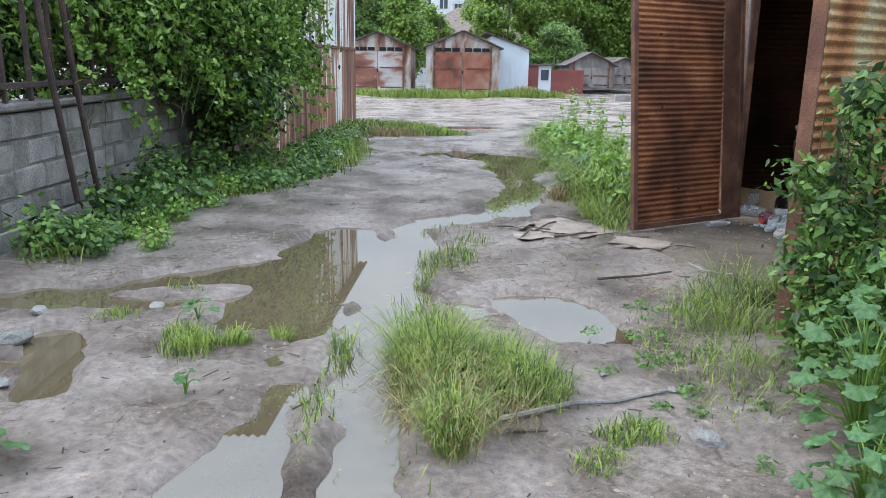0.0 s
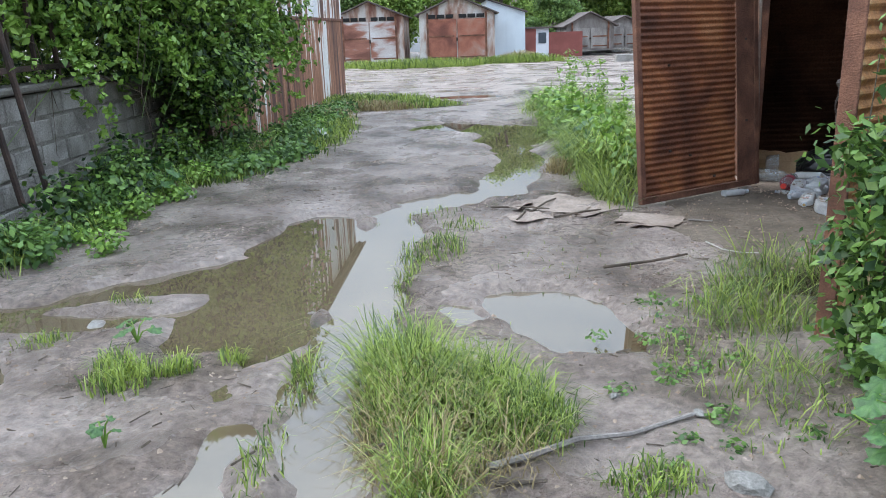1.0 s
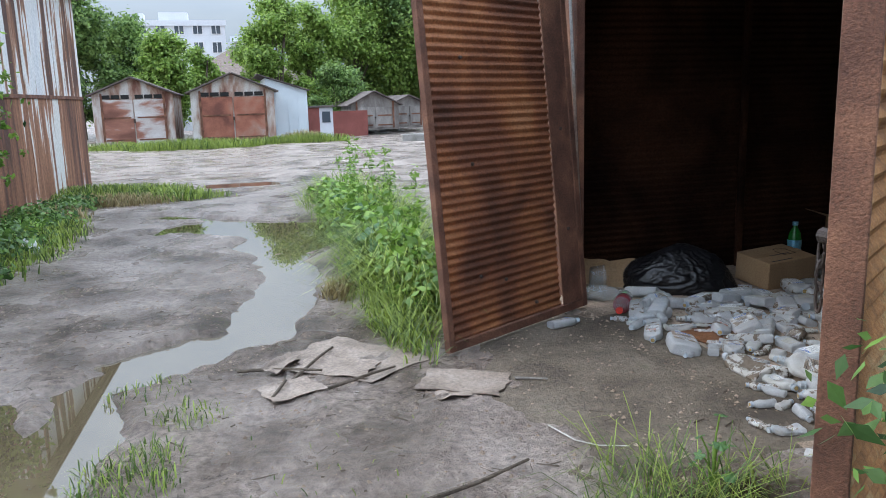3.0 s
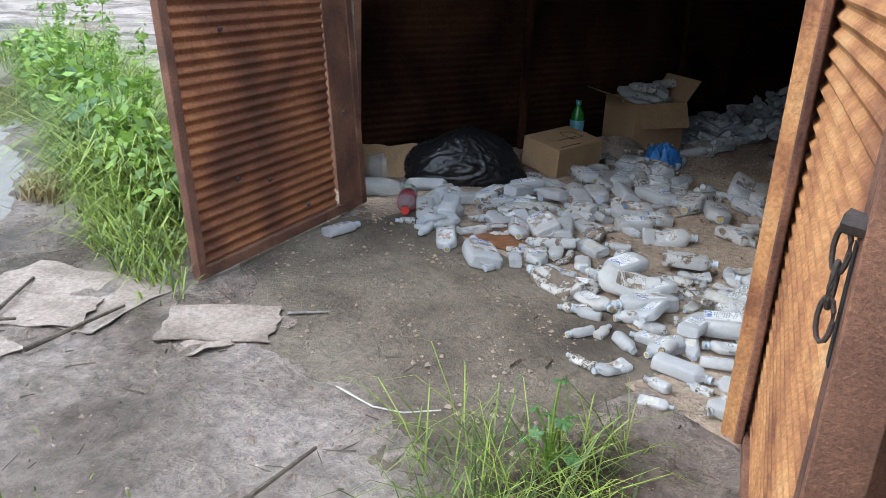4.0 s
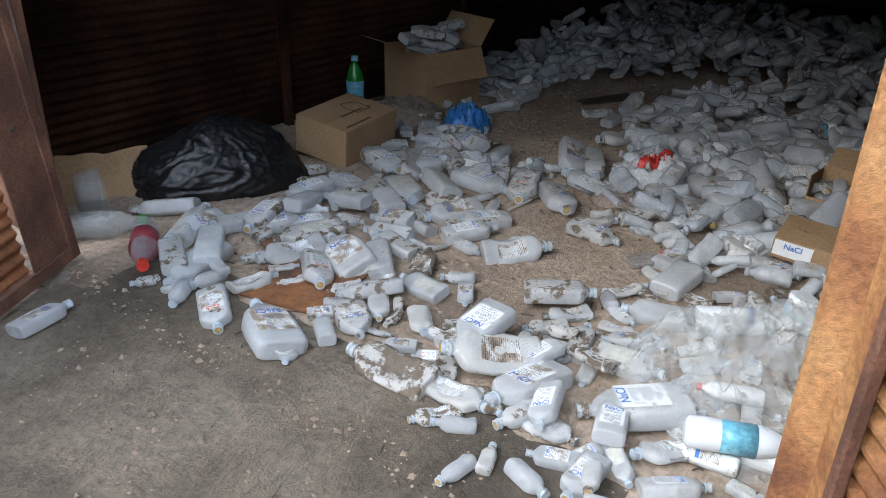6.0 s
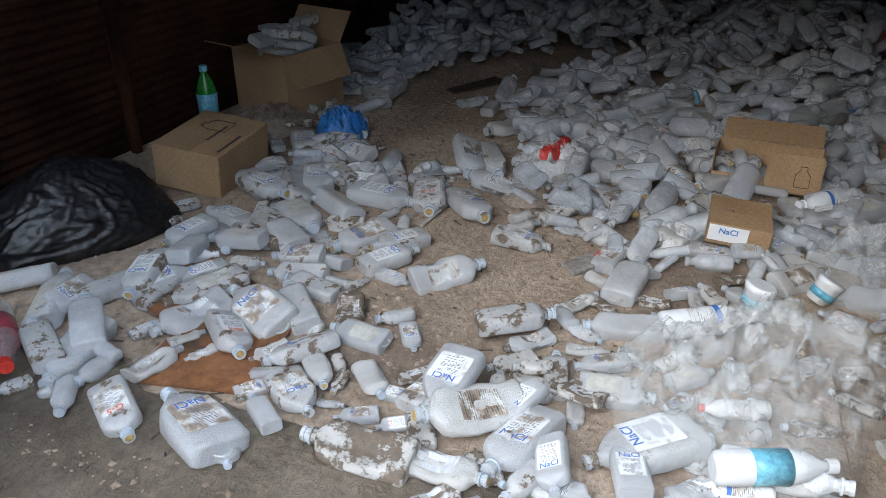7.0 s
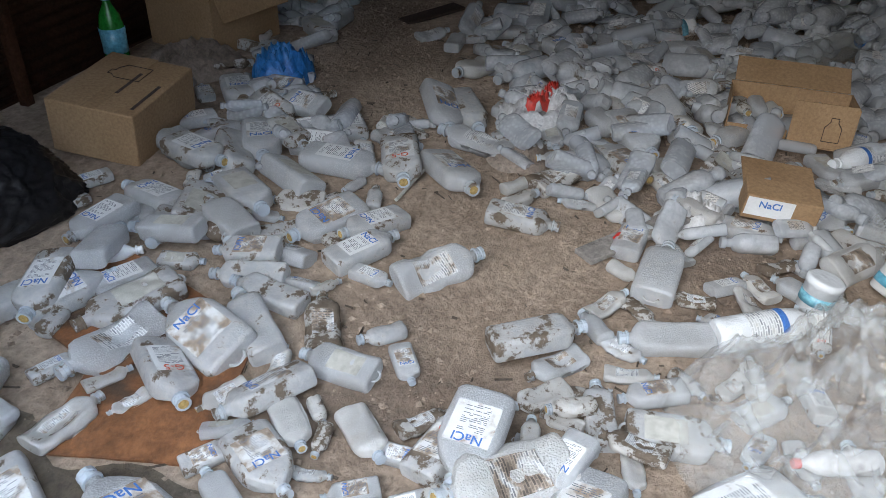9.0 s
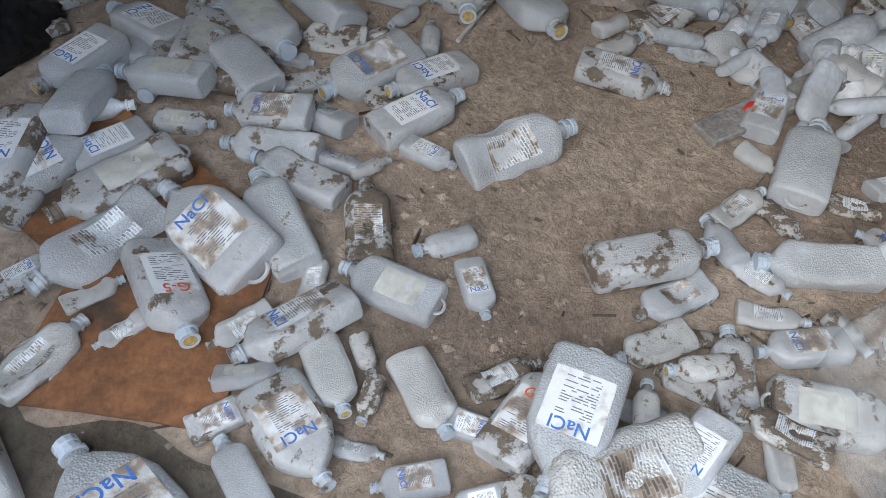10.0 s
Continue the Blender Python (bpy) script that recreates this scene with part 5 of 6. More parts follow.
def bottle(kind, variant):
    """One bottle of length 1 lying along x, cap towards +x, resting on z = 0."""
    st, mat, crush, lab, text, power = {
        "labelled": (FLASK, MILKY, 0.0, True, "NaCl", 4.4),
        "jug": (JUG, MILKY, 0.0, True, "NaCl", 4.4),
        "plain": (SLIM if variant < 3 else FLASK, MILKY, 0.0 if variant % 2 == 0 else 0.35, variant != 1, "", 4.6),
        "crushed": (FLASK, MILKY_MUD if variant % 2 else MILKY, 1.0, True, "", 3.0),
        "muddy": (FLASK, MILKY_MUD, 0.7, variant % 2 == 0, "", 3.0),
        "small": (VIAL, MILKY_MUD if variant % 3 == 2 else MILKY, 0.0 if variant < 2 else 0.6, False, "", 3.0),
        "white": (WHITE, WHITE_PLASTIC, 0.0, True, "", 2.0)}[kind]
    words = {"labelled": "milky plastic infusion bottle with a printed paper label on the floor", "jug": "large milky plastic infusion bottle with a torn printed label",
             "plain": "milky plastic infusion bottle lying among rubbish", "crushed": "crushed milky plastic infusion bottle lying on the floor",
             "muddy": "mud-stained crushed plastic infusion bottle", "small": "small milky plastic vial bottle lying on the floor", "white": "opaque white plastic bottle with a printed label"}[kind]
    h = st[3][2]
    if kind == "small":
        ob = thing("plastic_vial", pose(0, 0, 0), words, "vial", "discarded plastic vials")
    else:
        ob = thing("plastic_bottle", pose(0, 0, 0), words, "bottle", "discarded plastic bottles")
    body = part("body", loft(st, 22, power, crush, variant + 3), mat, ob, smooth=True)
    body.location.z = h
    cap_mat = CAP_PLASTIC if kind != "white" else WHITE_PLASTIC
    nx, r = st[-1][0], st[-1][1]
    cap = part("cap", loft([(nx, r * 1.05, r * 1.05), (nx + 0.002, r * 1.32, r * 1.32), (nx + 0.022, r * 1.32, r * 1.32), (nx + 0.026, r * 1.02, r * 1.02), (nx + 0.06, r * 1.02, r * 1.02), (nx + 0.066, r * 1.18, r * 1.18), (nx + 0.1, r * 1.18, r * 1.18)], 12, 2.0), cap_mat, ob)
    cap.location.z = h
    if kind in ("small", "labelled", "muddy") and variant % 2 == 0:
        sp = part("stopper", loft([(nx + 0.1, r * 0.8, r * 0.8), (nx + 0.106, r * 0.7, r * 0.7)], 10, 2.0), STOPPER, cap, "amber rubber stopper")
    if kind == "jug" or (kind in ("plain", "crushed") and variant > 2):
        w = st[0][1]
        part("hanging_tab", tube([(-0.49 - 0.07 * math.sin(q), 0.4 * w * math.cos(q), 0.0) for q in [math.pi * k / 8 for k in range(9)]], 0.014, 5), mat, ob).location.z = h
    if lab:
        if text:
            lp = part("label", label_patch(st, -0.30, 0.14, 0.72, 0.006, crush, variant + 3, power), PAPER, ob, "white printed paper label", True)
            lp.location.z = h
            bars = part("fine_print", print_bars(-0.27, 0.02, 0.115, h + 0.0085, variant), INK_GREY, lp)
            if crush > 0:
                bars.location.z = -0.08 * crush
            t = lettering("NaCl" if variant != 2 else "G-5", 0.125, INK_BLUE if variant != 2 else INK_RED)
            t.parent = lp
            t.matrix_local = pose(0.085, 0, h + 0.0085 - 0.09 * crush, 0, 0, 90 if variant % 2 else -90)
        elif kind in ("crushed", "muddy"):
            lp = part("label", label_patch(st, -0.28, 0.12, 0.6, 0.008, crush, variant + 3, power), PAPER_PRINT, ob, "dirty torn paper label", True)
            lp.location.z = h
        elif kind == "plain":
            lp = part("label", label_patch(st, -0.34, 0.08, 0.6, -0.004 + 0.010, crush, variant + 3, power), PAPER_BACK, ob, "pale label seen from its back", True)
            lp.location.z = h
        else:
            lp = part("label", label_patch(st, -0.25, 0.02, 0.85, 0.004, 0, variant, 2.0), PAPER_PRINT, ob, "printed label", True)
            lp.location.z = h
            part("band", label_patch(st, 0.03, 0.09, 0.85, 0.006, 0, variant, 2.0), INK_BLUE, lp)
    return ob


LAID = []
place_rng = random.Random(77)


def lay_one(kind, x, y, ang, length, z=None, tilt=None, roll=None):
    v = place_rng.randrange(5 if kind != "white" else 1)
    key = (kind, v)
    if z is None:
        over = [zz for (px, py, pr, zz) in LAID if math.hypot(px - x, py - y) < 0.55 * (pr + length * 0.5) * 0.8]
        z = 0.012 + (min(0.10, max(over) + 0.03) if over else 0.0)
    LAID.append((x, y, length * 0.5, z - 0.012))
    roll = place_rng.choice((0, 0, 0, 12, -12, 25, -25, 180 if kind in ("plain", "muddy") else 8)) if roll is None else roll
    tilt = place_rng.uniform(-5, 5) + (6 if z > 0.03 else 0) * place_rng.choice((-1, 1)) if tilt is None else tilt
    lift = 0.13 * length
    m = Matrix.Translation((x, y, z)) @ Matrix.Rotation(radians(ang), 4, "Z") @ Matrix.Rotation(radians(tilt), 4, "Y")
    m = m @ Matrix.Translation((0, 0, lift)) @ Matrix.Rotation(radians(roll), 4, "X") @ Matrix.Translation((0, 0, -lift)) @ Matrix.Scale(length, 4)
    if key not in TEMPLATES:
        TEMPLATES[key] = bottle(kind, v)
        TEMPLATES[key].matrix_basis = m
        return
    ob = TEMPLATES[key]
    keep = ob.matrix_basis.copy()
    ob.matrix_basis = Matrix.Identity(4)
    copy_thing(ob, m)
    ob.matrix_basis = keep


def lay(kind, rows):
    for x, y, ang, length in rows:
        lay_one(kind, x, y, ang, length)


lay("crushed", [
    (4.67, 5.86, -41, 0.258), (4.12, 6.47, 163, 0.262), (3.9, 6.41, -10, 0.175), (3.99, 6.33, 154, 0.093), (3.95, 5.88, -85, 0.085),
    (4.41, 5.5, 141, 0.159), (4.17, 5.49, -90, 0.085), (5.03, 6.88, -119, 0.29), (5.45, 6.0, 81, 0.286), (5.17, 5.59, 102, 0.121),
    (3.7, 6.01, -140, 0.134), (3.89, 5.25, -93, 0.169), (4.0, 4.98, 145, 0.191), (3.48, 5.18, 99, 0.115), (3.53, 5.09, 179, 0.152),
    (3.7, 4.86, 114, 0.085),
])
lay("plain", [
    (4.45, 5.55, -56, 0.233), (4.58, 5.27, 108, 0.226), (4.73, 6.63, 22, 0.29), (4.83, 6.54, -127, 0.276), (4.69, 6.37, 130, 0.15),
    (4.54, 6.82, 158, 0.196), (4.26, 6.53, 150, 0.267), (4.3, 6.21, 47, 0.25), (4.42, 6.24, 84, 0.214), (4.47, 6.32, 99, 0.208),
    (4.24, 5.96, 84, 0.19), (4.0, 6.09, -62, 0.116), (3.84, 6.01, 55, 0.155), (4.86, 5.31, -5, 0.245), (4.29, 5.38, 16, 0.177),
    (4.27, 5.22, -81, 0.208), (4.06, 5.47, 132, 0.197), (5.66, 6.09, -147, 0.29), (5.04, 6.7, -142, 0.29), (4.99, 6.49, 61, 0.29),
    (6.17, 6.04, 164, 0.29), (6.23, 5.76, -154, 0.29),
])
lay("plain", [
    (6.12, 5.56, 147, 0.207), (6.52, 5.27, -155, 0.29), (5.5, 4.95, -5, 0.29), (5.63, 4.74, 129, 0.22), (3.83, 6.63, -163, 0.29),
    (4.02, 6.92, 32, 0.29), (3.5, 4.86, -55, 0.109), (3.72, 4.95, -69, 0.197), (3.8, 4.8, 121, 0.142), (3.67, 4.73, 174, 0.182),
])
lay("labelled", [
    (5.0, 5.72, -88, 0.216), (4.78, 6.25, 153, 0.253), (4.81, 6.12, 147, 0.217), (4.69, 6.09, -33, 0.221), (4.6, 6.3, 87, 0.188),
    (4.73, 6.8, 76, 0.247), (4.62, 7.02, 149, 0.123), (4.54, 6.36, 100, 0.187), (4.08, 6.29, -129, 0.235), (4.03, 6.55, -27, 0.118),
    (4.1, 6.07, 146, 0.219), (3.92, 6.09, -39, 0.109), (3.93, 5.79, 122, 0.113), (4.1, 5.66, -15, 0.196), (3.94, 5.69, 127, 0.091),
    (4.3, 5.82, -145, 0.123), (4.39, 5.28, 116, 0.151), (5.6, 6.17, -150, 0.29), (5.18, 5.99, -137, 0.29), (5.2, 6.18, -156, 0.29),
    (5.13, 6.35, -90, 0.283), (5.23, 6.47, -82, 0.234),
])
lay("labelled", [
    (5.38, 6.58, 131, 0.222), (5.53, 6.98, -142, 0.29), (5.42, 6.77, -119, 0.255), (5.17, 6.68, -148, 0.29), (5.25, 7.02, 137, 0.189),
    (5.18, 6.88, 151, 0.191), (4.76, 7.06, 147, 0.139), (6.51, 5.91, 56, 0.277), (6.5, 5.71, 62, 0.259), (5.98, 5.91, -131, 0.229),
    (5.45, 5.47, -139, 0.242), (6.37, 5.49, -81, 0.175), (6.39, 5.1, 145, 0.29), (5.58, 5.08, -115, 0.157), (5.43, 4.76, -56, 0.176),
    (3.98, 5.38, 167, 0.263), (3.87, 5.12, -21, 0.113), (4.05, 7.14, 133, 0.265), (3.69, 6.34, -122, 0.218), (4.98, 6.8, -108, 0.259),
    (3.78, 5.09, -178, 0.167), (3.89, 4.91, -51, 0.165),
])
lay("labelled", [
    (3.33, 6.7, 9, 0.193), (3.68, 4.67, 89, 0.158),
])
lay("muddy", [
    (4.87, 6.39, 106, 0.168), (4.68, 6.51, -145, 0.29), (4.37, 6.06, 27, 0.193), (4.04, 6.42, -32, 0.107), (4.07, 6.15, 148, 0.12),
    (4.04, 5.97, -136, 0.153), (4.07, 5.82, -134, 0.164), (4.15, 5.72, -43, 0.129), (4.69, 5.42, -33, 0.138), (4.68, 5.34, -132, 0.106),
    (4.78, 5.22, 94, 0.117), (4.3, 5.51, 134, 0.142), (4.36, 5.41, -74, 0.098), (4.25, 5.45, 80, 0.096), (4.44, 5.33, -83, 0.122),
    (4.16, 5.29, -166, 0.103), (6.14, 6.2, 158, 0.29), (5.87, 5.5, -152, 0.29), (5.31, 5.67, -30, 0.251), (5.17, 5.48, -141, 0.199),
    (5.51, 5.36, 132, 0.161), (5.36, 5.32, -145, 0.183),
])
lay("muddy", [
    (5.89, 5.32, -165, 0.29), (5.1, 4.8, -40, 0.224), (3.81, 5.72, 94, 0.281), (3.84, 5.5, -93, 0.207), (4.01, 5.52, 135, 0.29),
])
lay("white", [
    (4.42, 6.72, -54, 0.184), (5.76, 4.73, 133, 0.29), (4.69, 5.04, -59, 0.29), (4.11, 4.8, -89, 0.277),
])
lay("small", [
    (4.58, 6.67, -161, 0.179), (4.51, 6.12, -39, 0.09), (4.1, 5.94, -139, 0.085), (4.03, 5.9, -173, 0.085), (4.37, 5.91, 136, 0.124),
    (4.58, 5.44, 38, 0.124), (4.84, 5.4, -120, 0.102), (4.19, 5.38, 171, 0.089), (4.45, 5.21, -125, 0.095), (5.62, 6.68, -44, 0.137),
    (5.01, 6.56, 125, 0.095), (5.74, 5.59, -144, 0.202), (5.9, 5.38, -149, 0.239), (5.01, 4.92, -123, 0.098), (3.74, 5.44, 127, 0.122),
    (3.87, 5.33, 160, 0.14), (3.68, 6.51, -141, 0.141), (3.8, 6.53, -175, 0.148), (3.61, 5.33, 176, 0.118), (3.69, 5.18, -110, 0.133),
])
lay("jug", [
    (4.25, 6.69, -30, 0.239), (4.23, 6.31, 68, 0.274), (3.93, 5.97, -125, 0.203), (4.07, 5.6, 178, 0.227), (3.73, 6.13, 67, 0.29),
    (4.08, 5.11, 131, 0.29),
])
lay("plain", [
    (5.22, 6.59, -128, 0.22), (6.51, 7.02, 0, 0.29), (6.36, 7.06, 47, 0.29), (6.52, 4.89, -154, 0.29), (5.74, 4.59, -45, 0.29),
    (6.29, 4.57, 91, 0.18), (7.62, 4.54, 57, 0.28), (5.57, 4.54, 89, 0.11), (5.17, 5.3, -122, 0.11),
])
lay("labelled", [
    (6.55, 6.32, -65, 0.14), (5.47, 6.68, 73, 0.22), (6.82, 5.64, -144, 0.29), (7.3, 5.39, -39, 0.26), (6.56, 5.08, -47, 0.27),
    (6.23, 5.52, 161, 0.21), (5.69, 5.48, -146, 0.29), (5.43, 4.87, -136, 0.15), (6.66, 4.65, 90, 0.2),
])
lay("small", [
    (5.19, 5.25, 67, 0.15), (5.43, 5.71, 116, 0.14), (5.7, 5.23, -120, 0.14), (5.79, 5.16, 147, 0.21), (3.59, 4.94, 93, 0.1),
])
lay("muddy", [
    (5.02, 5.0, -49, 0.13),
])
lay("white", [
    (4.03, 4.9, 97, 0.17),
])

lay("plain", [(3.80, 6.72, 60, 0.24), (3.93, 6.68, 48, 0.26), (4.10, 6.82, 165, 0.25), (4.42, 6.72, 20, 0.24), (4.55, 6.62, 95, 0.22), (4.66, 6.5, 60, 0.22)])
lay("labelled", [(4.02, 6.86, 185, 0.2), (4.22, 6.74, 200, 0.24), (4.33, 6.62, 150, 0.2), (4.52, 6.82, 170, 0.22)])
lay("small", [(3.72, 6.6, 30, 0.11), (3.86, 6.55, 80, 0.11), (3.66, 6.68, 160, 0.1), (4.16, 6.66, 10, 0.12)])
lay("labelled", [(3.92, 5.28, 200, 0.17), (3.98, 5.12, 20, 0.18), (3.80, 5.18, 110, 0.13), (4.10, 5.42, 160, 0.16), (4.18, 5.62, 45, 0.14)])
lay("muddy", [(3.74, 5.5, 150, 0.14), (3.95, 5.62, 30, 0.15), (4.20, 5.30, 80, 0.14), (3.88, 5.42, 240, 0.13), (4.12, 5.08, 130, 0.15)])
lay("small", [(3.70, 5.30, 20, 0.1), (3.98, 5.36, 300, 0.11), (4.16, 5.50, 10, 0.1), (3.86, 5.60, 75, 0.1), (3.76, 5.06, 200, 0.11), (4.26, 5.44, 120, 0.11)])

BARE = [(4.33, 5.70, 4.92, 5.60, 0.12), (4.45, 5.8, 5.1, 5.95, 0.13), (4.97, 6.02, 5.13, 6.2, 0.05), (5.1, 5.92, 5.87, 6.2, 0.09),
        (5.63, 6.5, 6.19, 6.75, 0.13), (5.87, 6.2, 6.3, 6.6, 0.18), (6.19, 6.75, 6.8, 6.8, 0.18), (6.8, 6.72, 7.4, 6.4, 0.27), (7.4, 6.4, 7.75, 6.0, 0.2)]


def free_spot(x, y):
    return min(capsule(x, y, c) for c in BARE) > 0.05


def fill_near():
    """Smaller bottles that fill the gaps between the ones lying on top."""
    rng = random.Random(91)
    made = tries = 0
    while made < 200 and tries < 30000:
        tries += 1
        x, y = rng.uniform(3.8, 5.0) if made % 3 == 0 else rng.uniform(4.9, 6.9), rng.uniform(4.1, 7.3)
        if not free_spot(x, y) or (x < 4.35 and y > 6.5) or (x < 4.95 and y > 6.85) or (4.7 < x < 5.5 and y > 6.95) or (x < 4.2 and y > 6.1):
            continue
        if min((math.hypot(px - x, py - y) - 0.35 * pr for px, py, pr, _ in LAID), default=9) < (0.05 if x < 5 else 0.062):
            continue
        kind = rng.choice(("small", "labelled", "labelled", "labelled", "plain", "plain", "muddy", "crushed"))
        lay_one(kind, x, y, rng.uniform(0, 360), rng.uniform(0.10, 0.14) if kind == "small" or x < 5 else rng.uniform(0.15, 0.22))
        made += 1


def fill_far():
    """The heap of bottles deep inside, too many to count."""
    rng = random.Random(17)
    verts, faces = [], []
    base = []
    for st, crush, seed in ((FLASK, 0.0, 1), (SLIM, 0.0, 2), (FLASK, 0.8, 3), (VIAL, 0.0, 4)):
        s2 = st + [(st[-1][0] + 0.002, st[-1][1] * 1.3, st[-1][1] * 1.3), (st[-1][0] + 0.09, st[-1][1] * 1.2, st[-1][1] * 1.2)]
        bm = loft(s2, 10, 3.0, crush, seed)
        bm.verts.index_update()
        base.append(([v.co.copy() for v in bm.verts], [[v.index for v in f.verts] for f in bm.faces]))
        bm.free()
    lab_v, lab_f = [], []
    n = 0
    while n < 1250:
        x, y = (rng.uniform(6.1, 9.8), rng.uniform(4.0, 7.65)) if n % 9 else (rng.uniform(5.0, 6.2), rng.uniform(4.0, 7.2))
        deep = min(1.0, max(0.0, (x - 6.6) / 1.6))
        if not free_spot(x, y) or (x < 6.4 and y > 7.0) or (6.1 < x < 6.8 and rng.random() < 0.45) or (x < 4.35 and y > 6.5) or (x < 4.9 and y > 6.75):
            continue
        L = rng.uniform(0.13, 0.25) if x > 5.3 else rng.uniform(0.10, 0.18)
        z = 0.012 + rng.random() * (0.05 + 0.20 * deep)
        vs, fs = base[rng.randrange(4)]
        m = Matrix.Translation((x, y, z + 0.13 * L)) @ Euler((rng.uniform(-0.9, 0.9), rng.uniform(-0.45, 0.45) * (1 + 0.6 * deep), rng.uniform(0, 6.28))).to_matrix().to_4x4() @ Matrix.Scale(L, 4)
        k = len(verts)
        verts += [m @ v for v in vs]
        faces += [[i + k for i in f] for f in fs]
        if rng.random() < 0.42:
            k = len(lab_v)
            lab_v += [m @ Vector(p) for p in ((-0.28, -0.12, 0.135), (0.1, -0.12, 0.135), (0.1, 0.12, 0.135), (-0.28, 0.12, 0.135))]
            lab_f.append((k, k + 1, k + 2, k + 3))
        n += 1
    ob = new("bottle_heap", mesh_from("bottle_heap", verts, faces, MILKY_FAR, True))
    tagged(ob, "heap of countless discarded milky plastic bottles in the dark", "bottles", kind="stuff")
    o2 = new("label", mesh_from("label", lab_v, lab_f, PAPER_FAR))
    o2.parent = ob


fill_near()
fill_far()

# ---- cartons, bags and other rubbish ----
CARD = material("brown_cardboard", [(0.3, (0.27, 0.165, 0.085)), (0.7, (0.38, 0.25, 0.14))], scale=2.5, rough=0.85, bump=0.15, fine=90, fine_amount=0.2)
CARD_WET = material("wet_flattened_cardboard", [(0.3, (0.15, 0.115, 0.09)), (0.5, (0.27, 0.215, 0.175)), (0.75, (0.37, 0.31, 0.265))], scale=4, rough=0.8, bump=0.5, fine=60)
BLACK_BAG = material("black_bin_bag", [(0.3, (0.006, 0.006, 0.007)), (0.6, (0.013, 0.013, 0.015)), (0.75, (0.05, 0.048, 0.045))], scale=5, rough=0.36, bump=0.12, fine=22, bump_dist=0.012)
BOARD = material("orange_brown_hardboard", [(0.34, (0.07, 0.045, 0.03)), (0.46, (0.19, 0.082, 0.036)), (0.72, (0.28, 0.12, 0.05))], scale=7, rough=0.5, bump=0.25, fine=50)
GREEN_P = material("green_plastic", [(0.3, (0.01, 0.15, 0.02)), (0.7, (0.025, 0.25, 0.04))], scale=5, rough=0.25, bump=0)
BLUE_P = material("blue_plastic", [(0.3, (0.02, 0.14, 0.42)), (0.7, (0.05, 0.24, 0.58))], scale=5, rough=0.35, bump=0.2)
CYAN_P = material("pale_blue_plastic", [(0.3, (0.10, 0.35, 0.48)), (0.7, (0.25, 0.52, 0.62))], scale=5, rough=0.25, bump=0)
RED_P = material("red_plastic", [(0.3, (0.50, 0.03, 0.02)), (0.7, (0.65, 0.07, 0.05))], scale=5, rough=0.35, bump=0.1)
DARK_RED = material("dark_red_wrapper", [(0.3, (0.16, 0.015, 0.025)), (0.7, (0.30, 0.05, 0.07))], scale=14, rough=0.35, bump=0.1)
BAG_WHITE = material("white_carrier_bag", [(0.3, (0.50, 0.50, 0.51)), (0.7, (0.66, 0.66, 0.66))], scale=7, rough=0.4, bump=0.4, bump_dist=0.01)


def film_material(name, clear, tint, rough=0.09):
    m = material(name, [(0.3, tint), (0.7, tint)], scale=4, rough=rough, bump=0.25, fine=6, fine_amount=0.1, bump_dist=0.01)
    nt = m.node_tree
    b = nt.nodes["Principled BSDF"]
    tp = nt.nodes.new("ShaderNodeBsdfTransparent")
    mx = nt.nodes.new("ShaderNodeMixShader")
    mx.inputs["Fac"].default_value = clear
    nt.links.new(b.outputs["BSDF"], mx.inputs[1])
    nt.links.new(tp.outputs["BSDF"], mx.inputs[2])
    nt.links.new(mx.outputs["Shader"], nt.nodes["Material Output"].inputs["Surface"])
    return m


FILM = film_material("clear_plastic_film", 0.75, (0.60, 0.63, 0.64), 0.12)
CLEAR = film_material("clear_bottle_plastic", 0.66, (0.36, 0.38, 0.38))


def crumple(name, label, cat, x, y, rx, ry, h, mat, seed, amp=0.25, freq=3.0, rot=0.0, n=34, flat=0.5, soft=True):
    """A crumpled heap: dome over an ellipse with sharp folds."""
    bm = bmesh.new()
    rings = []
    for i in range(n // 2 + 1):
        t = i / (n // 2)
        row = []
        for k in range(n):
            a = 2 * math.pi * k / n
            r = t ** 0.8
            px, py = math.cos(a) * r, math.sin(a) * r
            w = 1 + 0.3 * noise.noise(Vector((math.cos(a) * 1.5, math.sin(a) * 1.5, seed)))
            z = max(0.0, 1 - t ** 2.6) ** flat
            f1 = 1 - abs(noise.noise(Vector((px * freq, py * freq, seed + 4.0)))) * 2
            f2 = 1 - abs(noise.noise(Vector((px * freq * 2.7, py * freq * 2.7, seed + 8.0)))) * 2
            z = z * (1 + amp * (f1 - 0.5) + 0.5 * amp * (f2 - 0.5)) + (0.06 * amp * f2 if t < 0.98 else 0)
            row.append(bm.verts.new((px * rx * w, py * ry * w, max(0.002, z * h))))
        rings.append(row)
    for a, b in zip(rings, rings[1:]):
        for k in range(n):
            bm.faces.new((a[k], a[(k + 1) % n], b[(k + 1) % n], b[k]))
    bmesh.ops.remove_doubles(bm, verts=bm.verts, dist=0.0005)
    ob = part(name, bm, mat, None, smooth=soft)
    ob.matrix_world = pose(x, y, 0.013, 0, 0, rot)
    return tagged(ob, label, cat)


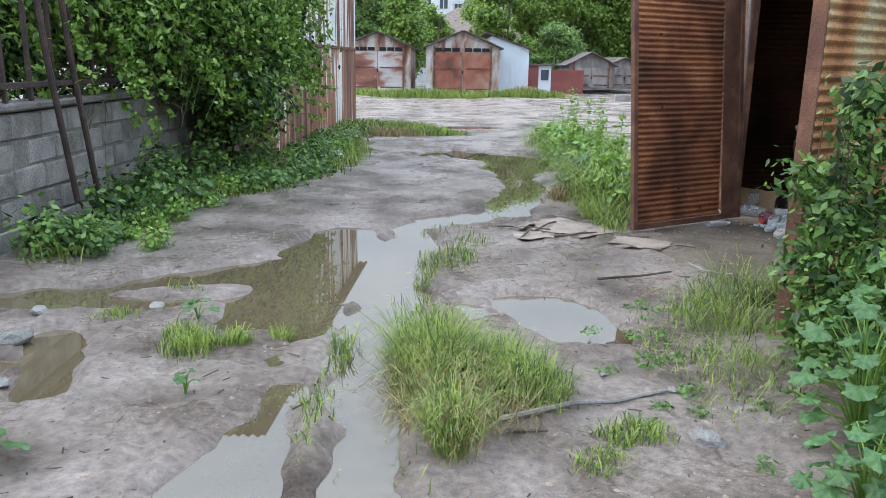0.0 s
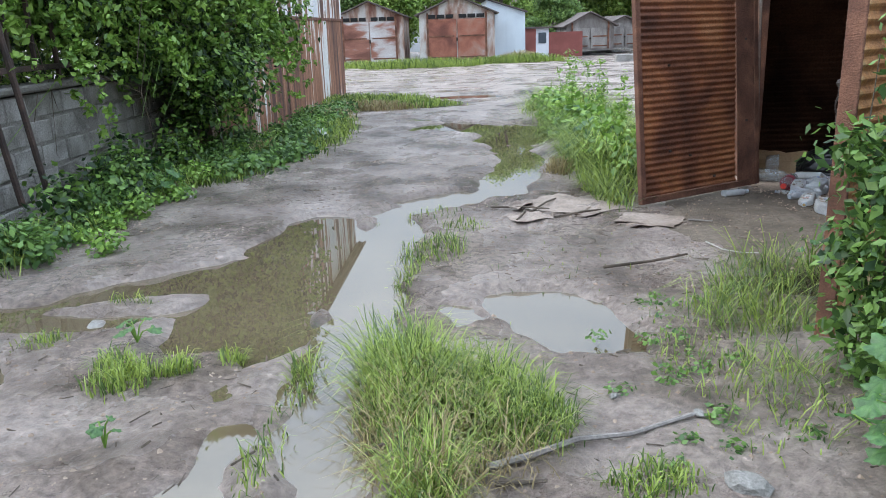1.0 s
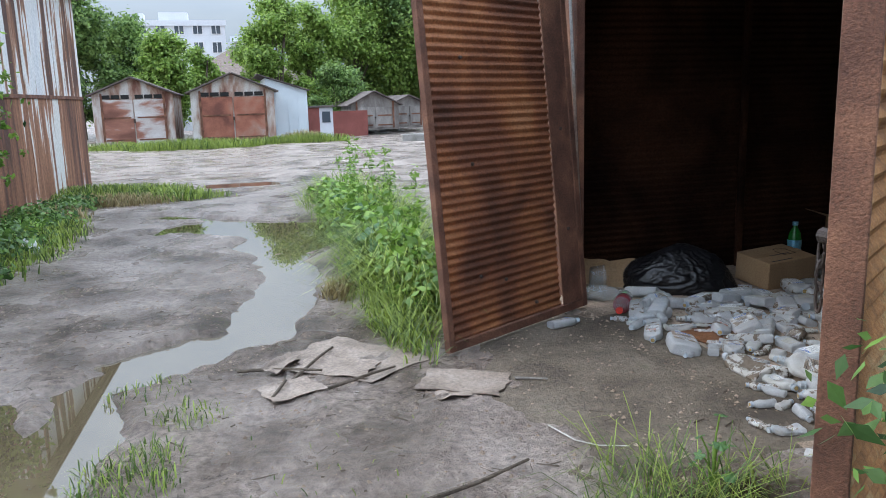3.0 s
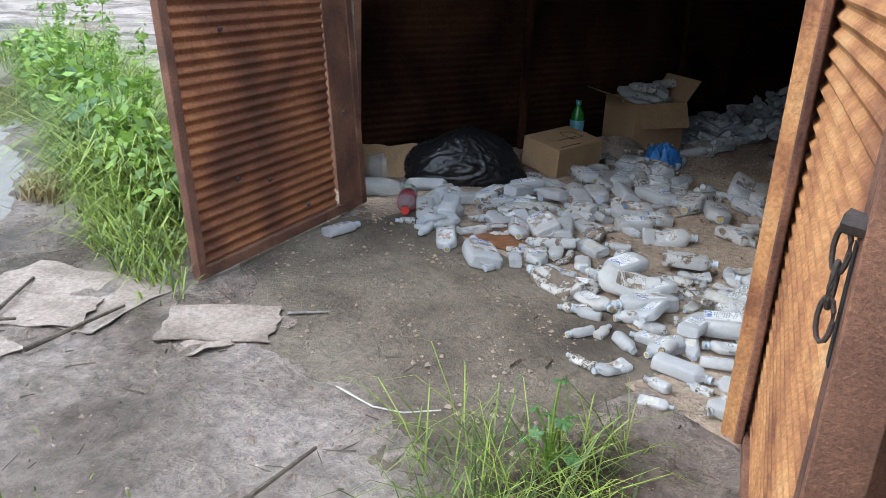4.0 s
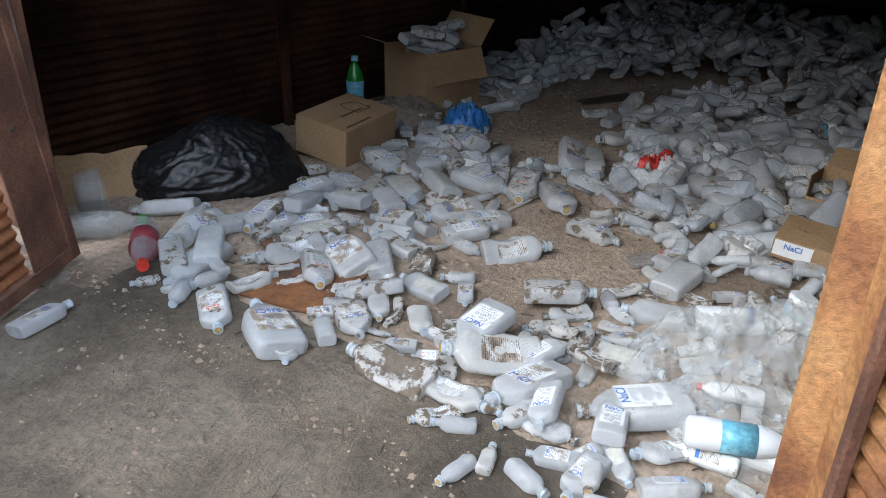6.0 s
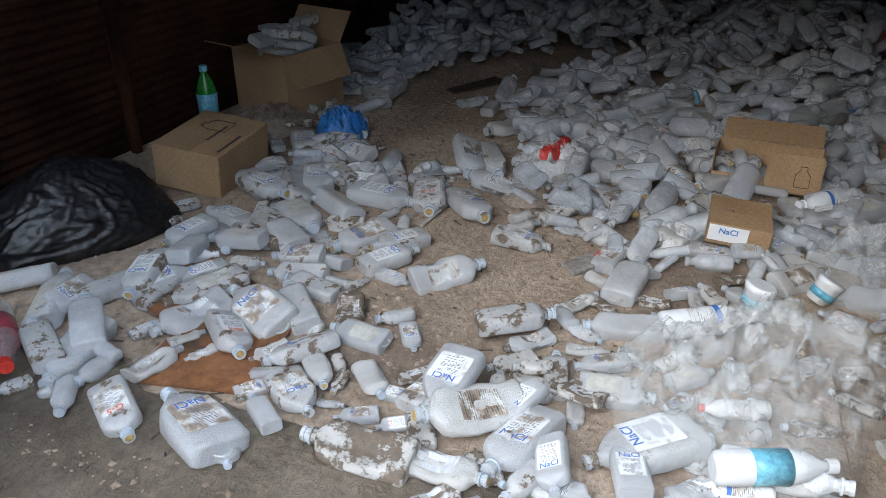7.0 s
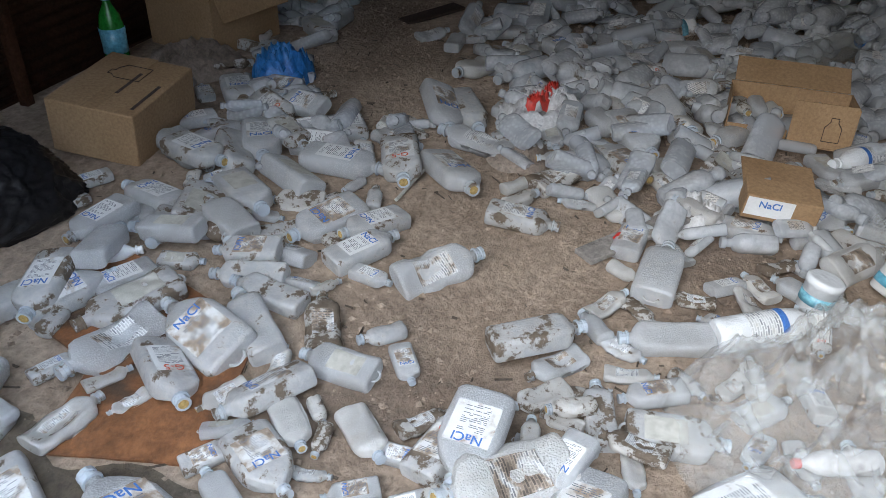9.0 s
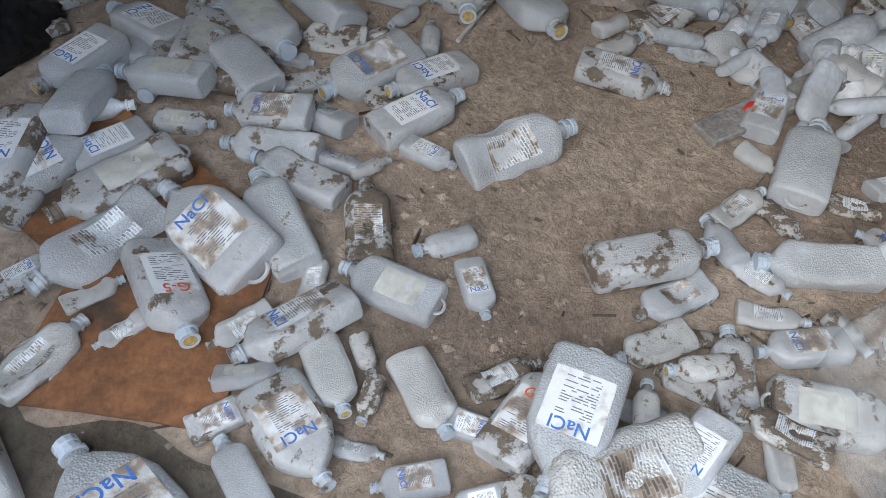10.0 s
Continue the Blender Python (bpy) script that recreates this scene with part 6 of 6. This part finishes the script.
def slumped_bag(x, y, rx, ry, h, mat, seed, label, rot):
    """A filled bag: a slack tent of thin film with sharp folds running to its gathered top."""
    bm = bmesh.new()
    bmesh.ops.create_icosphere(bm, subdivisions=6, radius=1)
    for v in bm.verts:
        d = v.co.copy()
        a = math.atan2(d.y, d.x)
        lump = 0.16 * noise.noise(d * 1.2 + Vector((seed, 0, 0)))
        warp = noise.noise(d * 2.0 + Vector((0, 0, seed))) * 1.1
        f1 = max(0.0, 1 - 3.2 * abs(noise.noise(Vector((math.cos(a + warp) * 3.0, math.sin(a + warp) * 3.0, d.z * 0.9 + seed))))) ** 2
        f2 = max(0.0, 1 - 3.5 * abs(noise.noise(d * 6.5 + Vector((warp, seed, warp))))) ** 2
        f3 = max(0.0, 1 - 3.5 * abs(noise.noise(d * 13.0 + Vector((seed, warp * 2, 0))))) ** 2
        k = 1 + lump + 0.05 * f1 + 0.032 * f2 + 0.016 * f3
        z = max(-0.5, d.z * k) + 0.5
        peak = 0.08 * max(0.0, d.z) ** 3
        slim = 1.15 - 0.30 * z / 1.5
        v.co = Vector((d.x * k * rx * slim + peak * 0.3 * rx, d.y * k * ry * slim, (z / 1.5 + peak) * h))
    ob = part("bin_bag", bm, mat, None, smooth=True)
    ob.matrix_world = pose(x, y, 0.012, 0, 0, rot)
    return tagged(ob, label, "bag")


slumped_bag(4.42, 7.25, 0.33, 0.2, 0.27, BLACK_BAG, 3.3, "full black plastic bin bag slumped against the wall", -25)
film = crumple("plastic_film", "crumpled clear plastic film lying over bottles", "plastic film", 4.42, 4.88, 0.42, 0.33, 0.15, FILM, 7.7, 0.7, 3.6, -30, 130, 0.6, True)
film.visible_shadow = False
rb = crumple("carrier_bag", "crumpled white carrier bag with red print", "bag", 5.78, 5.84, 0.19, 0.14, 0.08, BAG_WHITE, 2.1, 0.7, 3.0, -30)
for k, (px, py, r1, r2) in enumerate(((-0.04, -0.01, 0.07, 0.03), (0.07, 0.02, 0.05, 0.028))):
    p_ = crumple("print", "red", "x", 0, 0, r1, r2, 0.085, RED_P, 3.0 + k, 0.5, 3.0, 0, 20, 0.2)
    del p_["label"], p_["category"]
    p_.parent = rb
    p_.matrix_basis = pose(px, py, 0.012, 0, 0, 12 * k)
bb = crumple("blue_bag", "crumpled blue and white striped plastic bag", "bag", 5.79, 6.93, 0.13, 0.12, 0.10, BLUE_P, 5.1, 0.8, 3.0, 20)
crumple("paper_rag", "crumpled white printed paper", "paper", 5.22, 5.24, 0.11, 0.10, 0.05, BAG_WHITE, 9.1, 0.9, 3.0, 10)
crumple("cloudy_film", "cloudy crumpled plastic film beside the bottles", "plastic film", 5.2, 4.6, 0.2, 0.2, 0.14, FILM, 12.4, 0.6, 2.4, 0, 50, 0.7, False)
crumple("grey_rag", "dusty grey rag heap beside the carton", "rag", 5.75, 7.35, 0.26, 0.2, 0.07, CARD_WET, 14.1, 0.7, 3.0, 0, 40, 0.7)
crumple("flat_rag", "flattened dusty sack on the floor", "rag", 5.45, 5.85, 0.18, 0.1, 0.03, CARD_WET, 15.1, 0.8, 3.0, 30)


def carton(x, y, rot, w, d, h, closed, label, tilt=(0, 0), z=0.013, filled=0):
    ob = thing("carton", pose(x, y, z, tilt[0], tilt[1], rot), label, "carton")
    t = 0.004
    if closed:
        part("body", box(-w / 2, w / 2, -d / 2, d / 2, 0, h, 0.004), CARD, ob)
        part("tape", box(-w / 2 - 0.001, w / 2 + 0.001, -0.025, 0.025, h + 0.0005, h + 0.002), CARD, ob)
        bm = bmesh.new()
        for k, (a, b) in enumerate(((-0.16, 0.02), (-0.08, 0.08))):
            add_box(bm, a, b, -d / 2 + 0.02 + 0.10 * k, -d / 2 + 0.032 + 0.10 * k, h + 0.0025, h + 0.003)
        part("print", bm, IRON, ob, "dark printed lines")
        pts = [(0.12, -0.05), (0.12, 0.04), (0.09, 0.06), (0.07, 0.06), (0.07, 0.075), (0.04, 0.075), (0.04, 0.06), (0.02, 0.04), (0.02, -0.05), (0.12, -0.05)]
        part("drawing", tube([(px, py, h + 0.003) for px, py in pts], 0.0015, 4), IRON, ob, "outline of a bottle")
    else:
        part("bottom", box(-w / 2, w / 2, -d / 2, d / 2, 0, t), CARD, ob)
        for nm, b in (("side", (-w / 2, -w / 2 + t, -d / 2, d / 2)), ("side", (w / 2 - t, w / 2, -d / 2, d / 2)), ("side", (-w / 2 + t, w / 2 - t, -d / 2, -d / 2 + t)), ("side", (-w / 2 + t, w / 2 - t, d / 2 - t, d / 2))):
            part(nm, box(b[0], b[1], b[2], b[3], t, h), CARD, ob)
        for k, (px, py, ang) in enumerate(((-w / 2, 0, 90), (0, -d / 2, 180), (w / 2, 0, -90))):
            ln = d if k != 1 else w
            fl = part("flap", box(-ln / 2, ln / 2, 0, min(d, w) * 0.45, 0, t, 0.001), CARD, ob)
            fl.matrix_local = pose(px, py, h, 0, 0, ang) @ pose(0, 0, 0, (20, -68, 55)[k], 0, 0)
    return ob


carton(5.10, 7.17, 6, 0.40, 0.31, 0.19, True, "closed brown cardboard carton with printed text standing askew", (6, -3), 0.03)
carton(6.14, 7.47, -12, 0.42, 0.4, 0.33, False, "open brown cardboard carton full of plastic bottles")


def bottle_carton():
    """Shallow open carton lying with its long side to the door; half of the front is torn away."""
    ob = thing("carton", pose(5.93, 4.97, 0.03, 0, 6, 0), "torn open cardboard carton holding small capped bottles", "carton")
    part("bottom", box(-0.11, 0.11, -0.21, 0.21, 0, 0.004), CARD, ob)
    part("side", box(0.106, 0.11, -0.21, 0.21, 0.005, 0.15), CARD, ob)
    part("side", box(-0.106, 0.105, 0.206, 0.21, 0.005, 0.14), CARD, ob)
    part("side", box(-0.106, 0.105, -0.21, -0.206, 0.005, 0.15), CARD, ob)
    part("front", box(-0.11, -0.107, -0.205, 0.0, 0.005, 0.16), CARD, ob)
    part("torn_front", box(-0.11, -0.107, 0.004, 0.205, 0.005, 0.05), CARD, ob)
    pts = [(0.05, 0.03), (0.05, 0.08), (0.035, 0.10), (0.035, 0.115), (0.01, 0.115), (0.01, 0.10), (-0.005, 0.08), (-0.005, 0.03), (0.05, 0.03)]
    part("drawing", tube([(-0.112, py - 0.16, pz) for py, pz in pts], 0.0015, 4), IRON, ob, "printed outline of a bottle")
    fl = part("flap", box(-0.004, 0.0, -0.2, 0.2, 0, 0.13, 0.001), CARD, ob)
    fl.matrix_local = pose(0.112, 0, 0.15, 0, 60, 0)


bottle_carton()
for k in range(14):
    lay_one("plain" if k % 2 else "labelled", 6.14 + 0.13 * math.cos(k * 2.4), 7.47 + 0.11 * math.sin(k * 2.4), 40 * k, 0.2, 0.26 + 0.012 * k)
for k in range(6):
    lay_one("small", 5.90 + 0.03 * (k // 3), 5.02 + 0.055 * (k % 3), 195, 0.14, 0.045 + 0.045 * (k // 3))


def flap_box():
    ob = thing("carton_flap", pose(5.24, 5.02, 0.07, 6, 4, -85), "torn cardboard carton with a white printed label", "carton")
    part("board", box(-0.105, 0.105, -0.05, 0.05, 0, 0.08, 0.003), CARD, ob)
    lp = part("label", box(-0.1, 0.03, -0.052, -0.0505, 0.015, 0.075), PAPER, ob, "white label")
    t = lettering("NaCl", 0.03, INK_BLUE)
    t.parent = lp
    t.matrix_local = pose(-0.035, -0.0535, 0.055, 90, 0, 0)
    part("inner_flap", box(-0.105, 0.105, 0.052, 0.2, 0.05, 0.054), CARD, ob)


flap_box()


def flat_thing(name, label, cat, x, y, rot, w, d, mat, seed, z=0.013, curl=0.02, thick=0.004, n=10, ragged=0.16):
    """A limp, torn sheet with uneven edges and thickness."""
    bm = bmesh.new()
    tops = []
    for s in (1, 0):
        g = []
        for i in range(n + 1):
            row = []
            for j in range(n + 1):
                u, v = i / n - 0.5, j / n - 0.5
                e = 1 + ragged * noise.noise(Vector((u * 4, v * 4, seed)))
                zz = curl * (0.5 + noise.noise(Vector((u * 2.5, v * 2.5, seed + 3)))) * (0.3 + 2 * max(abs(u), abs(v)))
                row.append(bm.verts.new((u * w * e, v * d * e, max(0, zz) + s * thick)))
            g.append(row)
        for i in range(n):
            for j in range(n):
                bm.faces.new((g[i][j], g[i + 1][j], g[i + 1][j + 1], g[i][j + 1]))
        tops.append(g)
    a, b = tops
    for i in range(n):
        for (p, q) in (((i, 0), (i + 1, 0)), ((i, n), (i + 1, n)), ((0, i), (0, i + 1)), ((n, i), (n, i + 1))):
            bm.faces.new((a[p[0]][p[1]], a[q[0]][q[1]], b[q[0]][q[1]], b[p[0]][p[1]]))
    ob = part(name, bm, mat)
    ob.matrix_world = pose(x, y, z, 0, 0, rot)
    return tagged(ob, label, cat)


flat_thing("cardboard_sheet", "flattened wet cardboard lying on the mud", "cardboard", 2.08, 6.55, -52, 0.66, 0.44, CARD_WET, 1.0, 0.014, 0.005, 0.004, 16)
flat_thing("cardboard_sheet", "torn upper layer of wet cardboard", "cardboard", 1.98, 6.42, -35, 0.4, 0.24, CARD_WET, 1.7, 0.02, 0.010, 0.003, 14)
flat_thing("cardboard_sheet", "torn wet cardboard piece lying on the mud", "cardboard", 1.74, 6.17, 25, 0.26, 0.2, CARD_WET, 2.0, 0.016, 0.02, 0.003)
flat_thing("cardboard_sheet", "curled strip of wet cardboard on the mud", "cardboard", 1.73, 6.55, 60, 0.3, 0.1, CARD_WET, 2.5, 0.016, 0.03, 0.003)
flat_thing("cardboard_sheet", "torn wet cardboard piece by the threshold", "cardboard", 2.52, 6.03, -30, 0.40, 0.28, CARD_WET, 3.0, 0.014, 0.007, 0.004, 14)
flat_thing("cardboard_sheet", "small torn wet cardboard scrap by the threshold", "cardboard", 2.42, 5.9, 10, 0.16, 0.12, CARD_WET, 3.5, 0.014, 0.012, 0.003)
flat_thing("cardboard_sheet", "brown cardboard sheet leaning behind the bin bag", "cardboard", 3.98, 7.5, 20, 0.42, 0.3, CARD, 4.0, 0.05, 0.05, 0.004).rotation_euler = (radians(62), 0, radians(-25))
flat_thing("hardboard_panel", "orange-brown hardboard panel under bottles", "board", 4.07, 6.31, 14, 0.44, 0.34, BOARD, 5.0, 0.014, 0.004, 0.006, 10, 0.02)
flat_thing("hardboard_panel", "stained brown hardboard panel on the floor", "board", 4.25, 6.55, -20, 0.32, 0.4, BOARD, 6.0, 0.022, 0.004, 0.006, 10, 0.02)


def plank(x0, y0, x1, y1, w, z, mat, label, thick=0.018):
    L = math.hypot(x1 - x0, y1 - y0)
    ob = part("plank", box(-L / 2, L / 2, -w / 2, w / 2, 0, thick, 0.004), mat)
    ob.matrix_world = pose((x0 + x1) / 2, (y0 + y1) / 2, z, 0, -4, math.degrees(math.atan2(y1 - y0, x1 - x0)))
    return tagged(ob, label, "plank")


plank(4.88, 5.52, 5.2, 5.25, 0.075, 0.03, WOOD_GREY, "short weathered grey wooden plank")
plank(6.7, 6.75, 7.0, 6.55, 0.1, 0.015, IRON, "dark narrow board lying on the floor")


def soft_drink(x, y, rot, L, body_mat, band_mat, cap_mat, label, z=0.013, tilt=0):
    ob = thing("drink_bottle", pose(x, y, z, 0, tilt, rot), label, "bottle")
    st = [(-0.5, 0.10, 0.10), (-0.47, 0.14, 0.14), (-0.30, 0.15, 0.15), (-0.1, 0.14, 0.14), (0.1, 0.15, 0.15), (0.25, 0.12, 0.12), (0.38, 0.05, 0.05), (0.42, 0.045, 0.045)]
    def sc(l):
        return [(a * L, b * L, c * L) for a, b, c in l]
    bd = part("body", loft(sc(st), 18, 2.0), body_mat, ob, smooth=True)
    bd.location.z = 0.15 * L
    if band_mat:
        b2 = part("wrapper", loft(sc([(-0.2, 0.148, 0.148), (-0.1, 0.146, 0.146), (0.1, 0.154, 0.154)]), 18, 2.0), band_mat, ob, "printed wrapper", True)
        b2.location.z = 0.15 * L
    cp = part("cap", loft(sc([(0.42, 0.06, 0.06), (0.5, 0.06, 0.06)]), 12, 2.0), cap_mat, ob, "screw cap")
    cp.location.z = 0.15 * L
    return ob


soft_drink(3.78, 6.86, 236, 0.34, CLEAR, DARK_RED, RED_P, "plastic drink bottle with a dark red wrapper and red cap")
soft_drink(3.76, 7.14, -35, 0.36, CLEAR, None, GREEN_P, "large clear plastic bottle with a green cap")
soft_drink(5.9, 7.5, 80, 0.34, GREEN_P, CYAN_P, CYAN_P, "upright green and blue plastic drink bottle").matrix_world = pose(5.66, 7.6, 0.17, 0, -90, 0)
soft_drink(6.75, 4.75, -35, 0.45, CLEAR, None, BLUE_P, "large clear ribbed plastic bottle with a blue cap", 0.05)
soft_drink(8.2, 4.5, 60, 0.4, CLEAR, DARK_RED, DARK_RED, "large clear plastic bottle with a pink band", 0.15)
soft_drink(4.07, 4.83, -65, 0.27, WHITE_PLASTIC, CYAN_P, WHITE_PLASTIC, "white plastic bottle with a teal band", 0.06)
soft_drink(4.27, 4.93, 110, 0.17, BAG_WHITE, None, RED_P, "white tube bottle with an orange label and red cap", 0.05)
soft_drink(5.03, 5.42, -20, 0.12, RED_P, BAG_WHITE, BAG_WHITE, "small red and white plastic bottle", 0.02)


def tub(x, y, r, h, label, tilt=0):
    ob = thing("plastic_tub", pose(x, y, 0.02, tilt, 0, 30), label, "tub")
    o = part("body", loft([(0, r * 0.8, r * 0.8), (0.004, r * 0.9, r * 0.9), (h * 0.8, r, r), (h * 0.8 + 0.002, r * 1.06, r * 1.06), (h, r * 1.06, r * 1.06), (h + 0.003, r * 0.9, r * 0.9)], 20, 2.0), WHITE_PLASTIC, ob, smooth=True)
    o.rotation_euler = (0, -math.pi / 2, 0)
    b = part("band", loft([(h * 0.25, r * 0.955, r * 0.955), (h * 0.55, r * 0.99, r * 0.99)], 20, 2.0), CYAN_P, ob, "teal printed band", True)
    b.rotation_euler = (0, -math.pi / 2, 0)


tub(4.86, 4.93, 0.045, 0.09, "round white plastic tub with a teal band", 12)
tub(7.05, 5.45, 0.05, 0.1, "round white plastic tub lying on its side", 80)
tub(5.0, 4.75, 0.04, 0.08, "small white plastic tub beside the film", 30)


def clear_tray():
    ob = thing("food_tray", pose(3.86, 7.36, 0.1, 60, 0, -20), "clear empty plastic food tray", "tray")
    part("tray", loft([(-0.05, 0.06, 0.06), (-0.045, 0.085, 0.085), (0.0, 0.09, 0.09), (0.05, 0.1, 0.1)], 16, 5.0, close=False), CLEAR, ob)


clear_tray()


def litter(name, label, cat, x, y, mat, seed, r=0.06):
    ob = crumple(name, label, cat, x, y, r, r * 0.8, r * 0.7, mat, seed, 0.8, 3.0, seed * 40, 18)
    ob.location.z = ground_height(x, y)


litter("plastic_scrap", "crumpled clear plastic cup lying on the mud", "litter", -0.98, 7.3, BAG_WHITE, 1.3, 0.07)
litter("plastic_scrap", "white plastic bag scrap in the weeds", "litter", -1.3, 8.7, BAG_WHITE, 2.3, 0.11)
litter("plastic_scrap", "white plastic scrap at the lane edge", "litter", -0.35, 10.7, BAG_WHITE, 3.3, 0.12)
litter("red_wrapper", "crumpled red and white sweet wrapper", "litter", 3.62, 5.62, RED_P, 4.3, 0.025)


def stone(x, y, r, seed, label="grey rough stone lying in the mud"):
    bm = bmesh.new()
    bmesh.ops.create_icosphere(bm, subdivisions=2, radius=1)
    for v in bm.verts:
        k = 1 + 0.35 * noise.noise(v.co * 1.4 + Vector((seed, 0, 0)))
        v.co = Vector((v.co.x * r * k, v.co.y * r * 0.7 * k, v.co.z * r * 0.42 * k))
    ob = part("stone", bm, BLOCK)
    ob.matrix_world = pose(x, y, ground_height(x, y) + 0.01, 0, 0, seed * 50)
    tagged(ob, label, "stone", "stones in the mud")


for k, (sx, sy, sr) in enumerate(((-0.92, 3.85, 0.09), (-0.98, 4.2, 0.06), (-0.72, 3.35, 0.05), (1.75, 3.52, 0.02), (2.0, 3.38, 0.025), (2.02, 2.98, 0.07), (0.52, 4.55, 0.02), (0.55, 4.75, 0.025), (-0.5, 4.5, 0.1))):
    stone(sx, sy, sr, k + 1.5)


def twig(name, label, pts, r, mat, sides=6):
    ob = part(name, tube(pts, r, sides, 0.6), mat)
    tagged(ob, label, "stick")


def gz(x, y, up=0.012):
    return (x, y, max(-0.015, ground_height(x, y)) + up)


twig("branch", "long pale split branch lying on the mud", [gz(1.28, 3.10), gz(1.42, 3.12, 0.02), gz(1.57, 3.22, 0.03), gz(1.75, 3.27), gz(1.98, 3.37)], 0.012, WOOD_GREY)
twig("branch", "short dark stick on the mud", [gz(1.30, 3.0), gz(1.45, 3.02)], 0.008, BARK)
twig("tube", "thin pale plastic rod on the threshold", [(2.76, 5.99, 0.02), (2.9, 5.93, 0.02)], 0.007, WOOD_GREY)
twig("cable", "thin pale cable with a teal end on the ground", [(2.69, 5.42, 0.03), (2.74, 5.28, 0.02), (2.80, 5.2, 0.025), (2.9, 5.15, 0.03)], 0.0035, PAPER_BACK)
twig("cable", "dirty white strap lying across the floor", [(5.0, 6.12, 0.02), (5.2, 6.1, 0.03), (5.4, 6.2, 0.03), (5.5, 6.35, 0.04)], 0.006, PAPER_BACK)
for k, pts in enumerate((((1.5, 6.5), (1.9, 6.35)), ((1.75, 6.3), (2.0, 6.75)), ((1.9, 6.1), (2.25, 6.3)), ((1.65, 6.1), (1.72, 6.35)), ((2.0, 4.95), (2.5, 5.15)), ((0.9, 3.2), (1.05, 3.25)))):
    (ax, ay), (bx, by) = pts
    twig("stick", "dark wet stick lying on the mud", [gz(ax, ay, 0.02), gz((ax + bx) / 2 + 0.03, (ay + by) / 2, 0.03), gz(bx, by, 0.02)], 0.009, BARK)


def debris():
    """Small clods, pebbles and chips over lane and floor."""
    rng = random.Random(8)
    verts, faces = [], []
    for k in range(21000):
        if k % 2 == 0:
            x, y = rng.uniform(3.5, 7.5), rng.uniform(4.2, 7.2)
            z = 0.012
        else:
            x, y = rng.uniform(-1.6, 3.4), rng.uniform(2.0, 9.5)
            if wetness(x, y) < 0.04:
                continue
            z = ground_height(x, y)
        if 2.7 < x < 3.6 and 4.9 < y < 6.95:
            z = 0.018
        r = 0.003 + 0.011 * rng.random() ** 4
        c = len(verts)
        a = rng.uniform(0, 6.28)
        for j in range(4):
            q = a + j * math.pi / 2
            verts.append((x + r * rng.uniform(0.6, 1.4) * math.cos(q), y + r * rng.uniform(0.6, 1.4) * math.sin(q), z - 0.001))
        verts.append((x + rng.uniform(-r, r) * 0.3, y + rng.uniform(-r, r) * 0.3, z + r * rng.uniform(0.4, 0.9)))
        faces += [(c + j, c + (j + 1) % 4, c + 4) for j in range(4)]
    ob = new("gravel", mesh_from("gravel", verts, faces, CONCRETE))
    tagged(ob, "scattered clods, pebbles and chips", "gravel", kind="stuff")


debris()


def fallen_twigs():
    """Bits of straw, bark and twig trodden into mud and floor."""
    rng = random.Random(12)
    verts, faces = [], []
    for k in range(1500):
        if k % 3:
            x, y = rng.uniform(-0.8, 3.4), rng.uniform(2.3, 8.0)
            if wetness(x, y) < 0.02:
                continue
            z = ground_height(x, y) + (0.033 if 2.78 < x < 3.6 and 4.95 < y < 6.9 else 0)
        else:
            x, y, z = rng.uniform(3.3, 6.5), rng.uniform(4.4, 7.0), 0.016
        a, L, w = rng.uniform(0, 6.28), 0.012 + (0.09 if k % 3 else 0.04) * rng.random() ** 3, rng.uniform(0.001, 0.004)
        dx, dy = math.cos(a), math.sin(a)
        c = len(verts)
        for u, v, h in ((-0.5, -1, 0), (-0.5, 1, 0), (0.5, 1, 0), (0.5, -1, 0), (-0.5, 0, 1.6), (0.5, 0, 1.6)):
            verts.append((x + dx * L * u - dy * w * v, y + dy * L * u + dx * w * v, z + h * w))
        faces += [(c, c + 3, c + 5, c + 4), (c + 1, c + 4, c + 5, c + 2), (c, c + 4, c + 1), (c + 3, c + 2, c + 5)]
    ob = new("twig_litter", mesh_from("twig_litter", verts, faces, BARK))
    tagged(ob, "trodden bits of straw, bark and twigs", "twigs", kind="stuff")


fallen_twigs()


def chain():
    d = Vector((2.65 - 3.63, 3.9 - 4.62, 0)).normalized()
    nrm = Vector((-d.y, d.x, 0))
    if nrm.y < 0:
        nrm = -nrm
    p = Vector((3.63, 4.62, 0)) + d * 1.18 + nrm * 0.05
    ob = thing("chain", Matrix.Translation(p), "rusty iron chain hanging from the door leaf", "chain")
    for k in range(3):
        z = 1.0 - 0.045 * k
        pts = [(math.cos(a) * 0.012 * (1 if k % 2 else 0.3), math.cos(a) * 0.012 * (0.3 if k % 2 else 1), z + math.sin(a) * 0.03) for a in [2 * math.pi * i / 12 for i in range(13)]]
        part("link", tube(pts, 0.0035, 6), IRON, ob)
    bm = bmesh.new()
    bmesh.ops.create_cone(bm, cap_ends=True, segments=8, radius1=0.016, radius2=0.013, depth=0.04, matrix=pose(0, -0.02, 1.035, 90, 0, 0))
    part("bolt", bm, IRON, ob)


chain()
